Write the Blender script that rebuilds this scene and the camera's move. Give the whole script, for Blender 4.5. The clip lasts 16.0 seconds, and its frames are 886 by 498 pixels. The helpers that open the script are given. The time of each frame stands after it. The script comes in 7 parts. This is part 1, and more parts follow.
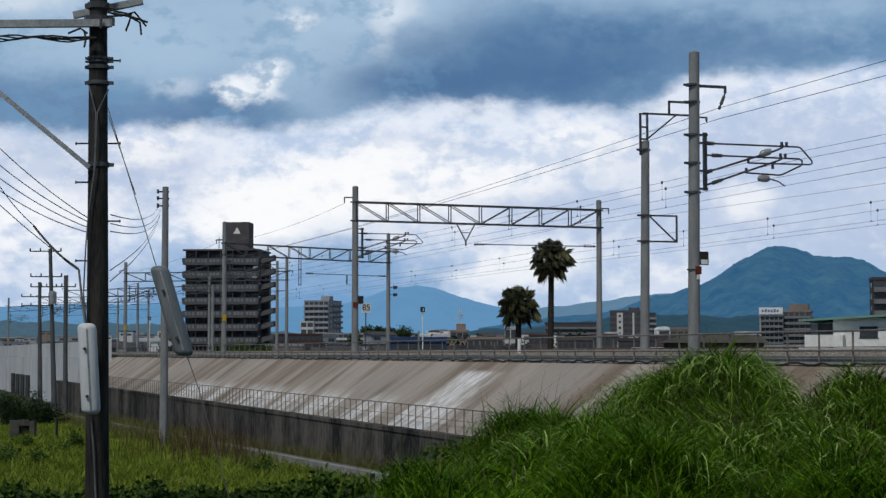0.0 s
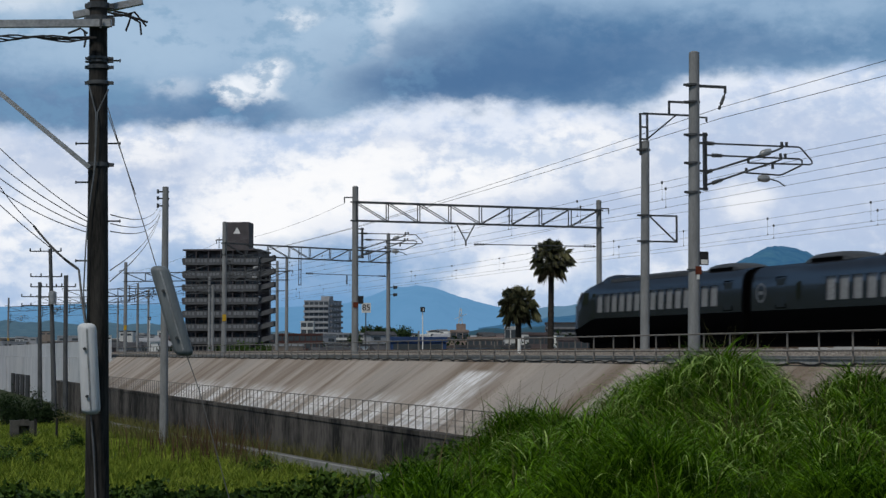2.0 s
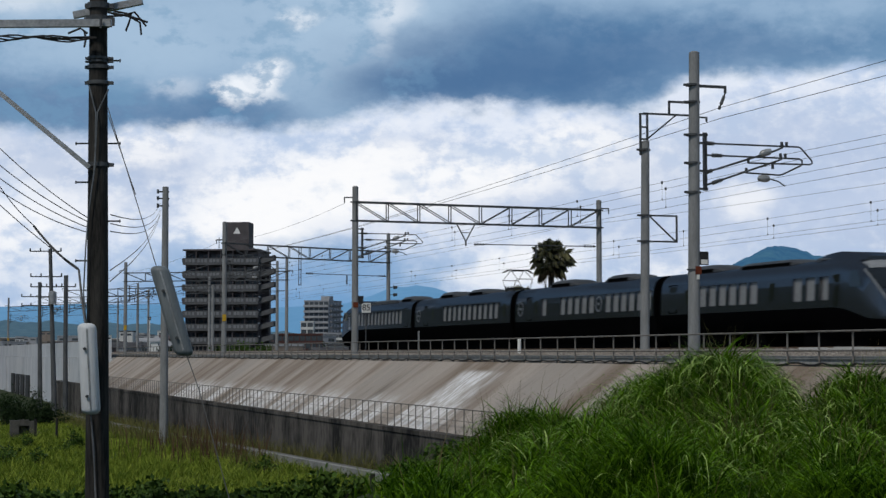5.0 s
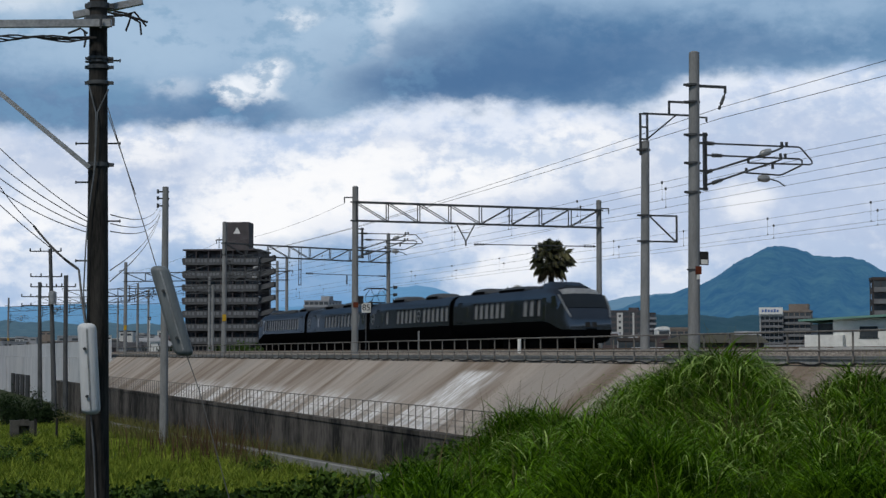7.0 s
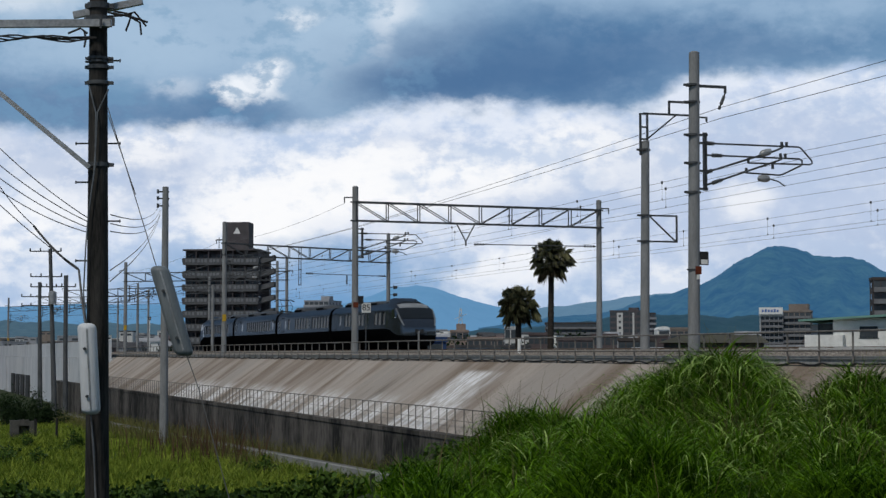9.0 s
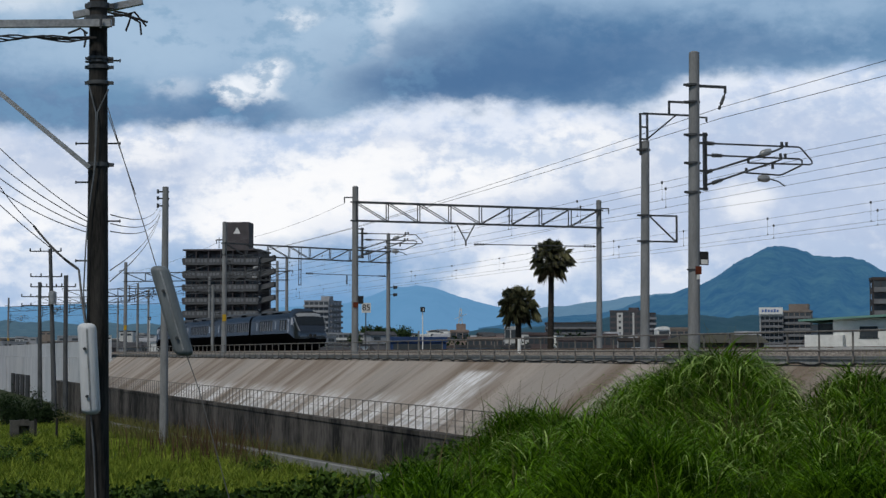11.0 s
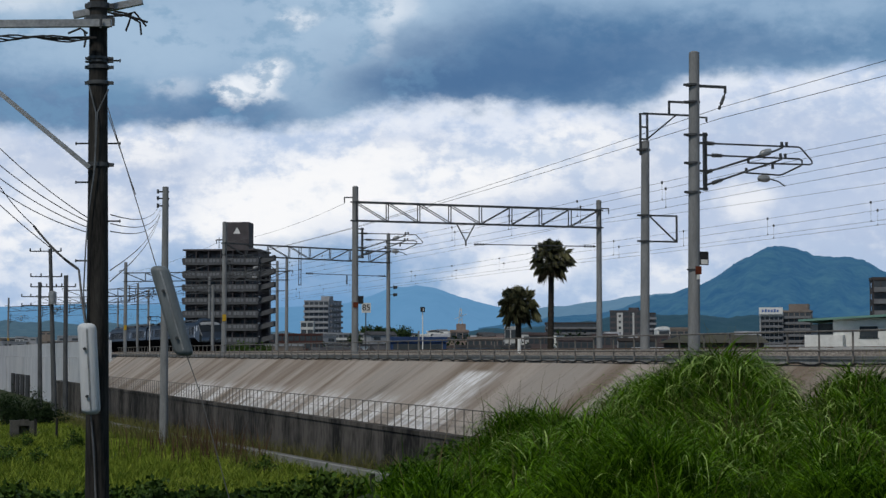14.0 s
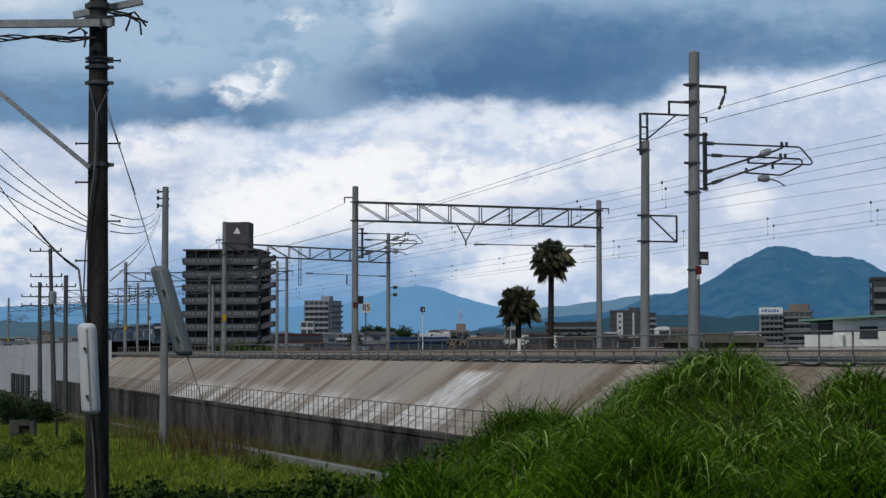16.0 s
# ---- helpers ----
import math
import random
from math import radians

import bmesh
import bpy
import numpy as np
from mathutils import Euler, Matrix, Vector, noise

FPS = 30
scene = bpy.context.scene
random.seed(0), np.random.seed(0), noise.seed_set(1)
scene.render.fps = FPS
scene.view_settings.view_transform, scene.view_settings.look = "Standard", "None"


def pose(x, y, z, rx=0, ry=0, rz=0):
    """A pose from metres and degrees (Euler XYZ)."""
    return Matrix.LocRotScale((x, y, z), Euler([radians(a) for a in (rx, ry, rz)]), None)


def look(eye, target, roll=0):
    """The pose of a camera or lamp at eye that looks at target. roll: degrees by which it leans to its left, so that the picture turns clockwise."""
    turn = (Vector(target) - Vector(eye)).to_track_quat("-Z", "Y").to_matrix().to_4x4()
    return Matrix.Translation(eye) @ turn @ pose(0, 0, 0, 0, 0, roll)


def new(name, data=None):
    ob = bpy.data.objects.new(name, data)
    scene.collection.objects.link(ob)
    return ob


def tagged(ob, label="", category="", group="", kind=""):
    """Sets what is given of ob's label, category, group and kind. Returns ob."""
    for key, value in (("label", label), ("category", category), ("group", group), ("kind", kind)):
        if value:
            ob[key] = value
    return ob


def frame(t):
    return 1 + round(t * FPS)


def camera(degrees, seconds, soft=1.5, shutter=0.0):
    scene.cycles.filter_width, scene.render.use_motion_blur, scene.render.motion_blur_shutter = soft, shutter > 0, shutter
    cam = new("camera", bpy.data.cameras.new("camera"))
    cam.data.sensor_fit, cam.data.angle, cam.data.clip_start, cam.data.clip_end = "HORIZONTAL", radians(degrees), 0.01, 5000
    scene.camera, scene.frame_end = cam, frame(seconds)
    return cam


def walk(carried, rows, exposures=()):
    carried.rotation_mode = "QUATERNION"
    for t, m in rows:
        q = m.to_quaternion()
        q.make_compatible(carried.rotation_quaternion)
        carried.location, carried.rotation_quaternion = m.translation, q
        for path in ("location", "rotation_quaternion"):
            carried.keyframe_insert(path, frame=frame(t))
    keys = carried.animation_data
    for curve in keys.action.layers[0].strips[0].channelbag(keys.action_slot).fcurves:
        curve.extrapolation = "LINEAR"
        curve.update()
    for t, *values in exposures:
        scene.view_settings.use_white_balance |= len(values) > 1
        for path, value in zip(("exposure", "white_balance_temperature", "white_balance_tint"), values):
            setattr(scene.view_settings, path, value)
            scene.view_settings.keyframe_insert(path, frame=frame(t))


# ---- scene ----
# ---------------------------------------------------------------- camera
EYE = 4.7            # height of the lens over the low meadow
RAIL = 4.92          # top of the rails
TURN = 18.04         # the lens looks this far to the side of the railway's line
cam = camera(28.0, 16.0, soft=1.4, shutter=0.5)
TILT = 3.367
eye_pose = pose(0, 0, EYE, 90 + TILT, 0, -TURN)
walk(cam, [(0.0, eye_pose), (16.0, eye_pose)], exposures=[(0.0, 0.0), (12.5, 0.0), (14.5, -0.05), (16.0, -0.06)])

# ---------------------------------------------------------------- world, sun
SUN_AZ, SUN_EL = -132.0, 55.0       # bearing from the railway's line (minus: towards the meadow), height


def build_world():
    w = bpy.data.worlds.new("cloudy_sky")
    scene.world = w
    w.use_nodes = True
    nt = w.node_tree
    nt.nodes.clear()
    N, L = nt.nodes.new, nt.links.new

    def math_(op, a, b=None, c=None, clamp=False):
        n = N("ShaderNodeMath")
        n.operation, n.use_clamp = op, clamp
        for i, v in enumerate((a, b, c)):
            if v is None:
                continue
            if isinstance(v, (int, float)):
                n.inputs[i].default_value = v
            else:
                L(v, n.inputs[i])
        return n.outputs[0]

    def ramp(v, lo, hi, smooth=True):
        n = N("ShaderNodeMapRange")
        n.interpolation_type = "SMOOTHSTEP" if smooth else "LINEAR"
        n.clamp = True
        L(v, n.inputs[0])
        n.inputs[1].default_value, n.inputs[2].default_value = lo, hi
        return n.outputs[0]

    def mix(f, a, b):
        n = N("ShaderNodeMix")
        n.data_type = "RGBA"
        L(f, n.inputs[0])
        for i, v in ((6, a), (7, b)):
            if isinstance(v, tuple):
                n.inputs[i].default_value = (*v, 1)
            else:
                L(v, n.inputs[i])
        return n.outputs[2]

    tc = N("ShaderNodeTexCoord")
    sep = N("ShaderNodeSeparateXYZ")
    L(tc.outputs["Generated"], sep.inputs[0])
    el = math_("ARCSINE", sep.outputs[2])
    az = math_("SUBTRACT", math_("ARCTAN2", sep.outputs[0], sep.outputs[1]), radians(TURN))
    flat = N("ShaderNodeCombineXYZ")
    L(az, flat.inputs[0])
    L(math_("MULTIPLY", el, 1.5), flat.inputs[1])

    def noise3(scale, detail, rough, off=0.0, stretch=1.0):
        """Cloud noise over bearing and height; gives its value and its colour."""
        m = N("ShaderNodeMapping")
        m.inputs["Location"].default_value = (off, off * 0.7, off * 1.3)
        m.inputs["Scale"].default_value = (1, stretch, 1)
        n = N("ShaderNodeTexNoise")
        n.inputs["Scale"].default_value, n.inputs["Detail"].default_value = scale, detail
        n.inputs["Roughness"].default_value = rough
        L(flat.outputs[0], m.inputs[0])
        L(m.outputs[0], n.inputs["Vector"])
        return n.outputs[0], n.outputs[1]

    def sway(base, amount, colour, channel):
        n = N("ShaderNodeSeparateXYZ")
        L(colour, n.inputs[0])
        return math_("ADD", base, math_("MULTIPLY", math_("SUBTRACT", n.outputs[channel], 0.5), amount))

    big, big_c = noise3(8, 4, 0.5, 3.1)
    mid, mid_c = noise3(24, 6, 0.58, 1.7)
    fine, fine_c = noise3(75, 6, 0.6, 5.2)
    wisp, _w = noise3(7, 5, 0.55, 8.4, 2.2)
    # bearing and height, torn at three scales
    az_t = sway(sway(sway(az, 0.045, big_c, 0), 0.036, mid_c, 0), 0.012, fine_c, 0)
    el_t = sway(sway(sway(el, 0.020, big_c, 1), 0.022, mid_c, 1), 0.009, fine_c, 1)

    def blob(a0, e0, ra, re, soft=0.5):
        """1 inside an uneven oval round a bearing and height (milliradians), 0 outside."""
        dx = math_("DIVIDE", math_("SUBTRACT", az_t, a0 / 1000), ra / 1000)
        dy = math_("DIVIDE", math_("SUBTRACT", el_t, e0 / 1000), re / 1000)
        d = math_("SQRT", math_("ADD", math_("MULTIPLY", dx, dx), math_("MULTIPLY", dy, dy)))
        return ramp(d, 1.0 + soft, 1.0 - soft)

    def lay(col, colour, weight, *where):
        return mix(math_("MULTIPLY", blob(*where), weight), col, colour)

    sky = N("ShaderNodeTexSky")
    sky.sky_type, sky.sun_disc = "NISHITA", False
    sky.sun_elevation, sky.sun_rotation = radians(SUN_EL), radians(SUN_AZ)
    blue = N("ShaderNodeVectorMath")
    blue.operation = "SCALE"
    blue.inputs["Scale"].default_value = 0.07
    L(sky.outputs[0], blue.inputs[0])
    # low bank of sunlit cumulus: lavender shade, white crowns
    puffs = math_("ADD", math_("MULTIPLY", mid, 0.7), math_("MULTIPLY", fine, 0.3))
    bank = mix(ramp(puffs, 0.38, 0.58), (0.46, 0.58, 0.79), (0.76, 0.82, 0.93))
    crown = math_("MULTIPLY_ADD", ramp(math_("ADD", math_("MULTIPLY", mid, 0.45), math_("MULTIPLY", fine, 0.55)), 0.40, 0.56), 0.65, 0.35)
    WHITE, SHADE, HAZE = (0.97, 0.975, 0.99), (0.44, 0.53, 0.71), (0.145, 0.32, 0.57)
    for a0, e0, ra, re, w in ((-215, 105, 60, 14, 0.55), (-165, 96, 40, 22, 0.5), (170, 92, 95, 38, 0.75), (60, 82, 55, 16, 0.6), (220, 112, 60, 20, 0.5), (-20, 118, 30, 8, 0.35), (235, 60, 60, 22, 0.6)):
        bank = lay(bank, SHADE, w, a0, e0, ra, re, 0.75)
    for a0, e0, ra, re, w in ((-95, 78, 42, 25, 0.95), (-62, 90, 30, 24, 0.95), (-30, 102, 38, 18, 0.9), (-118, 62, 30, 14, 0.9), (-235, 62, 40, 16, 0.8), (28, 104, 40, 17, 0.85), (75, 118, 34, 12, 0.8),
                              (-10, 76, 34, 18, 0.8), (45, 52, 34, 11, 0.85), (130, 46, 12, 6, 0.8), (172, 84, 14, 10, 0.6), (-175, 112, 26, 12, 0.7), (-150, 128, 9, 11, 0.8), (118, 104, 24, 16, 0.6), (-205, 80, 30, 12, 0.5)):
        bank = mix(math_("MULTIPLY", math_("MULTIPLY", blob(a0, e0, ra, re, 0.45), crown), w), bank, WHITE)
    # crisp sunlit crowns
    for a0, e0, ra, re, w in ((-100, 66, 24, 17, 0.9), (-84, 84, 16, 14, 0.9), (-62, 96, 18, 12, 0.85), (-36, 92, 14, 9, 0.7), (-45, 110, 18, 8, 0.7), (20, 100, 16, 9, 0.6), (88, 100, 14, 7, 0.5)):
        bank = lay(bank, WHITE, w, a0, e0, ra, re, 0.2)
    bank = mix(math_("MULTIPLY", ramp(fine, 0.47, 0.66), 0.30), bank, (0.90, 0.925, 0.97))
    bank = mix(math_("MULTIPLY", ramp(mid, 0.49, 0.38), 0.35), bank, (0.54, 0.65, 0.82))
    # thinner lavender veil to the side of the hill
    for a0, e0, ra, re, w in ((195, 92, 85, 36, 0.6), (70, 80, 60, 14, 0.4), (-22, 66, 40, 12, 0.45)):
        bank = lay(bank, (0.50, 0.60, 0.79), w, a0, e0, ra, re, 0.8)
    bank = lay(bank, WHITE, 0.6, 172, 84, 16, 9, 0.6)
    # blue haze towards the horizon
    low = math_("MULTIPLY", ramp(el_t, 0.070, 0.030), math_("MULTIPLY_ADD", ramp(az_t, 0.03, -0.01), 0.80, 0.20))
    low = math_("MULTIPLY", low, math_("MULTIPLY_ADD", ramp(az_t, -0.21, -0.15), 0.8, 0.2))
    bank = mix(math_("MULTIPLY", low, 0.95), bank, HAZE)
    bank = lay(bank, HAZE, 0.6, -60, 52, 34, 12, 0.7)
    bank = lay(bank, (0.86, 0.89, 0.95), 0.8, 42, 46, 30, 9, 0.6)
    # grey deck above
    edge = math_("MULTIPLY_ADD", ramp(az, -0.21, -0.16), 0.009, 0.119)
    edge = math_("MULTIPLY_ADD", ramp(az, -0.09, -0.02), 0.011, edge)
    edge = math_("MULTIPLY_ADD", ramp(az, 0.112, 0.142), 0.017, edge)
    over = math_("SUBTRACT", el_t, edge)
    over = math_("ADD", over, math_("MULTIPLY", math_("SUBTRACT", fine, 0.5), 0.010))
    deck = ramp(over, -0.006, 0.007)
    deep = mix(ramp(wisp, 0.34, 0.66), (0.135, 0.27, 0.45), (0.25, 0.39, 0.57))
    deep = mix(math_("MULTIPLY", ramp(math_("ADD", math_("MULTIPLY", mid, 0.6), math_("MULTIPLY", fine, 0.4)), 0.44, 0.58), 0.40), deep, (0.34, 0.48, 0.66))
    PALE, DARK = (0.39, 0.535, 0.70), (0.066, 0.155, 0.315)
    for a0, e0, ra, re, w in ((-200, 186, 90, 26, 0.85), (-60, 172, 55, 32, 0.85), (-30, 186, 50, 28, 0.9), (-75, 165, 30, 14, 0.4), (-165, 165, 40, 12, 0.4), (-75, 200, 60, 14, 0.6), (95, 198, 60, 9, 0.35), (230, 190, 60, 12, 0.3), (-150, 175, 22, 14, 0.5)):
        deep = lay(deep, PALE, w, a0, e0, ra, re, 0.8)
    for a0, e0, ra, re, w in ((40, 158, 85, 18, 0.9), (75, 178, 75, 14, 0.55), (-10, 150, 40, 9, 0.7), (-225, 134, 60, 14, 0.6), (-125, 136, 45, 9, 0.6), (170, 172, 60, 12, 0.45)):
        deep = lay(deep, DARK, w, a0, e0, ra, re, 0.8)
    for a0, e0, ra, re, w in ((-124, 145, 8, 6, 1.0), (-115, 149, 9, 6, 1.0), (-103, 155, 7, 8, 1.0), (-88, 186, 9, 5, 0.6), (-38, 188, 11, 16, 0.4), (-26, 196, 12, 12, 0.4), (-155, 150, 14, 5, 0.3), (-240, 196, 30, 8, 0.5), (-98, 147, 8, 3, 0.5)):
        deep = mix(math_("MULTIPLY", math_("MULTIPLY", blob(a0, e0, ra, re, 0.7), math_("MULTIPLY_ADD", ramp(fine, 0.36, 0.52), 0.5, 0.5)), w), deep, (0.85, 0.895, 0.96))
    deep = mix(math_("MULTIPLY", math_("MULTIPLY", ramp(math_("ADD", math_("MULTIPLY", mid, 0.6), math_("MULTIPLY", fine, 0.4)), 0.50, 0.40), ramp(az, 0.05, -0.05)), 0.45), deep, (0.17, 0.33, 0.51))
    deep = mix(ramp(el, 0.22, 0.55), deep, (0.10, 0.145, 0.21))
    out = mix(deck, bank, deep)
    out = mix(math_("MULTIPLY", ramp(big, 0.68, 0.85), ramp(el, 0.2, 0.4)), out, blue.outputs[0])
    bg = N("ShaderNodeBackground")
    bg.inputs["Strength"].default_value = 1.0
    L(out, bg.inputs[0])
    o = N("ShaderNodeOutputWorld")
    L(bg.outputs[0], o.inputs[0])


build_world()
sun = new("sun", bpy.data.lights.new("sun", "SUN"))
sun.data.energy, sun.data.angle, sun.data.color = 2.1, radians(6), (1.0, 0.95, 0.86)
_a, _e = radians(SUN_AZ), radians(SUN_EL)
sun.matrix_world = look((math.sin(_a) * math.cos(_e) * 50, math.cos(_a) * math.cos(_e) * 50, math.sin(_e) * 50), (0, 0, 0))


# ---------------------------------------------------------------- materials
def mat(name, a, b, scale=4.0, rough=0.8, bump=0.2, metal=0.0, fine=8.0, stretch=(1, 1, 1), spread=(0.35, 0.65), glow=None, vary=0.0, coat=0.0, spec=0.25, sheer=0.0, power=1.0):
    """Two colours mixed by noise at two scales, with a fine relief."""
    m = bpy.data.materials.new(name)
    m.use_nodes = True
    nt = m.node_tree
    N, L = nt.nodes.new, nt.links.new
    p = nt.nodes["Principled BSDF"]
    p.inputs["Roughness"].default_value, p.inputs["Metallic"].default_value = rough, metal
    p.inputs["Coat Weight"].default_value = coat
    p.inputs["Specular IOR Level"].default_value = spec
    tc = N("ShaderNodeTexCoord")
    mp = N("ShaderNodeMapping")
    mp.inputs["Scale"].default_value = stretch
    L(tc.outputs["Object"], mp.inputs[0])
    n1, n2 = N("ShaderNodeTexNoise"), N("ShaderNodeTexNoise")
    for n, s, d in ((n1, scale, 5), (n2, scale * fine, 3)):
        n.inputs["Scale"].default_value, n.inputs["Detail"].default_value = s, d
        L(mp.outputs[0], n.inputs["Vector"])
    ad = N("ShaderNodeMath")
    ad.operation = "MULTIPLY_ADD"
    ad.inputs[1].default_value = 0.35
    L(n2.outputs[0], ad.inputs[0])
    sc = N("ShaderNodeMath")
    sc.operation = "MULTIPLY"
    sc.inputs[1].default_value = 0.65
    L(n1.outputs[0], sc.inputs[0])
    L(sc.outputs[0], ad.inputs[2])
    r = N("ShaderNodeMapRange")
    r.inputs[1].default_value, r.inputs[2].default_value = spread
    L(ad.outputs[0], r.inputs[0])
    fac = r.outputs[0]
    if vary:
        gi, oi = N("ShaderNodeNewGeometry"), N("ShaderNodeObjectInfo")
        s2 = N("ShaderNodeMath")
        s2.operation = "ADD"
        L(gi.outputs["Random Per Island"], s2.inputs[0])
        L(oi.outputs["Random"], s2.inputs[1])
        s3 = N("ShaderNodeMath")
        s3.operation = "FRACT"
        L(s2.outputs[0], s3.inputs[0])
        mx0 = N("ShaderNodeMix")
        mx0.inputs[0].default_value = vary
        L(fac, mx0.inputs[2])
        L(s3.outputs[0], mx0.inputs[3])
        fac = mx0.outputs[0]
    if power != 1.0:
        pw = N("ShaderNodeMath")
        pw.operation, pw.use_clamp = "POWER", True
        pw.inputs[1].default_value = power
        L(fac, pw.inputs[0])
        fac = pw.outputs[0]
    mx = N("ShaderNodeMix")
    mx.data_type = "RGBA"
    mx.inputs[6].default_value, mx.inputs[7].default_value = (*a, 1), (*b, 1)
    L(fac, mx.inputs[0])
    L(mx.outputs[2], p.inputs["Base Color"])
    if sheer:
        tr, ms = N("ShaderNodeBsdfTranslucent"), N("ShaderNodeMixShader")
        ms.inputs[0].default_value = sheer
        L(mx.outputs[2], tr.inputs[0])
        L(p.outputs[0], ms.inputs[1])
        L(tr.outputs[0], ms.inputs[2])
        L(ms.outputs[0], nt.nodes["Material Output"].inputs[0])
    if bump:
        bp = N("ShaderNodeBump")
        bp.inputs["Strength"].default_value = bump
        bp.inputs["Distance"].default_value = 0.02
        L(ad.outputs[0], bp.inputs["Height"])
        L(bp.outputs[0], p.inputs["Normal"])
    # own emission; paints air haze onto the hills
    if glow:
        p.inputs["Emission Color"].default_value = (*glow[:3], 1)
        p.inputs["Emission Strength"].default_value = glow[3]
    return m


M_CONC = mat("pole_concrete", (0.165, 0.172, 0.178), (0.255, 0.262, 0.266), 1.5, 0.8, 0.15, stretch=(3, 3, 0.6))
M_OLDPOLE = mat("weathered_pole", (0.006, 0.006, 0.006), (0.048, 0.045, 0.041), 1.6, 0.8, 0.3, stretch=(4, 4, 0.5))
M_STEEL = mat("painted_steel", (0.045, 0.05, 0.055), (0.10, 0.105, 0.11), 3, 0.55, 0.1, metal=0.3)
M_FENCE = mat("weathered_fence_steel", (0.10, 0.095, 0.088), (0.22, 0.205, 0.19), 4, 0.7, 0.1)
M_ARM = mat("dull_zinc", (0.085, 0.095, 0.108), (0.19, 0.205, 0.22), 4, 0.6, 0.1, metal=0.2)
M_GALV = mat("galvanised_steel", (0.22, 0.23, 0.24), (0.40, 0.41, 0.42), 3, 0.5, 0.1, metal=0.5)
M_WIRE = mat("wire", (0.06, 0.06, 0.065), (0.12, 0.12, 0.12), 3, 0.6, 0)
M_BLACK = mat("black_rubber", (0.012, 0.012, 0.013), (0.03, 0.03, 0.03), 3, 0.7, 0)
M_RAIL = mat("rail_steel", (0.10, 0.06, 0.04), (0.2, 0.14, 0.1), 3, 0.5, 0.1, metal=0.5)
M_BALLAST = mat("ballast", (0.10, 0.09, 0.08), (0.32, 0.29, 0.26), 5, 0.95, 0.8, vary=0.5)
M_COPING = mat("coping_concrete", (0.24, 0.235, 0.225), (0.42, 0.41, 0.395), 0.8, 0.9, 0.3)
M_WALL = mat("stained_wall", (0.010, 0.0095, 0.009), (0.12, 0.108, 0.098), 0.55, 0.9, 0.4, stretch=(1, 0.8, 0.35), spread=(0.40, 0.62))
M_WHITEWALL = mat("white_panel", (0.40, 0.43, 0.47), (0.58, 0.60, 0.63), 0.25, 0.8, 0.15, stretch=(1, 1, 0.3))
M_ROAD = mat("road_concrete", (0.07, 0.07, 0.068), (0.15, 0.148, 0.142), 0.7, 0.9, 0.3)
M_SOIL = mat("weedy_soil", (0.010, 0.020, 0.004), (0.035, 0.045, 0.012), 0.8, 0.95, 0.6)
M_WHITE = mat("white_paint", (0.62, 0.62, 0.60), (0.80, 0.80, 0.78), 2, 0.6, 0.1)
M_ORANGE = mat("orange_plate", (0.09, 0.018, 0.008), (0.17, 0.04, 0.012), 6, 0.6, 0)
M_YELLOW = mat("yellow_plate", (0.42, 0.26, 0.02), (0.55, 0.34, 0.03), 3, 0.6, 0)


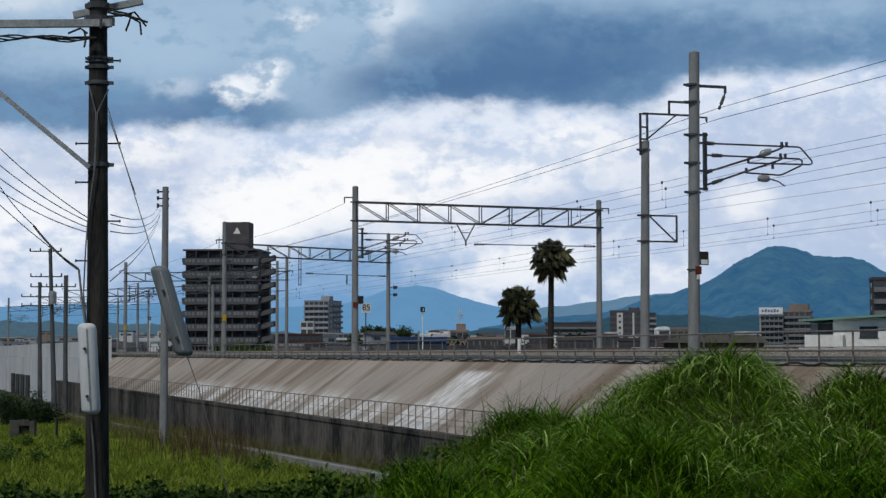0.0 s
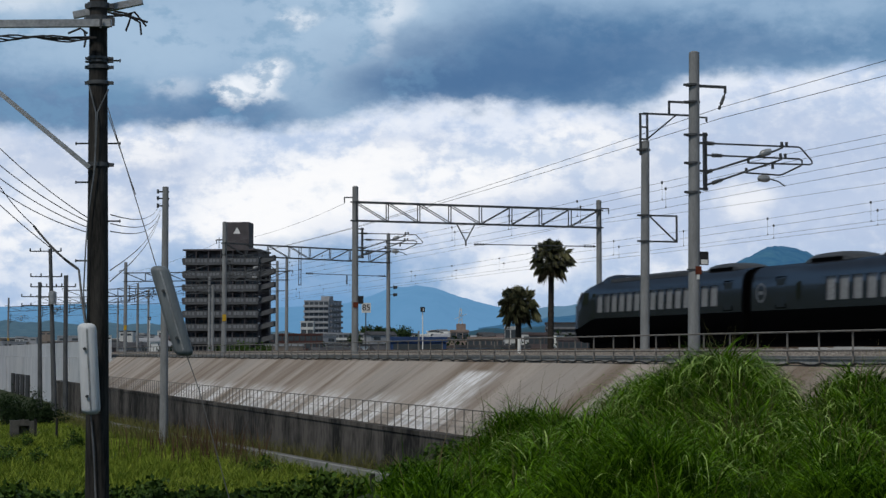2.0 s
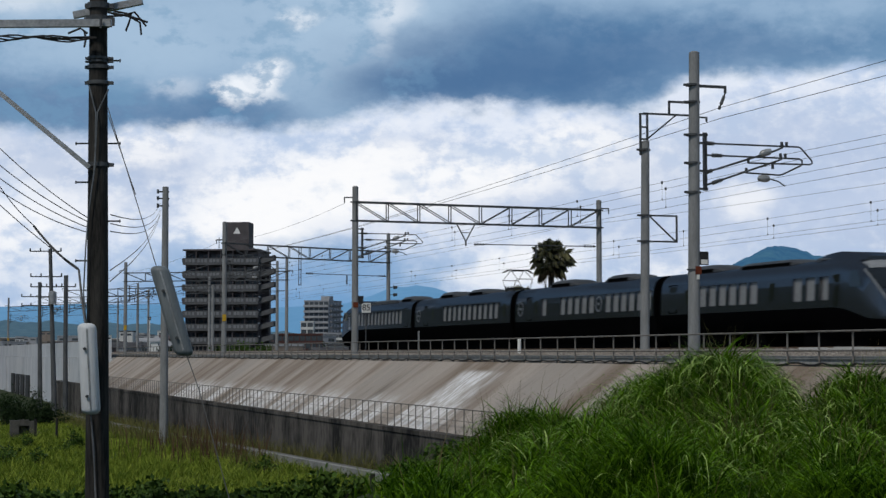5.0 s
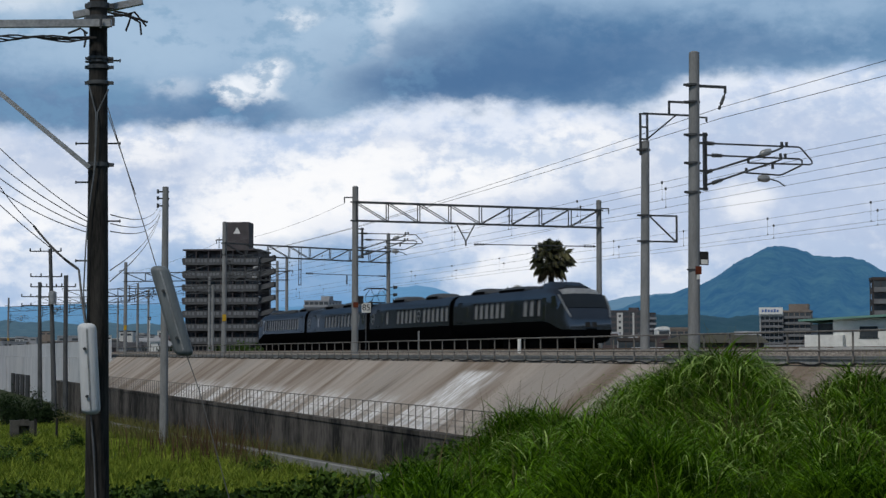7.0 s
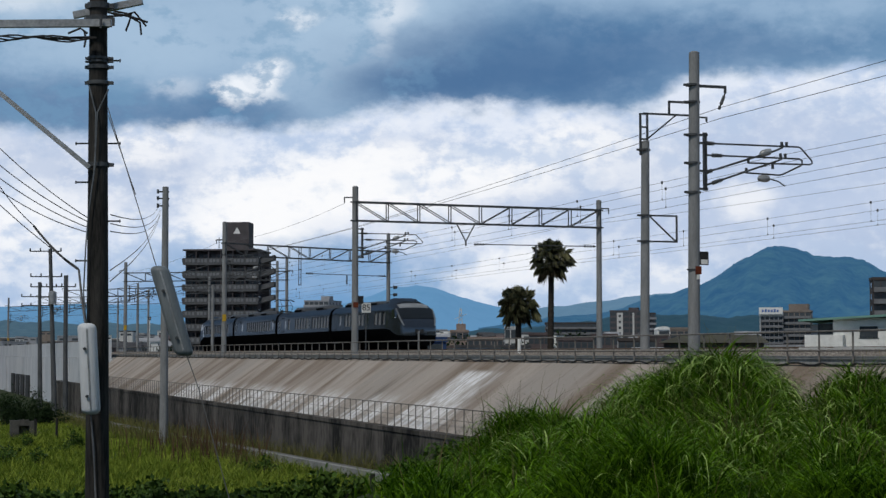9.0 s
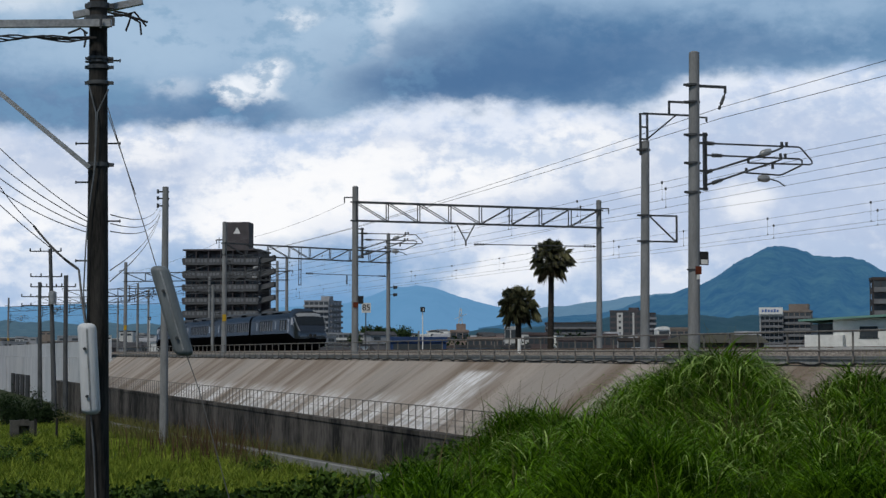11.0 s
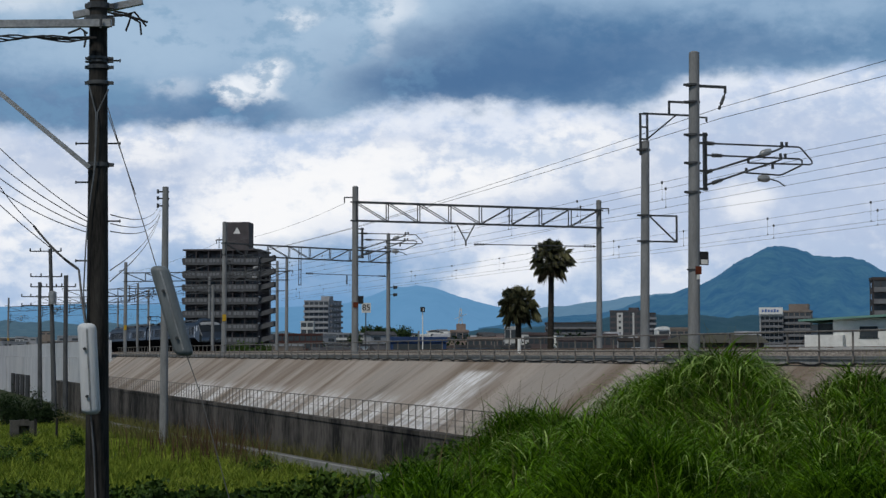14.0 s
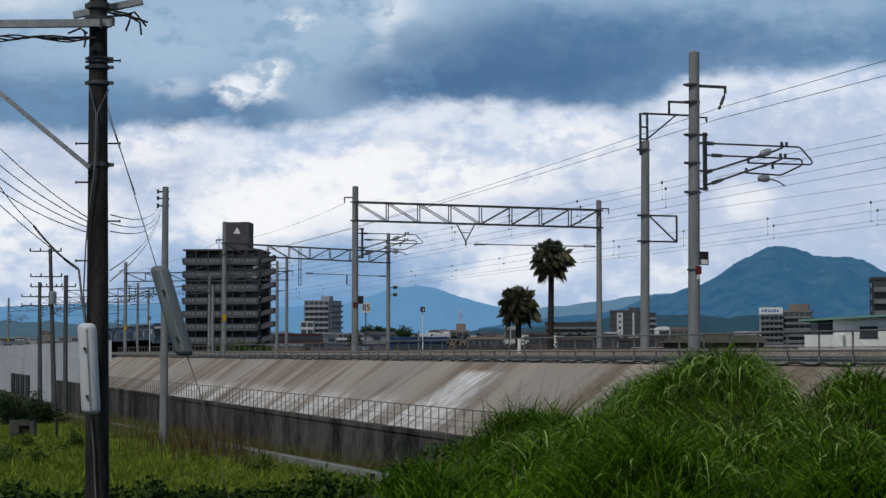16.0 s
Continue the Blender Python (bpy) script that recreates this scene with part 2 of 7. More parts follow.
# ---------------------------------------------------------------- mesh helpers
class Shape:
    """Collects boxes, rods and lofts into one mesh."""

    def __init__(self):
        self.v, self.f = [], []

    def add(self, verts, faces):
        o = len(self.v)
        self.v += [tuple(p) for p in verts]
        self.f += [tuple(i + o for i in q) for q in faces]
        return self

    def box(self, lo, hi, m=None):
        (a, b, c), (d, e, f) = lo, hi
        vs = [(a, b, c), (d, b, c), (d, e, c), (a, e, c), (a, b, f), (d, b, f), (d, e, f), (a, e, f)]
        if m is not None:
            vs = [m @ Vector(p) for p in vs]
        return self.add(vs, [(3, 2, 1, 0), (4, 5, 6, 7), (0, 1, 5, 4), (1, 2, 6, 5), (2, 3, 7, 6), (3, 0, 4, 7)])

    def rod(self, p, q, r, r2=None, n=8):
        p, q = Vector(p), Vector(q)
        r2 = r if r2 is None else r2
        z = (q - p).normalized()
        x = z.orthogonal().normalized()
        y = z.cross(x)
        vs = []
        for c, s in ((p, r), (q, r2)):
            for i in range(n):
                a = 2 * math.pi * i / n
                vs.append(c + x * (s * math.cos(a)) + y * (s * math.sin(a)))
        fs = [(i, (i + 1) % n, n + (i + 1) % n, n + i) for i in range(n)]
        return self.add(vs, fs + [tuple(range(n - 1, -1, -1)), tuple(range(n, 2 * n))])

    def pipe(self, pts, r, n=6):
        """One unbroken tube through the points."""
        pts = [Vector(p) for p in pts]
        rings, x = [], None
        for i, p in enumerate(pts):
            t = (pts[min(i + 1, len(pts) - 1)] - pts[max(i - 1, 0)]).normalized()
            x = t.orthogonal().normalized() if x is None else (x - t * x.dot(t)).normalized()
            y = t.cross(x)
            rings.append([p + x * (r * math.cos(2 * math.pi * k / n)) + y * (r * math.sin(2 * math.pi * k / n)) for k in range(n)])
        return self.loft(rings)

    def bar(self, p, q, w, h):
        """A square bar from p to q, w wide and h high."""
        p, q = Vector(p), Vector(q)
        y = (q - p)
        x = y.cross(Vector((0, 0, 1)))
        x = x.normalized() if x.length > 1e-4 else Vector((1, 0, 0))
        z = x.cross(y).normalized()
        vs = [c + x * (a * w / 2) + z * (b * h / 2) for c in (p, q) for a, b in ((-1, -1), (1, -1), (1, 1), (-1, 1))]
        return self.add(vs, [(3, 2, 1, 0), (4, 5, 6, 7), (0, 1, 5, 4), (1, 2, 6, 5), (2, 3, 7, 6), (3, 0, 4, 7)])

    def loft(self, rings, close=True, caps=True):
        n = len(rings[0])
        vs = [p for ring in rings for p in ring]
        fs = []
        for k in range(len(rings) - 1):
            for i in range(n if close else n - 1):
                j = (i + 1) % n
                fs.append((k * n + i, k * n + j, (k + 1) * n + j, (k + 1) * n + i))
        if caps:
            fs += [tuple(range(n - 1, -1, -1)), tuple((len(rings) - 1) * n + i for i in range(n))]
        return self.add(vs, fs)

    def mesh(self, name, material, smooth=False):
        me = bpy.data.meshes.new(name)
        me.from_pydata(self.v, [], self.f)
        bm = bmesh.new()
        bm.from_mesh(me)
        bmesh.ops.recalc_face_normals(bm, faces=bm.faces)
        bm.to_mesh(me)
        bm.free()
        me.materials.append(material)
        if smooth:
            me.shade_smooth()
            me.set_sharp_from_angle(angle=radians(40))
        return me


def part(name, shape, material, parent=None, label="", smooth=False, at=None):
    me = shape if isinstance(shape, bpy.types.Mesh) else shape.mesh(name, material, smooth)
    ob = new(name, me)
    if parent is not None:
        ob.parent = parent
    if at is not None:
        ob.matrix_basis = at
    if label:
        ob["label"] = label
    return ob


def thing(name, at=None, label="", category="", group="", kind=""):
    ob = new(name)
    ob.empty_display_size = 0.2
    if at is not None:
        ob.matrix_basis = at
    return tagged(ob, label, category, group, kind)


def fast_mesh(name, verts, faces, material):
    """verts (n, 3), faces (m, k) arrays: straight into a mesh."""
    me = bpy.data.meshes.new(name)
    m, k = faces.shape
    me.vertices.add(len(verts))
    me.vertices.foreach_set("co", np.asarray(verts, dtype=np.float32).ravel())
    me.loops.add(m * k)
    me.loops.foreach_set("vertex_index", np.asarray(faces, dtype=np.int32).ravel())
    me.polygons.add(m)
    me.polygons.foreach_set("loop_start", np.arange(0, m * k, k, dtype=np.int32))
    me.update(calc_edges=True)
    me.materials.append(material)
    return me

# ---------------------------------------------------------------- ground
CT, ST = math.cos(radians(TURN)), math.sin(radians(TURN))


def ahead(u, v):
    """From metres to the side and ahead of the lens to the world's x and y."""
    return u * CT + v * ST, -u * ST + v * CT


# height of the near bank's crest by its bearing (metres aside per metre ahead)
CREST_B = np.array([-0.6, -0.25, -0.06, -0.03, -0.008, 0.021, 0.056, 0.088, 0.116, 0.135, 0.150, 0.170, 0.186, 0.194, 0.202, 0.215, 0.249, 0.32, 0.6])
CREST_Z = np.array([-2.45, -2.42, -2.50, -2.42, -1.98, -1.64, -1.36, -1.10, -0.92, -0.78, -0.70, -0.68, -0.76, -0.95, -1.08, -1.06, -0.92, -0.75, -0.5])


def low_ground(x, y):
    z = 0.1 - 0.012 * (y - 64.0)
    return np.clip(z, -1.2, 0.25)


def ground_z(x, y):
    x, y = np.asarray(x, dtype=float), np.asarray(y, dtype=float)
    u, v = x * CT - y * ST, x * ST + y * CT
    b = u / np.maximum(v, 4.0)
    crest = EYE + np.interp(b, CREST_B, CREST_Z)
    near = np.full_like(crest, EYE - 1.68)
    s = np.clip((v - 18.0) / 8.0, 0, 1)
    s = s * s * (3 - 2 * s)
    front = near + (crest - near) * s
    q = np.clip((v - 26.0) / 11.0, 0, 1)
    q = q * q * (3 - 2 * q)
    z = front + (low_ground(x, y) - front) * q
    bumps = (0.34 * np.sin(x * 1.9 + 0.7 * y) * np.sin(y * 1.1 - 0.6 * x) + 0.13 * np.sin(x * 4.1 + 1.0) * np.sin(y * 2.3 + 0.8 * x)) * (v < 40) * (v > 12)
    z = z + bumps * np.interp(b, [-0.07, 0.0], [0.4, 1.0]) + 0.10 * np.exp(-((b - 0.155) / 0.045) ** 2) * np.clip((v - 18) / 5.0, 0, 1) * (v < 28)
    # two gullies down the near bank
    gully = 0.30 * np.exp(-((b - 0.199) / 0.008) ** 2) + 0.28 * np.exp(-((b - 0.070 - 0.004 * (v - 22)) / 0.007) ** 2)
    z = z - gully * np.clip((v - 18.0) / 3.0, 0, 1) * (v < 30)
    far = np.clip((np.maximum(np.abs(x - 30.0) - 60.0, np.abs(y - 100.0) - 140.0)) / 100.0, 0, 1)
    z = z * (1 - far) + (-1.0) * far
    return np.where((x > 20.4) & (v > 30), np.minimum(z, low_ground(x, y) - 0.5), np.where((x > 16.8) & (v > 36), np.minimum(z, low_ground(x, y) - 0.4), z))


def build_ground():
    xs = np.concatenate([[-4900, -2500, -1200, -600, -300, -160, -100, -70], np.arange(-50, 30, 0.7), [31, 35, 42, 50, 70, 100, 160, 300, 600, 1200, 2500, 4900]])
    ys = np.concatenate([[-4900, -2000, -800, -300, -100, -40, -15, -5], np.arange(0, 60, 0.7), np.arange(60, 200, 4), [220, 260, 320, 420, 600, 900, 1500, 2600, 4900]])
    X, Y = np.meshgrid(xs, ys)
    Z = ground_z(X, Y)
    n, m = X.shape
    i = np.arange(n * m).reshape(n, m)
    faces = np.stack([i[:-1, :-1], i[:-1, 1:], i[1:, 1:], i[1:, :-1]], -1).reshape(-1, 4)
    me = fast_mesh("ground", np.stack([X, Y, Z], -1).reshape(-1, 3), faces, M_SOIL)
    me.shade_smooth()
    tagged(new("ground", me), "weedy green ground reaching to the horizon", "ground", kind="structure")


build_ground()

# ---------------------------------------------------------------- railway embankment
D_TOP, D_FOOT = 24.85, 21.0          # plan lines of the slope's top and foot
Z_TOP, Z_FOOT = EYE - 0.29, EYE - 2.99
Y0, Y1 = -60.0, 184.0                # from behind the camera to the white wall


def slope_material():
    m = bpy.data.materials.new("slope_concrete")
    m.use_nodes = True
    nt = m.node_tree
    N, L = nt.nodes.new, nt.links.new
    p = nt.nodes["Principled BSDF"]
    p.inputs["Roughness"].default_value = 0.92
    tc = N("ShaderNodeTexCoord")

    def noise_(scale, stretch, detail=5, off=0.0):
        mp = N("ShaderNodeMapping")
        mp.inputs["Scale"].default_value = stretch
        mp.inputs["Location"].default_value = (off, off, 0)
        n = N("ShaderNodeTexNoise")
        n.inputs["Scale"].default_value, n.inputs["Detail"].default_value = scale, detail
        L(tc.outputs["Object"], mp.inputs[0])
        L(mp.outputs[0], n.inputs["Vector"])
        return n.outputs[0]

    def ramp(v, lo, hi):
        n = N("ShaderNodeMapRange")
        n.interpolation_type = "SMOOTHSTEP"
        L(v, n.inputs[0])
        n.inputs[1].default_value, n.inputs[2].default_value = lo, hi
        return n.outputs[0]

    def mix(f, a, b):
        n = N("ShaderNodeMix")
        n.data_type = "RGBA"
        L(f, n.inputs[0])
        for i, v in ((6, a), (7, b)):
            if isinstance(v, tuple):
                n.inputs[i].default_value = (*v, 1)
            else:
                L(v, n.inputs[i])
        return n.outputs[2]

    streak = noise_(0.5, (0.22, 1.0, 0.22), 5)            # runs down the fall line
    thin = noise_(2.2, (0.15, 1.0, 0.15), 5, 3.0)
    grain = noise_(14.0, (1, 1, 1), 4)
    col = mix(ramp(streak, 0.36, 0.62), (0.150, 0.105, 0.072), (0.37, 0.325, 0.29))
    col = mix(ramp(noise_(0.22, (0.22, 1.0, 0.22), 3, 6.0), 0.50, 0.66), col, (0.30, 0.27, 0.245))
    col = mix(ramp(thin, 0.58, 0.95), col, (0.40, 0.37, 0.345))
    col = mix(ramp(noise_(0.55, (0.15, 1, 0.15), 4, 9.0), 0.6, 0.75), col, (0.12, 0.10, 0.08))
    col = mix(ramp(grain, 0.2, 1.1), col, (0.25, 0.22, 0.19))
    col = mix(ramp(noise_(3.0, (0.3, 1, 0.3), 6, 7.0), 0.54, 0.92), col, (0.13, 0.11, 0.095))
    # lime wash-outs
    tex = N("ShaderNodeSeparateXYZ")
    L(tc.outputs["Object"], tex.inputs[0])

    def band(v, lo, hi, soft):
        a, b = ramp(v, lo - soft, lo + soft), ramp(v, hi + soft, hi - soft)
        n = N("ShaderNodeMath")
        n.operation = "MULTIPLY"
        L(a, n.inputs[0])
        L(b, n.inputs[1])
        return n.outputs[0]

    def times(a, b):
        n = N("ShaderNodeMath")
        n.operation = "MULTIPLY"
        L(a, n.inputs[0])
        L(b, n.inputs[1])
        return n.outputs[0]

    wash = noise_(1.0, (0.15, 1, 0.15), 3, 2.0)
    lime = times(band(tex.outputs[1], 66.8, 71.2, 1.0), ramp(wash, 0.30, 0.47))
    lime = times(lime, ramp(tex.outputs[2], Z_TOP - 0.35, Z_TOP - 0.55))
    chalk = mix(ramp(noise_(5.0, (0.35, 1, 0.35), 5, 4.0), 0.36, 0.62), (0.40, 0.375, 0.35), (0.69, 0.69, 0.71))
    col = mix(lime, col, chalk)
    lime2 = times(band(tex.outputs[1], 66.0, 128.0, 2.0), ramp(tex.outputs[2], Z_FOOT + 1.35, Z_FOOT + 0.6))
    lime2 = times(lime2, ramp(noise_(0.9, (0.15, 1, 0.15), 4, 5.0), 0.40, 0.60))
    col = mix(lime2, col, chalk)
    L(col, p.inputs["Base Color"])
    bp = N("ShaderNodeBump")
    bp.inputs["Strength"].default_value, bp.inputs["Distance"].default_value = 0.3, 0.02
    L(grain, bp.inputs["Height"])
    L(bp.outputs[0], p.inputs["Normal"])
    return m


M_SLOPE = slope_material()


M_PALEKERB = mat("pale_kerb_concrete", (0.17, 0.17, 0.165), (0.30, 0.30, 0.29), 0.8, 0.85, 0.2)


def along(profile, y0, y1, step=None):
    """A solid with the given (x, z) outline, run along the railway."""
    ys = [y0, y1] if step is None else list(np.arange(y0, y1, step)) + [y1]
    return Shape().loft([[(x, y, z) for x, z in profile] for y in ys])


def build_embankment():
    core = along([(D_FOOT + 0.15, -2.0), (D_FOOT + 0.15, Z_FOOT - 0.12), (D_TOP + 0.3, Z_TOP - 0.1), (46.0, Z_TOP - 0.1), (52.0, -2.0)], Y0, Y1)
    core.loft([[(x, y, z) for x, z in ((24.31, -2.0), (24.31, Z_TOP - 0.1), (46.0, Z_TOP - 0.1), (52.0, -2.0))] for y in (Y1 + 0.01, 420.0)])
    tagged(part("embankment", core, M_COPING), "earth and concrete core of the railway embankment", "embankment", kind="structure")
    slope = thing("embankment_slope", label="sloping concrete embankment face with brown and white streaks", category="embankment", kind="structure")
    # cast panels with narrow joints
    w, gap = 10.0, 0.03
    y = Y0
    k = 0
    data = None
    dx, dz = D_TOP - D_FOOT, Z_TOP - Z_FOOT
    while y < Y1 - 1:
        s = Shape()
        y2 = min(y + w, Y1)
        vs = [(D_FOOT, Z_FOOT), (D_TOP, Z_TOP), (D_TOP + 0.25, Z_TOP - 0.18), (D_FOOT + 0.25, Z_FOOT - 0.18)]
        s.loft([[(a, yy, c) for a, c in vs] for yy in (y + gap / 2, y2 - gap / 2)])
        part("panel", s, M_SLOPE, slope)
        y = y2
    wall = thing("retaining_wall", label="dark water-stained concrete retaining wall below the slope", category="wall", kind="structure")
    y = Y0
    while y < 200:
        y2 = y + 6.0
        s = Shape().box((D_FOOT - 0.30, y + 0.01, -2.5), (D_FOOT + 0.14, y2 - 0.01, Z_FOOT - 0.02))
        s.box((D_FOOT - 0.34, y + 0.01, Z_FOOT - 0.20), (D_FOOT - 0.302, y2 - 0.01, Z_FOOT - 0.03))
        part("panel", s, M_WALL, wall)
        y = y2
    cop = thing("coping", label="grey concrete coping along the top of the embankment", category="kerb", kind="structure")
    y = Y0
    while y < 300:
        s = Shape().box((D_TOP + 0.02, y + 0.008, Z_TOP - 0.1), (D_TOP + 0.32, y + 2.992, EYE - 0.07))
        s.box((D_TOP - 0.02, y + 0.008, EYE - 0.15), (D_TOP + 0.018, y + 2.992, EYE - 0.08))
        part("block", s, M_COPING, cop)
        y += 3.0
    bed = along([(D_TOP + 0.33, Z_TOP - 0.05), (D_TOP + 0.33, EYE - 0.12), (26.2, EYE - 0.02), (27.0, EYE + 0.10), (41.5, EYE + 0.10), (42.5, EYE - 0.3), (45.5, EYE - 0.35), (45.5, Z_TOP - 0.05)], Y0, 420.0, 20)
    tagged(part("track_bed", bed, M_BALLAST), "grey-brown gravel track bed", "ballast", kind="structure")
    # loose stones along the shoulder
    rng = np.random.default_rng(4)
    n = 26000
    ys = 25.0 + 175.0 * rng.random(n) ** 1.8
    xs = D_TOP + 0.36 + 2.6 * rng.random(n)
    zs = np.interp(xs, [D_TOP + 0.33, 26.2, 27.0, 41.5], [EYE - 0.12, EYE - 0.02, EYE + 0.10, EYE + 0.10]) + 0.01
    r = 0.025 + 0.035 * rng.random(n)
    base = np.array([(1, 0, 0), (-1, 0, 0), (0, 1, 0), (0, -1, 0), (0, 0, 1), (0, 0, -1)], float)
    V = base[None] * (r[:, None, None] * (0.7 + 0.6 * rng.random((n, 6, 1))))
    a = rng.random(n) * 6.28
    c, s_ = np.cos(a)[:, None], np.sin(a)[:, None]
    V = np.stack([V[..., 0] * c - V[..., 1] * s_, V[..., 0] * s_ + V[..., 1] * c, V[..., 2]], -1) + np.stack([xs, ys, zs], -1)[:, None]
    f = np.array([(0, 2, 4), (2, 1, 4), (1, 3, 4), (3, 0, 4), (2, 0, 5), (1, 2, 5), (3, 1, 5), (0, 3, 5)])
    F = (f[None] + 6 * np.arange(n)[:, None, None]).reshape(-1, 3)
    tagged(new("ballast_stones", fast_mesh("ballast_stones", V.reshape(-1, 3), F, M_BALLAST)), "loose grey and brown ballast stones beside the track", "gravel", kind="stuff")
    for xc in (30.0, 37.75):
        tr = thing("track", label="pair of rusty steel rails on the gravel bed", category="railway track", kind="structure")
        for dx_ in (-0.57, 0.57):
            prof = [(-0.07, -0.15), (0.07, -0.15), (0.02, -0.12), (0.02, -0.04), (0.035, -0.03), (0.035, 0), (-0.035, 0), (-0.035, -0.03), (-0.02, -0.04), (-0.02, -0.12)]
            part("rail", along([(xc + dx_ + a, RAIL + b) for a, b in prof], Y0, 420.0), M_RAIL, tr)
    # narrow lane below the wall
    ln = Shape()
    ys = list(np.arange(40.0, 190.0, 6.0))
    ln.loft([[(17.6, y, float(low_ground(17, y)) - 0.6), (17.6, y, float(low_ground(17, y)) + 0.02), (19.5, y, float(low_ground(17, y)) + 0.02), (19.5, y, float(low_ground(17, y)) - 0.6)] for y in ys])
    tagged(part("lane", ln, M_ROAD), "narrow pale concrete lane beside the retaining wall", "road", kind="structure")
    kb = Shape()
    kb.loft([[(17.3, y, float(low_ground(17, y)) - 0.6), (17.3, y, float(low_ground(17, y)) + 0.34), (17.55, y, float(low_ground(17, y)) + 0.34), (17.55, y, float(low_ground(17, y)) - 0.6)] for y in ys])
    tagged(part("kerb", kb, M_PALEKERB), "pale concrete kerb between the lane and the meadow", "kerb", kind="structure")
    # white wall that carries the railway on
    ww = thing("white_viaduct_wall", label="long white panelled side wall of the railway viaduct", category="wall", kind="structure")
    y = Y1
    while y < 420:
        s = Shape().box((23.4, y + 0.03, -3.0), (24.3, y + 7.97, EYE - 0.5))
        part("panel", s, M_WHITEWALL, ww)
        s = Shape().box((23.55, y + 0.03, EYE - 0.47), (24.2, y + 7.97, EYE + 1.35))
        part("panel", s, M_WHITEWALL, ww)
        if int(y - Y1) % 32 == 0:
            s = Shape().box((23.22, y - 0.25, -3.0), (23.38, y + 0.25, EYE - 0.55))
            part("pilaster", s, M_WHITEWALL, ww)
        y += 8.0
    # black panels on its foot paint the shade inside open bays
    for k in range(4):
        y = 268.0 + 9.0 * k
        part("bay_shade_panel", Shape().box((23.2, y, -2.0), (23.39, y + 6.0, EYE - 3.2)), M_BLACK, ww, "black panel painting the shade of an open bay")


build_embankment()

# ---------------------------------------------------------------- fences
def build_fences():
    up = thing("railway_fence", label="weathered steel pipe fence along the top of the embankment", category="fence", kind="structure")
    x = D_TOP - 0.05
    post = Shape().rod((0, 0, Z_TOP - 0.06), (0, 0, EYE + 0.62), 0.028, n=8).box((-0.05, -0.05, Z_TOP - 0.08), (0.04, 0.05, Z_TOP + 0.03)).mesh("post", M_FENCE)
    y = 22.0
    while y < 184:
        part("post", post, None, up, at=pose(x, y, 0, 0, 0, 0))
        y += 1.75
    for z in (EYE + 0.60, EYE + 0.08):
        part("rail", Shape().rod((x - 0.05, 20, z), (x - 0.05, 184, z), 0.026, n=8), M_FENCE, up)
    rng = random.Random(3)
    pts = []
    yy = 20.0
    while yy < 184:
        for f in (0.0, 0.25, 0.5, 0.75):
            pts.append((x - 0.05, yy + 1.75 * f, Z_TOP + 0.03 - 0.07 * math.sin(math.pi * f) * rng.uniform(-0.3, 1.3)))
        yy += 1.75
    tagged(part("cable", Shape().pipe(pts, 0.03, 6), M_BLACK), "black cable sagging along the foot of the fence", "cable")
    lo = thing("slope_fence", label="thin grey steel railing at the foot of the concrete slope", category="fence", kind="structure")
    post = Shape().rod((0, 0, 0), (0, 0, 0.95), 0.022, n=6).mesh("post", M_FENCE)
    y = 40.0
    while y < 184:
        part("post", post, None, lo, at=pose(D_FOOT + 0.0, y, Z_FOOT - 0.02, rng.uniform(-1, 1), rng.uniform(-1, 1), 0))
        y += 1.0
    for z in (0.94, 0.5):
        part("rail", Shape().rod((D_FOOT - 0.02, 38, Z_FOOT + z), (D_FOOT - 0.02, 184, Z_FOOT + z), 0.02 if z > 0.6 else 0.012, n=6), M_FENCE, lo)


build_fences()


# ---------------------------------------------------------------- overhead line
def mast(parent, p, top, r=0.19, lean=(0, 0)):
    """A spun-concrete mast with a capped top, standing at p."""
    x, y, z = p
    s = Shape()
    s.rod((x, y, z - 0.3), (x + lean[0], y + lean[1], top - 0.04), r, r * 0.86, 20)
    s.rod((x + lean[0], y + lean[1], top - 0.04), (x + lean[0], y + lean[1], top), r * 0.8, r * 0.5, 20)
    return part("mast", s, M_CONC, parent, smooth=True)


def collar(parent, x, y, z, r=0.21, h=0.07):
    s = Shape().rod((x, y, z - h / 2), (x, y, z + h / 2), r, n=20).box((x - r - 0.07, y - 0.05, z - h / 2), (x - r + 0.02, y + 0.05, z + h / 2)).box((x + r - 0.02, y - 0.05, z - h / 2), (x + r + 0.07, y + 0.05, z + h / 2))
    return part("collar", s, M_STEEL, parent, smooth=True)


def insulator(p, q, r, parent, n=5, material=None):
    """A string of discs from p to q."""
    p, q = Vector(p), Vector(q)
    s = Shape().rod(p, q, r * 0.35, n=8)
    for i in range(n):
        a = p.lerp(q, (i + 0.25) / n)
        b = p.lerp(q, (i + 0.6) / n)
        s.rod(a, b, r, r * 0.5, 10)
    return part("insulator", s, material or M_STEEL, parent, smooth=True)


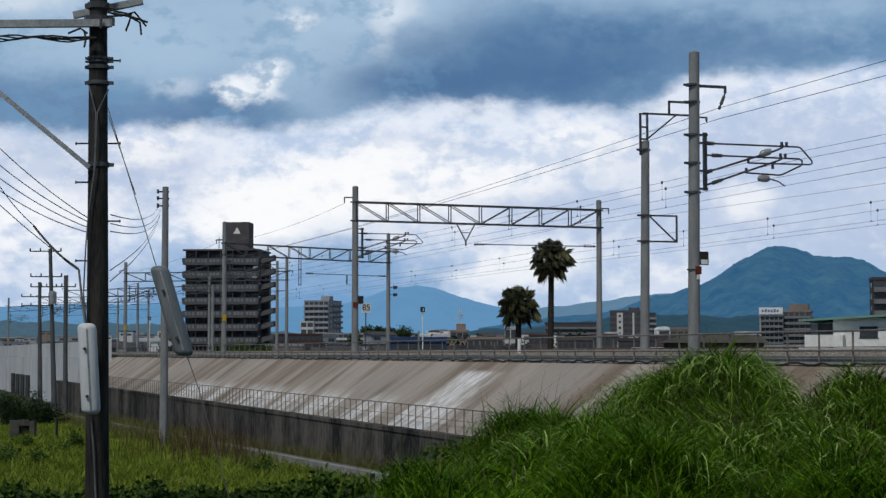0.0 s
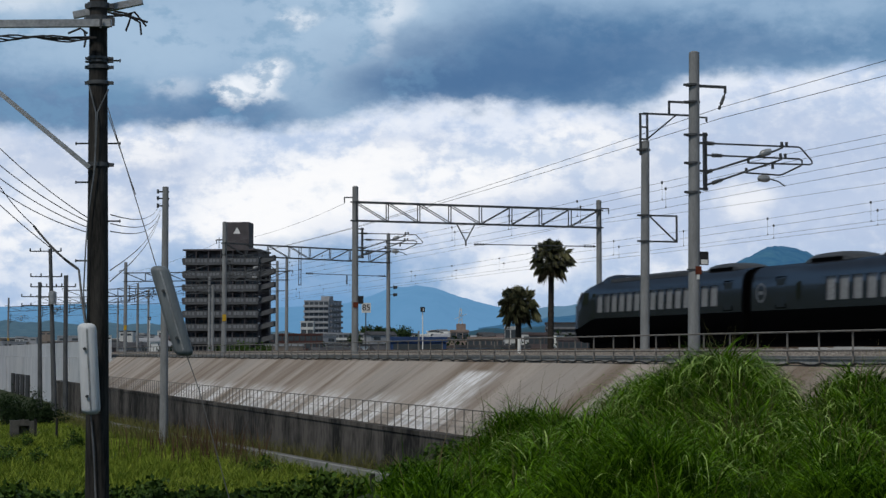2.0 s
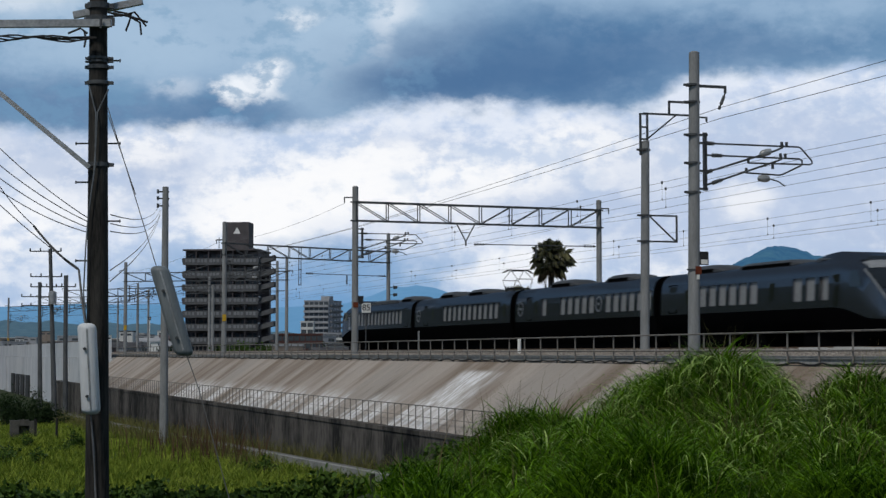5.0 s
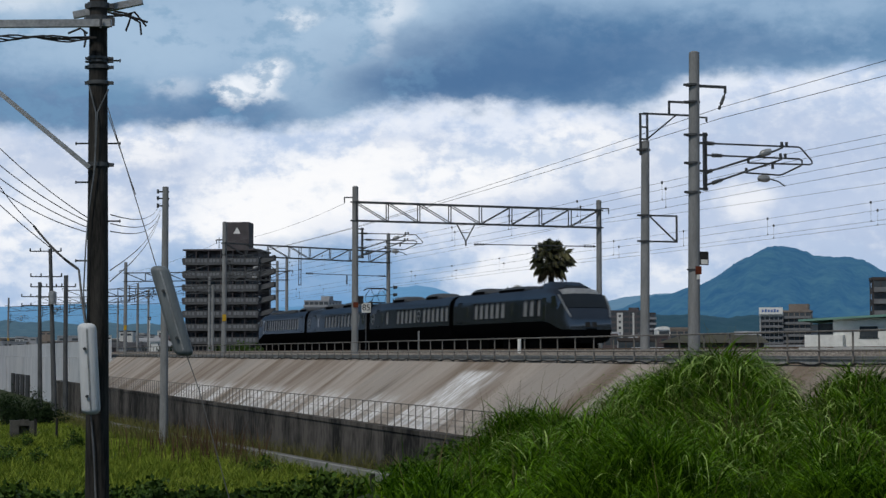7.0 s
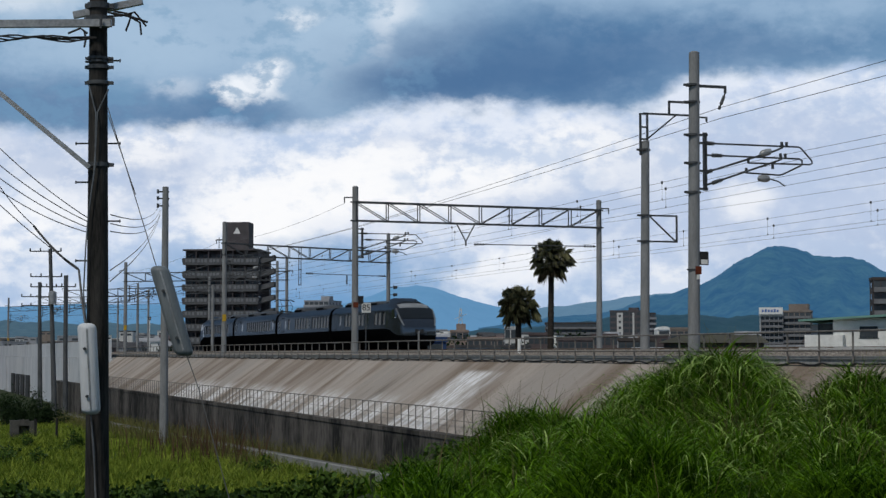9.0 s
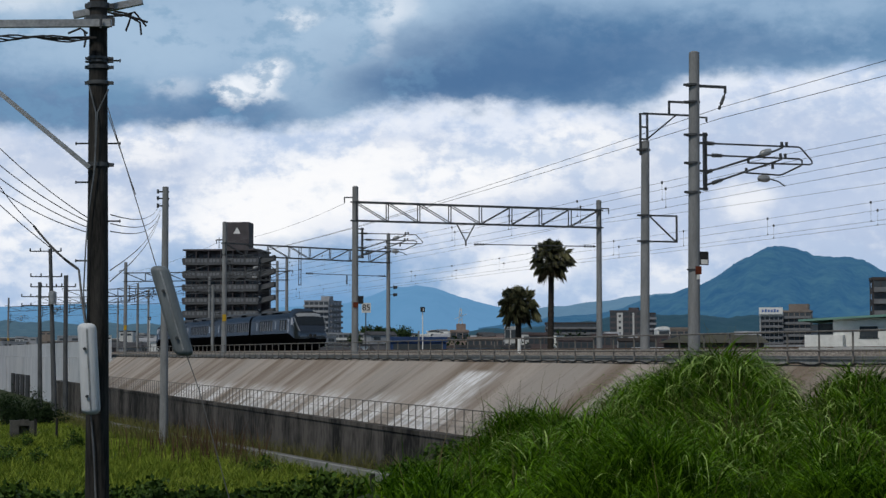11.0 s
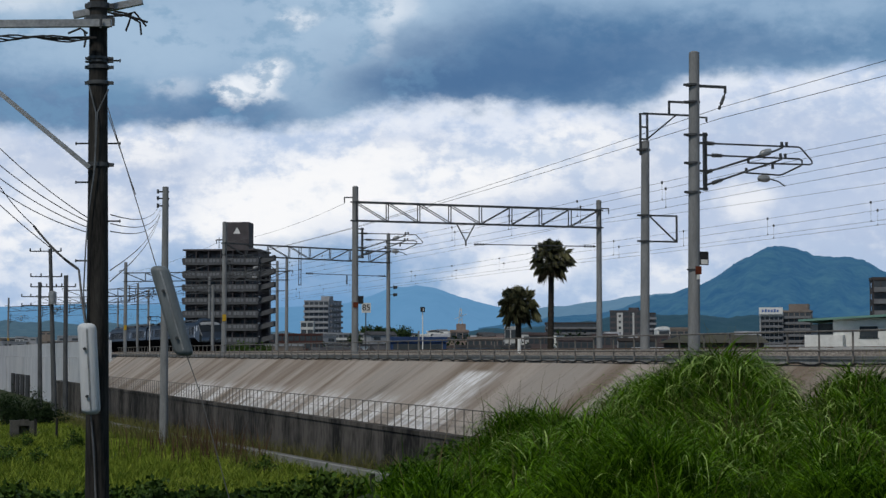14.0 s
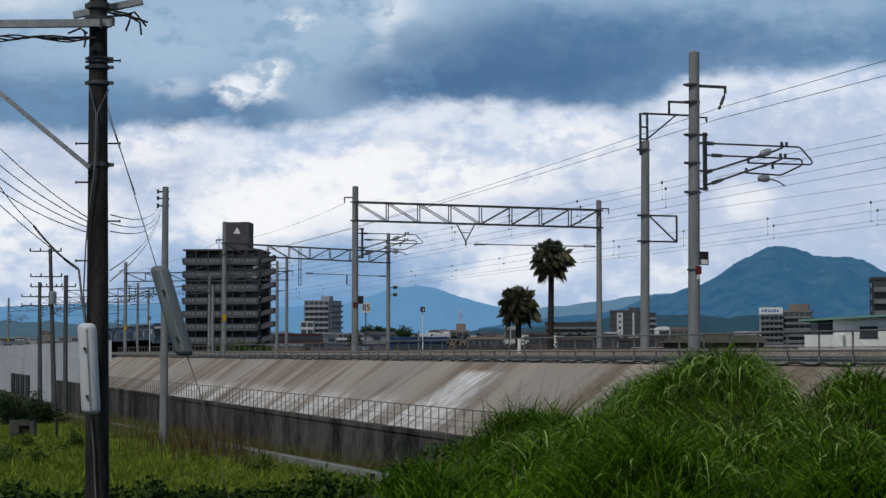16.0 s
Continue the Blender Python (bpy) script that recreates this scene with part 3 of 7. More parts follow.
def truss(parent, a, b, depth, bays):
    """A lattice beam between a and b (points of its top chord)."""
    a, b = Vector(a), Vector(b)
    dn = Vector((0, 0, -depth))
    w = Vector((0, 0.22, 0))
    for o in (w, -w):
        part("chord", Shape().bar(a + o, b + o, 0.07, 0.09), M_STEEL, parent)
        part("chord", Shape().bar(a + o + dn, b + o + dn, 0.07, 0.08), M_STEEL, parent)
    s = Shape()
    for i in range(bays + 1):
        p = a.lerp(b, i / bays)
        for o in (w, -w):
            s.bar(p + o, p + o + dn, 0.05, 0.05)
        s.bar(p + w, p - w, 0.04, 0.04)
        if i < bays:
            q = a.lerp(b, (i + 1) / bays)
            for o in (w, -w):
                if i < bays / 2:
                    s.bar(p + o, q + o + dn, 0.045, 0.045)
                else:
                    s.bar(p + o + dn, q + o, 0.045, 0.045)
    part("lattice", s, M_STEEL, parent)


def bracket(parent, x, y, z, out, drop=0.3):
    """A short arm at a mast's head with a hook for the feeder."""
    s = Shape().bar((x, y, z), (x + out, y, z), 0.06, 0.07)
    s.rod((x + out, y, z), (x + out, y, z - drop), 0.035, n=8)
    return part("bracket", s, M_STEEL, parent)


def cantilever(parent, x, y, z, reach, up=1.0):
    """The two hinged frames that carry the contact wire; z: their upper root."""
    k = reach / 3.75
    at = lambda a, b: Vector((x + a * k, y, z + b * k))
    s = Shape().bar(at(0.42, 0.41), at(0.42, -1.51), 0.04, 0.10).bar(at(0.50, 0.41), at(0.50, -1.51), 0.04, 0.10)
    for b in (0.3, 0.0, -0.3, -0.6, -0.9, -1.2, -1.42):
        s.bar(at(0.42, b), at(0.50, b), 0.03, 0.09)
    part("upright", s, M_STEEL, parent)
    for dz in (0.33, 0.06, -0.86, -1.45):
        part("clamp", Shape().bar(at(0.1, dz), at(0.55, dz), 0.10, 0.07), M_STEEL, parent)
    tubes = (("top_tube", ((0.6, 0.06), (3.92, 0.06), (4.02, 0.02), (4.42, -0.38), (4.44, -0.47), (4.34, -0.52), (2.05, -0.54)), 0.030),
             ("lower_tube", ((0.55, -0.33), (3.95, -0.34), (4.05, -0.40), (4.06, -0.52), (3.98, -0.58), (3.32, -0.88), (3.2, -0.91), (1.97, -0.87)), 0.030),
             ("strut", ((0.5, -0.90), (3.05, -0.10), (3.33, 0.02), (3.34, 0.12)), 0.034),
             ("strut", ((0.5, -1.32), (3.0, -0.48), (3.28, -0.37), (3.29, -0.28)), 0.034),
             ("steady_arm", ((2.62, -0.98), (2.85, -1.05), (3.15, -1.12), (3.4, -1.27)), 0.024))
    for name, path, r in tubes:
        part(name, Shape().pipe([at(a, b) for a, b in path], r * k, 8), M_STEEL, parent, smooth=True)
    # grey hinge insulators and wire clips
    for a, b, c, d in ((0.72, -0.33, 1.08, -0.335), (0.72, -1.25, 1.08, -1.13), (0.55, 0.06, 0.8, 0.06), (0.5, -0.9, 0.72, -0.83)):
        p, q = at(a, b), at(c, d)
        sh = Shape().rod(p, q, 0.055 * k, n=10)
        for i in range(4):
            o = p.lerp(q, (i + 0.2) / 4)
            sh.rod(o, o.lerp(q, 0.12), 0.072 * k, n=10)
        part("insulator", sh, M_STEEL, parent, smooth=True)
    for a, b in ((3.30, 0.12), (3.48, 0.12), (3.25, -0.27), (3.43, -0.27), (2.05, -0.46), (1.97, -0.80), (2.95, -0.62)):
        part("clip", Shape().bar(at(a, b - 0.09), at(a, b + 0.09), 0.07, 0.07), M_STEEL, parent)
    for a, b, t in ((2.69, -0.18, 0.25), (2.62, -1.04, 0.0)):
        rings = []
        for f, c in ((-0.22, 0.35), (-0.17, 0.85), (-0.06, 1.0), (0.08, 1.0), (0.18, 0.8), (0.22, 0.3)):
            rings.append([at(a + f, b + t * f) + Vector((0, 0.12 * c * math.cos(h * 0.6283), 0.125 * c * math.sin(h * 0.6283))) * k for h in range(10)])
        part("bird_guard", Shape().loft(rings), M_GALV, parent, "pale grey rounded cover", smooth=True)


def plates(parent, x, y, z, material, h=0.28):
    part("number_plate", Shape().box((x - 0.17, y - 0.215, z - h / 2), (x + 0.12, y - 0.205, z + h / 2)), material, parent)


D_POST = 25.75


def build_masts():
    # tall single mast with a cantilever
    bx, by, bz = (25.75, 52.65, 4.59)
    m = thing("catenary_mast", label="tall grey concrete catenary mast with cantilever arms", category="utility pole", group="railway masts")
    mast(m, (bx, by, Z_TOP), (25.75, 52.42, 14.64)[2], 0.20, (0.10, 0))
    for z in ((25.75, 52.44, 13.52)[2], (25.75, 52.45, 12.95)[2], (25.75, 52.47, 11.87)[2], (25.75, 52.49, 10.94)[2], (25.75, 52.51, 9.98)[2]):
        collar(m, bx, by, z)
    zt = (25.75, 52.44, 13.50)[2]
    s = Shape().bar((bx, by, zt), (bx + 1.25, by, zt), 0.08, 0.09).bar((bx + 1.22, by, zt), (bx + 1.22, by, zt - 0.2), 0.07, 0.07)
    part("feeder_arm", s, M_STEEL, m)
    part("insulator", Shape().rod((bx + 1.22, by, zt - 0.2), (bx + 1.0, by, zt - 0.72), 0.025, n=8).rod((bx + 1.18, by, zt - 0.3), (bx + 1.06, by, zt - 0.58), 0.055, n=10).rod((bx + 1.03, by, zt - 0.64), (bx + 0.99, by, zt - 0.74), 0.05, n=8), M_STEEL, m, smooth=True)
    zs = (25.75, 52.45, 12.93)[2]
    s = Shape().bar((bx, by, zs), (bx - 0.85, by, zs), 0.06, 0.07).bar((bx - 0.82, by, zs), (bx - 0.82, by, zs - 0.42), 0.06, 0.06)
    part("side_arm", s, M_STEEL, m)
    zs = (25.75, 52.46, 12.46)[2]
    part("side_arm", Shape().bar((bx, by, zs), (bx + 0.55, by, zs), 0.05, 0.05).bar((bx + 0.53, by, zs), (bx + 0.53, by, zs - 0.14), 0.05, 0.05), M_STEEL, m)
    cantilever(m, bx, by, (25.75, 52.48, 11.55)[2], 3.75)
    part("sign_box", Shape().box((bx + 0.19, by - 0.12, (25.75, 52.10, 7.59)[2]), (bx + 0.50, by - 0.06, (25.75, 52.09, 8.03)[2])), M_BLACK, m, "small dark framed mast sign")
    part("sign_face", Shape().box((bx + 0.23, by - 0.13, (25.75, 52.10, 7.62)[2]), (bx + 0.46, by - 0.122, (25.75, 52.09, 7.77)[2])), M_WHITE, m)
    zc = (25.75, 52.55, 7.44)[2]
    part("band_plate", Shape().rod((bx, by, zc - 0.02), (bx, by, zc + 0.02), 0.207, n=20), M_STEEL, m, smooth=True)
    part("warning_plate", Shape().box((bx - 0.02, by - 0.235, zc - 0.16), (bx + 0.19, by - 0.21, zc + 0.10)), M_ORANGE, m, "dull orange warning plate")
    part("tag", Shape().box((bx + 0.02, by - 0.225, zc - 0.33), (bx + 0.12, by - 0.205, zc - 0.17)), M_WHITE, m)
    # mast beyond it with a stepped top frame
    bx, by, bz = (27.40, 60.10, 4.87)
    m = thing("catenary_mast", label="grey concrete mast with a steel top frame and side bracket", category="utility pole", group="railway masts")
    zt = (27.40, 59.98, 12.60)[2]
    mast(m, (bx, by, EYE + 0.0), zt, 0.175, (0.08, 0))
    k = (27.40, 59.96, 13.61)[2]
    s = Shape()
    for dx in (-0.12, 0.16):
        s.bar((bx + dx, by, zt - 0.55), (bx + dx, by, k), 0.07, 0.07)
    for zz in (zt - 0.5, zt + 0.05, zt + 0.5, k - 0.02):
        s.bar((bx - 0.14, by, zz), (bx + 0.18, by, zz), 0.06, 0.06)
    part("top_frame", s, M_STEEL, m)
    s = Shape().bar((bx, by, k), (bx + 2.2, by, k), 0.07, 0.07).bar((bx + 0.16, by, k - 0.95), (bx + 1.35, by, k), 0.05, 0.05)
    part("feeder_arm", s, M_STEEL, m)
    za, zb = (27.40, 60.03, 9.81)[2], (27.40, 60.04, 8.85)[2]
    for z in (za, zb, zt - 0.35):
        collar(m, bx, by, z, 0.19)
    s = Shape().bar((bx, by, za), (bx + 1.35, by, za), 0.06, 0.06).bar((bx, by, zb), (bx + 1.35, by, zb), 0.06, 0.06).bar((bx + 1.33, by, za), (bx + 1.33, by, zb), 0.06, 0.06).bar((bx + 0.2, by, za), (bx + 1.3, by, zb), 0.05, 0.05)
    part("side_bracket", s, M_STEEL, m)
    # portal gantries
    for near, far, tops, bays, lab in (
            ((25.75, 94.74, 4.36), (40.75, 95.69, 4.96), ((25.75, 94.85, 13.96)[2], (40.75, 95.58, 13.67)[2], (25.75, 94.36, 13.07)[2], (25.75, 94.35, 12.04)[2]), 8, "first"),
            ((25.75, 132.24, 4.45), (40.75, 139.57, 5.11), ((25.75, 132.63, 14.64)[2], (40.75, 139.63, 14.55)[2], (25.75, 132.57, 13.01)[2], (25.75, 132.53, 12.11)[2]), 8, "second"),
            ((25.75, 185.40, 4.35), (40.75, 176.32, 5.21), ((25.75, 186.14, 14.17)[2], (40.75, 176.53, 14.40)[2], (25.75, 186.05, 13.04)[2], (25.75, 185.98, 12.16)[2]), 8, ""),
            ((25.75, 241.57, 4.55), (40.75, 218.78, 5.33), ((25.75, 242.79, 15.17)[2], (40.75, 219.15, 14.25)[2], (25.75, 242.55, 13.11)[2], (25.75, 242.45, 12.20)[2]), 8, ""),
            ((25.75, 279.25, 4.70), (40.75, 268.53, 5.46), ((25.75, 280.81, 15.71)[2], (40.75, 269.09, 14.16)[2], (25.75, 280.48, 13.33)[2], (25.75, 280.35, 12.46)[2]), 8, ""),
            ((25.75, 342.20, 4.70), (40.75, 302.37, 5.56), ((25.75, 344.14, 15.13)[2], (40.75, 303.04, 14.06)[2], (25.75, 343.83, 13.42)[2], (25.75, 343.67, 12.56)[2]), 8, "")):
        g = thing("portal_gantry", label="steel lattice portal over the tracks on two concrete masts", category="gantry", group="railway portals")
        mast(g, (near[0], near[1], Z_TOP), tops[0], 0.195)
        mast(g, (far[0], far[1], EYE), tops[1], 0.175)
        zt, dep = tops[2], tops[2] - tops[3]
        a, b = (near[0], near[1], zt), (far[0], far[1], zt)
        truss(g, a, b, dep, bays)
        for p in (near, far):
            for z in (zt, zt - dep):
                collar(g, p[0], p[1], z, 0.205)
        bracket(g, near[0], near[1], zt + 0.25, -0.62)
        bracket(g, far[0], far[1], zt + 0.1, 0.62)
        # hanging strut with the drop arm and its cross wire
        mid = Vector(a).lerp(Vector(b), 0.44)
        if lab == "second":
            for o in (-0.09, 0.09):
                part("drop_post", Shape().bar(mid + Vector((o, 0, 0)), mid + Vector((o, 0, -3.0)), 0.05, 0.05), M_STEEL, g)
            for k in range(5):
                part("rung", Shape().bar(mid + Vector((-0.09, 0, -0.6 * k - 0.55)), mid + Vector((0.09, 0, -0.6 * k - 0.55)), 0.05, 0.05), M_STEEL, g)
            for dz in (-2.9, -3.5):
                part("insulator_disc", Shape().rod((far[0] + 0.45, far[1], zt + dz), (far[0] + 0.75, far[1], zt + dz), 0.16, 0.10, 12), M_STEEL, g, smooth=True)
                part("disc_arm", Shape().bar((far[0], far[1], zt + dz), (far[0] + 0.46, far[1], zt + dz), 0.05, 0.05), M_STEEL, g)
        s = Shape().bar(mid + Vector((-0.55, 0, -dep)), mid + Vector((0, 0, -dep - 1.0)), 0.06, 0.06).bar(mid + Vector((0.55, 0, -dep)), mid + Vector((0, 0, -dep - 1.0)), 0.06, 0.06).bar(mid + Vector((-0.28, 0, -dep - 0.5)), mid + Vector((0.28, 0, -dep - 0.5)), 0.04, 0.04).bar(mid + Vector((0, 0, -dep - 0.9)), mid + Vector((0, 0, -dep - 1.25)), 0.08, 0.08)
        if lab != "second":
            part("drop_strut", s, M_STEEL, g)
        l, r = mid + Vector((0.5, 0, -dep - 1.15)), Vector((b[0] - 0.2, b[1], zt - dep - 1.1))
        part("cross_wire", Shape().rod(l, r, 0.028, n=6), M_STEEL, g)
        insulator(l, l.lerp(r, 0.09), 0.085, g, 4)
        insulator(l.lerp(r, 0.9), r, 0.085, g, 4)
        p = l.lerp(r, 0.5)
        part("hanger", Shape().bar(p, p + Vector((0, 0, -0.75)), 0.08, 0.1), M_STEEL, g)
        cantilever(g, near[0], near[1], zt - dep - 0.75, 3.3)
        z = (25.75, 94.77, 7.38)[2]
        plates(g, near[0], near[1], z, M_ORANGE if lab == "first" else M_YELLOW, 0.3 if lab == "first" else 0.5)
    # further single masts
    for b, top in (((42.00, 186.27, 5.24), (42.00, 186.50, 14.62)), ((33.80, 231.88, 5.14), (33.80, 232.48, 13.82)), ((33.80, 179.59, 5.04), (33.80, 179.86, 11.68))):
        m = thing("catenary_mast", label="distant grey concrete catenary mast", category="utility pole", group="railway masts")
        mast(m, (b[0], b[1], EYE), top[2], 0.17)
        bracket(m, b[0], b[1], top[2] - 0.4, -0.9)
        bracket(m, b[0], b[1], top[2] - 0.8, 0.9)


build_masts()


def wire(name, pts, sag, r, label, n=14):
    """One sagging wire through the given supports."""
    out = []
    for a, b in zip(pts, pts[1:]):
        a, b = Vector(a), Vector(b)
        for i in range(n):
            f = i / n
            p = a.lerp(b, f)
            p.z -= sag * 4 * f * (1 - f)
            out.append(p)
    out.append(Vector(pts[-1]))
    return tagged(part(name, Shape().pipe(out, r, 5), M_WIRE), label, "wire", "overhead wires")


def build_wires():
    ys = [8.0, (25.75, 52.65, 4.59)[1], (25.75, 94.74, 4.36)[1], (25.75, 132.24, 4.45)[1], (25.75, 185.40, 4.35)[1], (25.75, 241.57, 4.55)[1], (25.75, 342.20, 4.70)[1]]
    # contact lines over both tracks: messengers, contact wires and droppers
    for xc, zm, zc in ((28.6, 11.22, 10.50), (28.75, 10.99, 10.22), (37.6, 10.70, 9.90), (37.9, 10.40, 9.76)):
        wire("messenger_wire", [(xc, y, zm) for y in ys], 0.10, 0.0070, "dark messenger wire above the track")
        wire("contact_wire", [(xc, y, zc) for y in ys], 0.02, 0.0070, "dark contact wire above the track")
        s = Shape()
        for a, b in zip(ys, ys[1:]):
            k = max(3, int((b - a) / 8))
            for i in range(1, k):
                f = i / k
                y = a + (b - a) * f
                zt = zm - 0.10 * 4 * f * (1 - f)
                s.rod((xc, y, zc), (xc, y, zt), 0.005, n=4)
                s.rod((xc, y, zt - 0.05), (xc, y, zt + 0.05), 0.04, n=6)
                s.rod((xc, y, zc - 0.03), (xc, y, zc + 0.04), 0.025, n=5)
        tagged(part("dropper_wires", s, M_WIRE), "short dropper wires between messenger and contact wire", "wire", kind="stuff")
    wire("auxiliary_wire", [(37.75, y, z) for y, z in zip(ys, (10.7, 11.25, 11.85, 11.6, 11.6, 11.6, 11.6))], 0.06, 0.0070, "thin auxiliary wire above the far track")
    # feeders on the mast heads
    wire("feeder_wire", [(26.8, y, z) for y, z in zip(ys, (12.95, 12.82, 12.0, 12.0, 12.0, 12.0, 12.0))], 0.06, 0.010, "dark feeder wire along the mast heads")
    wire("feeder_wire", [(26.8, y, z) for y, z in zip(ys, (12.30, 12.46, 11.95, 11.95, 11.95, 11.95, 11.95))], 0.05, 0.010, "dark feeder wire along the mast heads")
    wire("feeder_wire", [(25.15, y, EYE + 8.3) for y in ys[2:]], 0.4, 0.009, "thin earth wire along the mast heads")


build_wires()

# ---------------------------------------------------------------- train
def coach_paint(name, colour, gloss, rough):
    """Dull dark paint under a thin, even film of gloss."""
    m = bpy.data.materials.new(name)
    m.use_nodes = True
    nt = m.node_tree
    N, L = nt.nodes.new, nt.links.new
    nt.nodes.remove(nt.nodes["Principled BSDF"])
    d, g, ms = N("ShaderNodeBsdfDiffuse"), N("ShaderNodeBsdfGlossy"), N("ShaderNodeMixShader")
    tc, n = N("ShaderNodeTexCoord"), N("ShaderNodeTexNoise")
    n.inputs["Scale"].default_value, n.inputs["Detail"].default_value = 1.3, 6
    L(tc.outputs["Object"], n.inputs["Vector"])
    mx = N("ShaderNodeMix")
    mx.data_type = "RGBA"
    mx.inputs[6].default_value = (*[c * 0.7 for c in colour], 1)
    mx.inputs[7].default_value = (*[c * 1.3 for c in colour], 1)
    L(n.outputs[0], mx.inputs[0])
    L(mx.outputs[2], d.inputs[0])
    g.inputs["Roughness"].default_value = rough
    # blue tint puts the reflected sky's colour into the gloss itself
    g.inputs[0].default_value = (0.68, 0.84, 1, 1)
    ms.inputs[0].default_value = gloss
    L(d.outputs[0], ms.inputs[1])
    L(g.outputs[0], ms.inputs[2])
    L(ms.outputs[0], nt.nodes["Material Output"].inputs[0])
    return m


M_TRAIN = coach_paint("dark_grey_train_paint", (0.017, 0.019, 0.024), 0.105, 0.17)
M_SKIRT = coach_paint("black_skirt_paint", (0.002, 0.002, 0.0022), 0.002, 0.5)
M_ROOFBOX = mat("roof_unit_paint", (0.03, 0.032, 0.036), (0.065, 0.068, 0.073), 2, 0.5, 0.1, spec=0.3)
M_BLIND = mat("pale_window_blind", (0.18, 0.188, 0.20), (0.25, 0.258, 0.27), 3, 0.2, 0, stretch=(1, 1, 5), spec=0.3)
M_SEAT = mat("seat_cloth", (0.03, 0.02, 0.02), (0.07, 0.05, 0.05), 3, 0.9, 0)
M_CURTAIN = mat("pale_curtain", (0.30, 0.30, 0.30), (0.42, 0.42, 0.41), 3, 0.6, 0.0, stretch=(1, 6, 1))
M_DARKGLASS = mat("dark_glass", (0.008, 0.010, 0.012), (0.012, 0.014, 0.016), 2, 0.05, 0, spec=0.5)
M_LAMP = mat("lamp_glass", (0.5, 0.5, 0.48), (0.7, 0.7, 0.68), 2, 0.15, 0)

# real black skirt, raised to paint the ground's dark reflection on the lower body
SIDE = [(1.18, 0.36), (1.34, 0.66), (1.43, 1.05), (1.473, 1.60)]                      # skirt half
UPPER = [(1.473, 1.60), (1.473, 2.0), (1.45, 2.55), (1.41, 2.95), (1.32, 3.20), (1.12, 3.40), (0.75, 3.53), (0.3, 3.58)]


def window_x(z):
    return float(np.interp(z, [p[1] for p in UPPER], [p[0] for p in UPPER]))


def side_panel(y, w, z0, z1, side, proud, thick=0.03, corner=0.10):
    """A rounded panel that follows the car's side."""
    ring = []
    for cx, cz, a0 in ((y + w / 2 - corner, z1 - corner, 0), (y - w / 2 + corner, z1 - corner, 90), (y - w / 2 + corner, z0 + corner, 180), (y + w / 2 - corner, z0 + corner, 270)):
        for k in range(4):
            a = radians(a0 + k * 30)
            ring.append((cx + corner * math.cos(a), cz + corner * math.sin(a)))
    return Shape().loft([[(side * (window_x(z) + o), yy, z) for yy, z in ring] for o in (proud, proud - thick)])


def bogie(car, y):
    s = Shape()
    for x in (-0.95, 0.95):
        s.box((x - 0.06, y - 1.5, 0.38), (x + 0.06, y + 1.5, 0.62))
        for dy in (-1.05, 1.05):
            s.box((x - 0.1, y + dy - 0.2, 0.3), (x + 0.1, y + dy + 0.2, 0.66))
    s.box((-0.9, y - 0.3, 0.4), (0.9, y + 0.3, 0.75))
    b = part("bogie", s, M_SKIRT, car)
    for dy in (-1.05, 1.05):
        w = Shape().rod((-0.75, y + dy, 0.43), (0.75, y + dy, 0.43), 0.07, n=8)
        for x in (-0.6, 0.6):
            w.rod((x - 0.06, y + dy, 0.43), (x + 0.06, y + dy, 0.43), 0.43, n=24)
        part("wheelset", w, M_STEEL, b)


def roof_unit(car, y0, y1, h=0.42, w=0.85, material=None):
    rings = []
    for y, s in ((y0, 0.15), (y0 + 0.2, 0.5), (y0 + 0.55, 0.78), (y0 + 1.1, 0.95), (y0 + 1.7, 1.0), (y1 - 1.7, 1.0), (y1 - 1.1, 0.95), (y1 - 0.55, 0.78), (y1 - 0.2, 0.5), (y1, 0.15)):
        rings.append([(a * w * (0.75 + 0.25 * s), y, 3.42 + b * (h + 0.12) * s) for a, b in ((-1, 0), (-0.97, 0.6), (-0.8, 0.9), (-0.4, 1), (0.4, 1), (0.8, 0.9), (0.97, 0.6), (1, 0))])
    unit = part("roof_unit", Shape().loft(rings), material or M_ROOFBOX, car, smooth=True)
    for sd in (-1, 1):
        part("side_grille", Shape().box((sd * w * 0.9, y0 + 0.9, 3.44), (sd * w * 1.012, y1 - 0.9, 3.42 + (h + 0.12) * 0.5)), M_SKIRT, unit)


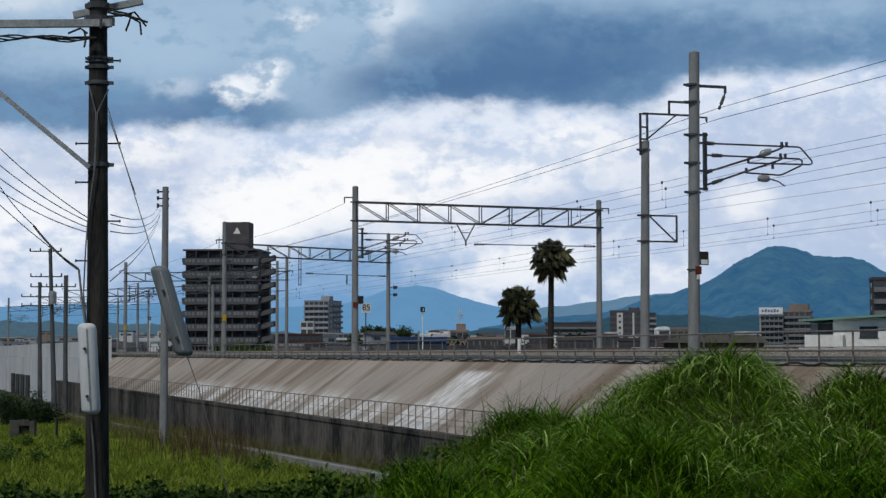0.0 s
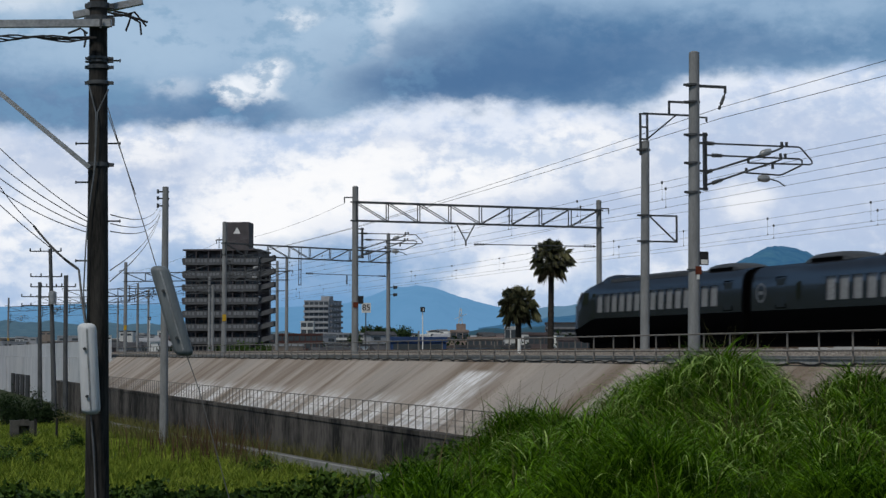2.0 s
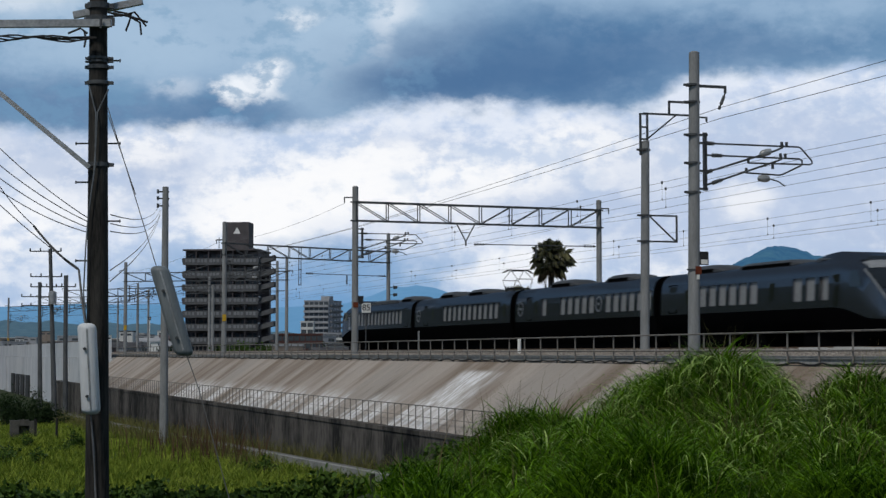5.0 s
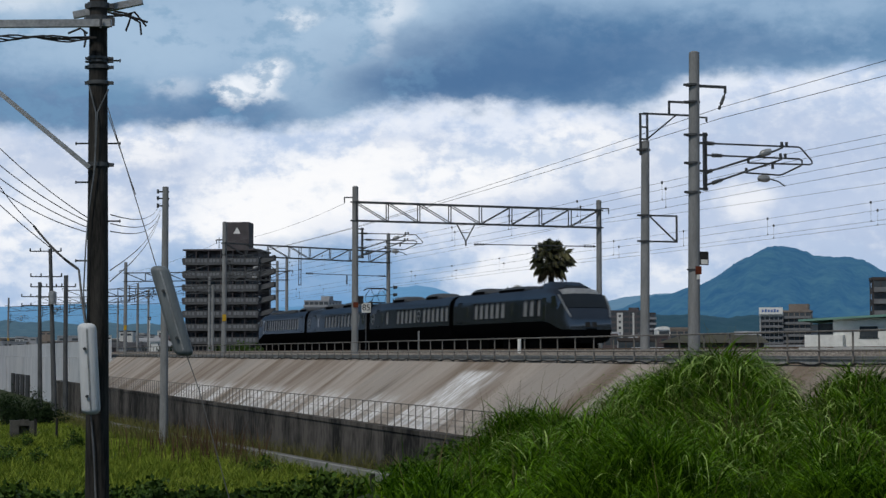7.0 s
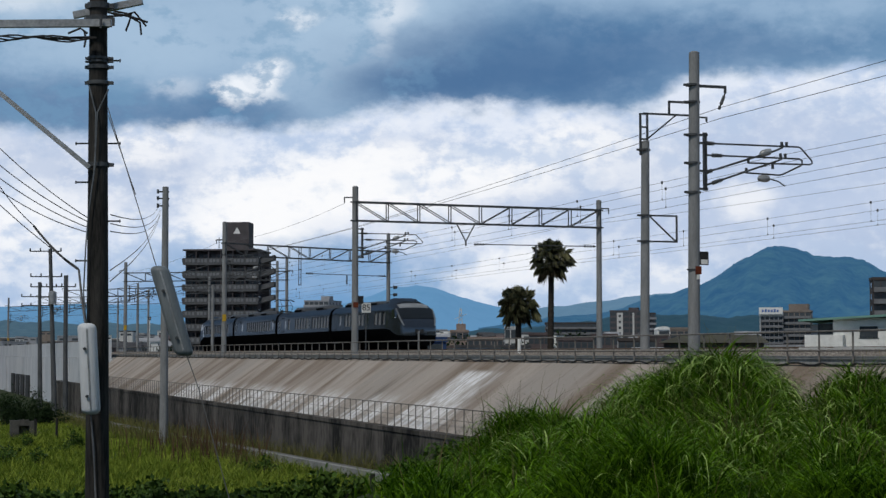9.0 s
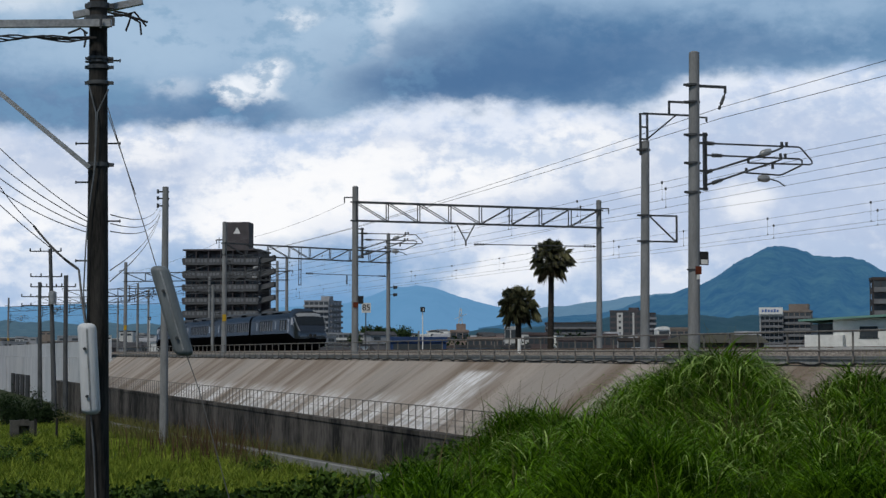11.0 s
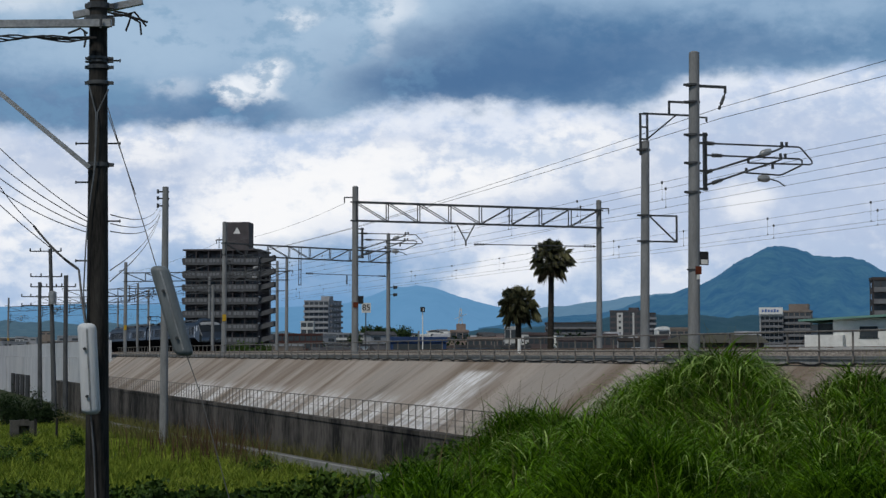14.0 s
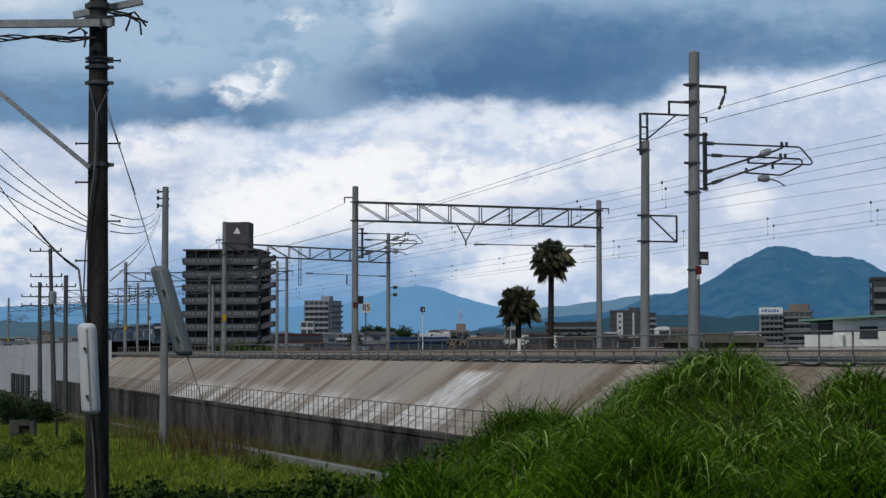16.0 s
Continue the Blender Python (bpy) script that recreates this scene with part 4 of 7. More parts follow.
def pantograph(car, y):
    base = Shape()
    for dx in (-0.55, 0.55):
        base.rod((dx, y - 0.75, 3.72), (dx, y + 0.75, 3.72), 0.035, n=6)
    for sy in (-1, 1):
        base.rod((-0.55, y + sy * 0.7, 3.72), (0.55, y + sy * 0.7, 3.72), 0.035, n=6)
    frame_ = part("pantograph_base", base, M_BLACK, car)
    for sy in (-1, 1):
        part("lower_arm", Shape().pipe([(-0.55, y + sy * 0.7, 3.74), (-0.5, y + sy * 1.25, 4.25), (0.5, y + sy * 1.25, 4.25), (0.55, y + sy * 0.7, 3.74)], 0.026, 6), M_BLACK, frame_)
        part("upper_arm", Shape().pipe([(-0.5, y + sy * 1.25, 4.25), (-0.42, y + sy * 0.12, 4.78), (0.42, y + sy * 0.12, 4.78), (0.5, y + sy * 1.25, 4.25)], 0.022, 6), M_BLACK, frame_)
        part("contact_strip", Shape().pipe([(-0.95, y + sy * 0.16, 4.66), (-0.62, y + sy * 0.16, 4.84), (0.62, y + sy * 0.16, 4.84), (0.95, y + sy * 0.16, 4.66)], 0.03, 6), M_BLACK, frame_)
        for dx in (-0.5, 0.5):
            part("foot", Shape().rod((dx, y + sy * 0.6, 3.5), (dx, y + sy * 0.6, 3.71), 0.09, 0.06, 8), M_BLACK, frame_)
    for k, dy in enumerate((1.9, 2.4, 2.9)):
        part("insulator", Shape().rod((0.3, y + dy, 3.5), (0.3, y + dy, 3.72 + 0.1 * (k % 2)), 0.09, 0.05, 8).rod((0.3, y + dy, 3.72), (0.3, y + dy, 3.95), 0.04, n=8), M_STEEL, car)


def car_shell(car, y0, y1, nose=False, holes=()):
    """Body and skirt from y0 to y1; a sloping nose beyond y1 - 4.2 where asked."""
    ys = [y0, y0 + 0.05, y1 - 0.05, y1] if not nose else [y0, y0 + 0.05, y1 - 5.0, y1 - 4.2, y1 - 3.8, y1 - 3.0, y1 - 2.6, y1 - 1.9, y1 - 1.35, y1 - 0.9, y1 - 0.5, y1 - 0.3, y1 - 0.12, y1]

    def shaped(y, prof):
        q = y1 - y
        out = []
        for x, z in prof:
            if nose:
                if z >= 2.9:          # squarer shoulders towards the front
                    z = z + (3.58 - z) * 0.8 * max(0.0, min(1.0, (2.6 - q) / 1.3))
                wx = float(np.interp(q, [0, 0.15, 0.5, 1.0, 1.6, 2.3, 3.8, 4.6], [0.80, 0.88, 0.945, 0.975, 0.985, 0.99, 0.995, 1.0]))
                top = float(np.interp(q, [0, 0.12, 0.3, 0.5, 0.9, 1.35, 1.9, 2.6, 3.4, 4.6], [1.62, 1.90, 2.12, 2.30, 2.68, 3.06, 3.38, 3.58, 3.66, 3.58]))
                lowz = float(np.interp(q, [0, 0.5, 1.6, 4.2, 5.0], [0.5, 0.42, 0.36, 0.36, 0.74]))
                zb = float(np.interp(q, [0, 1.0, 2.6, 3.4], [1.08, 1.12, 1.5, 1.6]))
                z = zb + (z - 1.6) * (top - zb) / (3.58 - 1.6) if z >= 1.6 else lowz + (z - 0.36) * (zb - lowz) / 1.24
                x = x * wx
            else:
                k = 0.97 if y in (y0, y1) else 1.0
                x = x * k
            out.append((x, y, z))
        return out

    W0, W1 = 1.90, 2.84                      # the window band
    ends = sorted(holes)
    ya, yb = ends[0][0] - 0.4, ends[-1][1] + 0.4
    full = UPPER + [(-x, z) for x, z in reversed(UPPER)]
    # closed end pieces before and behind the window band
    for part_ys in ([y for y in ys if y < ya] + [ya], [yb] + [y for y in ys if y > yb]):
        part("body", Shape().loft([shaped(y, full) for y in part_ys]), M_TRAIN, car, smooth=True)
    roof = [(window_x(W1), W1)] + [p for p in UPPER if p[1] > W1]
    roof = roof + [(-x, z) for x, z in reversed(roof)]
    part("roof", Shape().loft([[(x, y, z) for x, z in roof] for y in (ya + 0.002, yb - 0.002)]), M_TRAIN, car, smooth=True)
    for sd in (-1, 1):
        low = [(1.473, 1.60), (window_x(W0), W0), (window_x(W0) - 0.13, W0), (1.34, 1.60)]
        part("side_panel", Shape().loft([[(sd * x, y, z) for x, z in low] for y in (ya + 0.002, yb - 0.002)]), M_TRAIN, car)
        edges = [ya] + [e for h in ends for e in h] + [yb]
        for p, q in zip(edges[0::2], edges[1::2]):
            if q - p < 0.02:
                continue
            prof = [(window_x(z), z) for z in (W0, 2.2, 2.55, W1)]
            prof = prof + [(x - 0.12, z) for x, z in reversed(prof)]
            part("pillar", Shape().loft([[(sd * x, y, z) for x, z in prof] for y in (p, q)]), M_TRAIN, car)
    part("cabin_floor", Shape().box((-1.38, ya, 1.45), (1.38, yb, 1.55)), M_SEAT, car)
    # black bands round the ends paint the shade of the gap between cars
    for ye in ((y0,) if nose else (y0, y1)):
        o = 0.16 if ye == y0 else -0.16
        ring = [(x * 1.004, z * 1.001) for x, z in UPPER]
        ring = ring + [(-x, z) for x, z in reversed(ring)]
        part("gap_shade_band", Shape().loft([[(x, y, z) for x, z in ring] for y in (ye - o * 0.1, ye + o)]), M_SKIRT, car, "black band painting the dark gap between cars")
    if nose:
        part("underframe", Shape().box((-1.10, y0 + 0.3, 0.8), (1.10, y1 - 1.5, 1.3)), M_SKIRT, car)
        for p, q in ((y0 + 0.4, -4.3), (-1.6, -0.4), (2.9, y1 - 1.6)):
            part("underfloor_box", Shape().box((-1.10, p, 0.03), (1.10, q, 0.796)), M_SKIRT, car)
    else:
        part("underframe", Shape().box((-1.10, y0 + 0.3, 0.03), (1.10, y1 - 0.3, 1.3)), M_SKIRT, car)
    rings = [shaped(y, [(x, z - (0.004 if i == 3 else 0)) for i, (x, z) in enumerate(SIDE)] + [(-x, z - (0.004 if i == 0 else 0)) for i, (x, z) in enumerate(reversed(SIDE))]) for y in ys]
    part("skirt", Shape().loft(rings), M_SKIRT, car, smooth=True)
    if nose:
        # wrap-round windscreen following the sloping front; pillars paler, edge light put into colour
        def front_band(name, half, qs, material, lab, proud=0.02):
            arc = half + [(-x, z) for x, z in reversed(half)]
            rings = []
            for q in qs:
                ring = shaped(y1 - q, arc)
                rings.append([(a * 1.008, b + proud, c + proud) for a, b, c in ring] + [(a * 0.96, b - 0.06, c - 0.06) for a, b, c in reversed(ring)])
            part(name, Shape().loft(rings), material, car, lab, smooth=True)

        front_band("windscreen", [(1.335, 3.16), (1.27, 3.27), (1.12, 3.40), (0.75, 3.53), (0.3, 3.58)], (0.50, 0.7, 0.9, 1.12, 1.33), M_DARKGLASS, "wide dark windscreen")
        # pale strip paints the sky's reflection on the body above the windscreen
        front_band("sky_sheen_strip", [(1.12, 3.40), (0.75, 3.53), (0.3, 3.58)], (1.38, 1.55, 1.75, 1.95), M_GALV, "pale strip painting the sky reflection over the windscreen", 0.025)
        for sd in (-1, 1):
            ring = [(y1 - 1.75, 2.98), (y1 - 2.35, 2.98), (y1 - 2.35, 2.36), (y1 - 1.42, 2.36)]
            part("cab_window", Shape().loft([[(sd * (window_x(z) * 0.985 + o), y, z) for y, z in ring] for o in (0.02, -0.05)]), M_DARKGLASS, car)
        for sd in (-1, 1):
            pts = []
            for q, k in ((0.06, 1.34), (0.5, 1.345), (0.9, 1.345), (1.38, 1.345)):
                zz = float(np.interp(k, [0.3, 0.75, 1.12, 1.32, 1.41], [3.58, 3.53, 3.40, 3.20, 2.95]))
                a_, b_, c_ = shaped(y1 - q, [(k, zz)])[0]
                pts.append((sd * (a_ * 1.02 + 0.01), b_ + 0.02, c_ + 0.03))
            part("pillar_edge_highlight", Shape().pipe(pts, 0.055, 6), M_ARM, car, smooth=True)
            part("headlight", Shape().loft([[(sd * 0.70 + 0.08 * math.cos(a), y1 - 0.28 + f, 1.52 + 0.06 * math.sin(a)) for a in np.linspace(0, 6.28, 12, endpoint=False)] for f in (0.0, 0.27)]), M_LAMP, car, smooth=True)
        part("front_cowl", Shape().loft([[(x * k, y1 - 0.9 + f, z) for x, z in ((-1.0, 0.35), (1.0, 0.35), (0.95, 0.85), (-0.95, 0.85))] for f, k in ((0, 1), (0.7, 0.85), (0.95, 0.55))]), M_SKIRT, car)
        part("coupler_cover", Shape().box((-0.3, y1 - 0.2, 0.75), (0.3, y1 + 0.1, 1.15)), M_SKIRT, car)
        for sd in (-1, 1):
            part("light_panel", Shape().box((sd * 0.19 - 0.14, y1 - 0.2, 1.22), (sd * 0.19 + 0.14, y1 + 0.03, 1.50)), M_BLACK, car)
        part("lower_panel", Shape().loft([[(a, b, c) for a, b, c in ((-0.5, y, z - 0.12), (0.5, y, z - 0.12), (0.5, y - 0.05, z + 0.12), (-0.5, y - 0.05, z + 0.12))] for y, z in ((y1 - 0.1, 1.22), (y1 + 0.035, 1.20))]), M_DARKGLASS, car)


def fit_out(car, windows, doors, badges=(), narrow=()):
    for sd in (-1, 1):
        for y in windows:
            part("window", side_panel(y, 0.80, 1.90, 2.84, sd, -0.075, 0.012, corner=0.10), M_BLIND, car, "pale window with drawn blind")
        for y in narrow:
            part("window", side_panel(y, 0.42, 2.0, 2.75, sd, 0.012, corner=0.1), M_DARKGLASS, car)
        for y in doors:
            part("door", side_panel(y, 0.95, 1.66, 3.0, sd, 0.008, corner=0.06), M_SKIRT, car, "dark recessed door")
            part("door_leaf", side_panel(y, 0.72, 1.70, 2.93, sd, 0.014, corner=0.05), M_TRAIN, car)
        for y in badges:
            rings = []
            for k in range(25):
                a = 2 * math.pi * k / 24
                rings.append([(sd * (window_x(2.35 + r * math.sin(a)) + o), y + r * math.cos(a), 2.35 + r * math.sin(a)) for r, o in ((0.42, 0.014), (0.34, 0.014), (0.34, -0.01), (0.42, -0.01))])
            s = Shape().loft(rings, caps=False)
            part("ring_emblem", s, M_ARM, car, "dull grey ring emblem")
            part("lettering_bar", side_panel(y, 0.34, 2.28, 2.42, sd, 0.013, corner=0.03), M_ARM, car)


def grooves(car, ys):
    for sd in (-1, 1):
        for y in ys:
            part("seam", side_panel(y, 0.05, 1.62, 3.05, sd, 0.006, corner=0.02), M_SKIRT, car)


LAB = "dark grey express train car with pale window blinds"


def lead_car(wins, curtained, narrow, short=0.0):
    """A driving car; the lists give the middles of its windows, from the coupled end."""
    c = thing("train_car", label="dark grey express driving car with a blunt sloping nose", category="train car", group="train cars")
    wins = [q - 10.5 for q in wins]
    car_shell(c, -10.2, 10.5 - short, nose=True, holes=[(y - 0.37, y + 0.37) for y in wins])
    fit_out(c, wins, [-8.75], narrow=[q - 10.5 for q in narrow])
    for sd in (-1, 1):
        for q in curtained:
            part("window", side_panel(q - 10.5, 0.7, 1.92, 2.82, sd, 0.012, corner=0.1), M_CURTAIN, c, "curtained window")
        part("cab_door", side_panel(max(6.55 - short * 0.45, wins[-1] + 0.74), 0.5, 1.66, 2.9, sd, 0.008, corner=0.05), M_DARKGLASS, c)
    bogie(c, 6.6 - short * 0.5), bogie(c, -7.2)
    roof_unit(c, -8.9, -4.9, 0.34), roof_unit(c, -3.6, 2.4, 0.22, 0.95), roof_unit(c, 3.2, 5.2, 0.16)
    part("roof_duct", Shape().box((-1.0, -5.0, 3.42), (-0.86, 5.2, 3.62)), M_ROOFBOX, c)
    part("roof_sill", Shape().loft([[(x * k, y, z) for x, z in ((-0.95, 3.42), (-0.6, h), (0.6, h), (0.95, 3.42))] for y, k, h in ((4.2 - short, 0.8, 3.62), (5.0 - short, 1.0, 3.78), (6.2 - short, 1.05, 3.86), (7.4 - short, 1.05, 3.78), (8.3 - short, 0.95, 3.58))]), M_TRAIN, c, smooth=True)
    grooves(c, [4.9])
    return c


def mid_car(pan):
    c = thing("train_car", label=LAB, category="train car", group="train cars")
    wins = list(np.arange(-7.0, 3.5, 1.0)) if pan else list(np.arange(-8.9, -3.6, 0.98)) + [-1.8, -0.8, 0.2, 1.2, 2.2, 5.0]
    car_shell(c, -9.72, 9.72, holes=[(y - 0.37, y + 0.37) for y in wins])
    if pan:
        fit_out(c, wins, [7.0], badges=[8.7], narrow=[5.5, -8.5])
        roof_unit(c, 2.2, 6.4, 0.36), roof_unit(c, -3.6, 0.6, 0.34)
        pantograph(c, -6.9)
    else:
        fit_out(c, wins, [7.3], badges=[-2.85, 8.7], narrow=[6.2])
        roof_unit(c, 1.8, 6.2, 0.36), roof_unit(c, -6.0, -1.8, 0.34)
        for k, dy in enumerate((8.0, 8.6, 9.2)):
            part("insulator", Shape().rod((0.3, dy, 3.5), (0.3, dy, 3.8), 0.08, 0.05, 8).rod((0.3, dy, 3.75), (0.3, dy, 4.0), 0.035, n=8), M_STEEL, c)
    bogie(c, 6.6), bogie(c, -6.6)
    part("gangway", Shape().box((-0.75, 9.68, 0.9), (0.75, 10.2, 3.2)), M_BLACK, c)
    part("gangway", Shape().box((-0.75, -10.2, 0.9), (0.75, -9.68, 3.2)), M_BLACK, c)
    return c


CARS = [(lead_car([3.2 + 0.931 * k for k in range(15)], [], [], 0.9), 10.5, False), (mid_car(True), 31.0, False), (mid_car(False), 51.0, False),
        (lead_car([4.85 + 0.97 * k for k in range(6)] + [13.5, 14.55, 15.6], [], [3.3, 11.4], 1.1), 71.5, True)]

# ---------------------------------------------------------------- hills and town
# Air haze is painted in: each hill glows faintly blue by itself.
def haze_glow_material(name, a, b, glow, scale):
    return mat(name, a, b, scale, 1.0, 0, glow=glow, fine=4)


M_HILL = haze_glow_material("wooded_hill_haze_glow", (0.003, 0.010, 0.012), (0.038, 0.070, 0.044), (0.024, 0.116, 0.262, 0.72), 0.014)
M_FARHILL = haze_glow_material("hazy_hill_glow", (0.02, 0.05, 0.08), (0.035, 0.07, 0.11), (0.125, 0.315, 0.56, 0.70), 0.004)
M_MIDHILL = haze_glow_material("misty_ridge_glow", (0.02, 0.04, 0.06), (0.035, 0.06, 0.08), (0.13, 0.26, 0.40, 0.66), 0.006)
M_WOODS = haze_glow_material("far_woods_haze_glow", (0.006, 0.02, 0.016), (0.016, 0.036, 0.026), (0.022, 0.085, 0.17, 0.40), 0.02)
M_HAZYWOODS = haze_glow_material("hazy_far_woods_glow", (0.010, 0.025, 0.026), (0.04, 0.06, 0.05), (0.06, 0.13, 0.21, 0.60), 0.06)


def hill(name, outline, dist, depth, material, label, rough=0.02, seed=1):
    """A ridge whose skyline follows the outline: (bearing, height in metres) pairs."""
    bs, hs = [o[0] for o in outline], [o[1] for o in outline]
    n, m = 260, 40
    V = []
    for i in range(n):
        b = bs[0] + (bs[-1] - bs[0]) * i / (n - 1)
        h = float(np.interp(b, bs, hs))
        h *= 1 + rough * noise.fractal((b * 60 + seed, seed, 0), 1.0, 2.0, 4)
        for j in range(m):
            f = j / (m - 1)
            v = dist - depth * (1 - f)
            rise = math.sin(f * math.pi / 2) ** 1.2
            wob = 1 + 0.22 * (1 - f) ** 0.7 * noise.fractal((b * 40, f * 2.5, seed), 0.8, 2.0, 6)
            x, y = ahead(b * v, v)
            V.append((x, y, EYE - 8 + (h + 8) * rise * wob))
    i = np.arange(n * m).reshape(n, m)
    faces = np.stack([i[:-1, :-1], i[1:, :-1], i[1:, 1:], i[:-1, 1:]], -1).reshape(-1, 4)
    me = fast_mesh(name, np.array(V), faces, material)
    me.shade_smooth()
    tagged(new(name, me), label, "hill", kind="structure")


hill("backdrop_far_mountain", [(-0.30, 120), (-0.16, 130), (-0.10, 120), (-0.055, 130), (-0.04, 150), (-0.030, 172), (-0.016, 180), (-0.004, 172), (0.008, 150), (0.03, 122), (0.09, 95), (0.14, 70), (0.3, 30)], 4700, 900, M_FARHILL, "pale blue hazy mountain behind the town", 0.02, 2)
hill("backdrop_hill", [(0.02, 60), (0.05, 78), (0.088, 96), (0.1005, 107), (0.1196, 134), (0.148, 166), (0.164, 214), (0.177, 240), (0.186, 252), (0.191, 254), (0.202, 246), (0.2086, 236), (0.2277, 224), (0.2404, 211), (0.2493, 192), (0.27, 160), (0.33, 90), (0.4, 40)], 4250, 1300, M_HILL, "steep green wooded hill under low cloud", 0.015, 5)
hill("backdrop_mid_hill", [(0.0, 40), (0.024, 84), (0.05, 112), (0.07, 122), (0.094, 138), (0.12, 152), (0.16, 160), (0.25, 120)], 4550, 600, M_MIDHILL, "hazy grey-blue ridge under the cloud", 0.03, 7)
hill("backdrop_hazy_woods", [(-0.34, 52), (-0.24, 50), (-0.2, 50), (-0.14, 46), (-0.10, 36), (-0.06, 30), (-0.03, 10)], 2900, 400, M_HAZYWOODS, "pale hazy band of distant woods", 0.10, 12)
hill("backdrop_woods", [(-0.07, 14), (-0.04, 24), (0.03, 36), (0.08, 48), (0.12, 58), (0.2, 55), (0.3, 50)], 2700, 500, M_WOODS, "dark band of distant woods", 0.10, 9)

def unseen_light_block():
    """Added wooded ring, out of view: blocks low sky and darkens the train's reflections."""
    n, m = 220, 5
    V = []
    for i in range(n):
        a = radians(TURN + 42 + (360 - 42 - 17.5) * i / (n - 1))
        h = 38 + 9 * noise.fractal((i * 0.11, 3.0, 0), 1.0, 2.0, 4) + 3 * noise.noise((i * 1.7, 0, 0))
        for j in range(m):
            f = j / (m - 1)
            r = 240 + 90 * f
            V.append((r * math.sin(a), r * math.cos(a), -2 + (h + 2) * math.sin(f * math.pi / 2)))
    i = np.arange(n * m).reshape(n, m)
    faces = np.stack([i[:-1, :-1], i[1:, :-1], i[1:, 1:], i[:-1, 1:]], -1).reshape(-1, 4)
    me = fast_mesh("unseen_wooded_light_block", np.array(V), faces, mat("light_block_woods", (0.015, 0.03, 0.01), (0.04, 0.06, 0.02), 0.08, 1.0, 0))
    tagged(new("unseen_wooded_light_block", me), "added unseen wooded ring that blocks low sky light", "hill", kind="structure")


unseen_light_block()

M_APT = mat("brown_tile_wall", (0.062, 0.056, 0.060), (0.095, 0.086, 0.092), 0.6, 0.8, 0.1)
M_APTBALC = mat("grey_balcony_panel", (0.070, 0.073, 0.080), (0.105, 0.108, 0.116), 0.8, 0.8, 0.1)
M_APTSCREEN = mat("pale_balcony_rail_panel", (0.13, 0.14, 0.155), (0.19, 0.20, 0.215), 0.8, 0.6, 0.1)
# darker copy of the brown wall: shade put into colour, also plain dark walls
M_APTDARK = mat("dark_wall_with_painted_shade", (0.05, 0.042, 0.04), (0.07, 0.06, 0.058), 0.6, 0.8, 0.1)
M_BALC = mat("balcony_panel", (0.13, 0.135, 0.145), (0.19, 0.195, 0.205), 0.8, 0.8, 0.1)
M_PANE = mat("window_glass", (0.04, 0.05, 0.06), (0.07, 0.08, 0.09), 1, 0.12, 0)
M_PALE = mat("pale_render", (0.42, 0.42, 0.41), (0.56, 0.56, 0.55), 0.3, 0.85, 0.1)
M_TAN = mat("tan_render", (0.15, 0.125, 0.108), (0.23, 0.195, 0.17), 0.3, 0.85, 0.1)
M_BRICKRED = mat("red_brown_render", (0.075, 0.058, 0.06), (0.12, 0.095, 0.095), 0.3, 0.85, 0.1)
M_GREYB = mat("grey_render", (0.22, 0.23, 0.25), (0.32, 0.33, 0.35), 0.3, 0.85, 0.1)
M_DARKROOF = mat("dark_roof_tiles", (0.035, 0.035, 0.04), (0.08, 0.08, 0.085), 0.6, 0.7, 0.1)
M_BLUEROOF = mat("blue_sheet_roof", (0.018, 0.04, 0.11), (0.03, 0.06, 0.15), 0.6, 0.5, 0.1)
M_GREENROOF = mat("green_sheet_roof", (0.13, 0.26, 0.22), (0.18, 0.33, 0.28), 0.6, 0.5, 0.1)
M_OLIVE = mat("olive_sheet_roof", (0.05, 0.048, 0.036), (0.085, 0.08, 0.06), 0.5, 0.8, 0.1)
M_SIGNBLUE = mat("blue_sign_paint", (0.05, 0.12, 0.35), (0.07, 0.15, 0.4), 1, 0.5, 0)


def facing(px_b, v, turn=0.0, z=-1.0):
    """A pose at the bearing and distance, its front (-y) towards the lens, turned by some degrees."""
    x, y = ahead(px_b * v, v)
    return pose(x, y, z, 0, 0, -TURN - math.degrees(math.atan(px_b)) + turn)


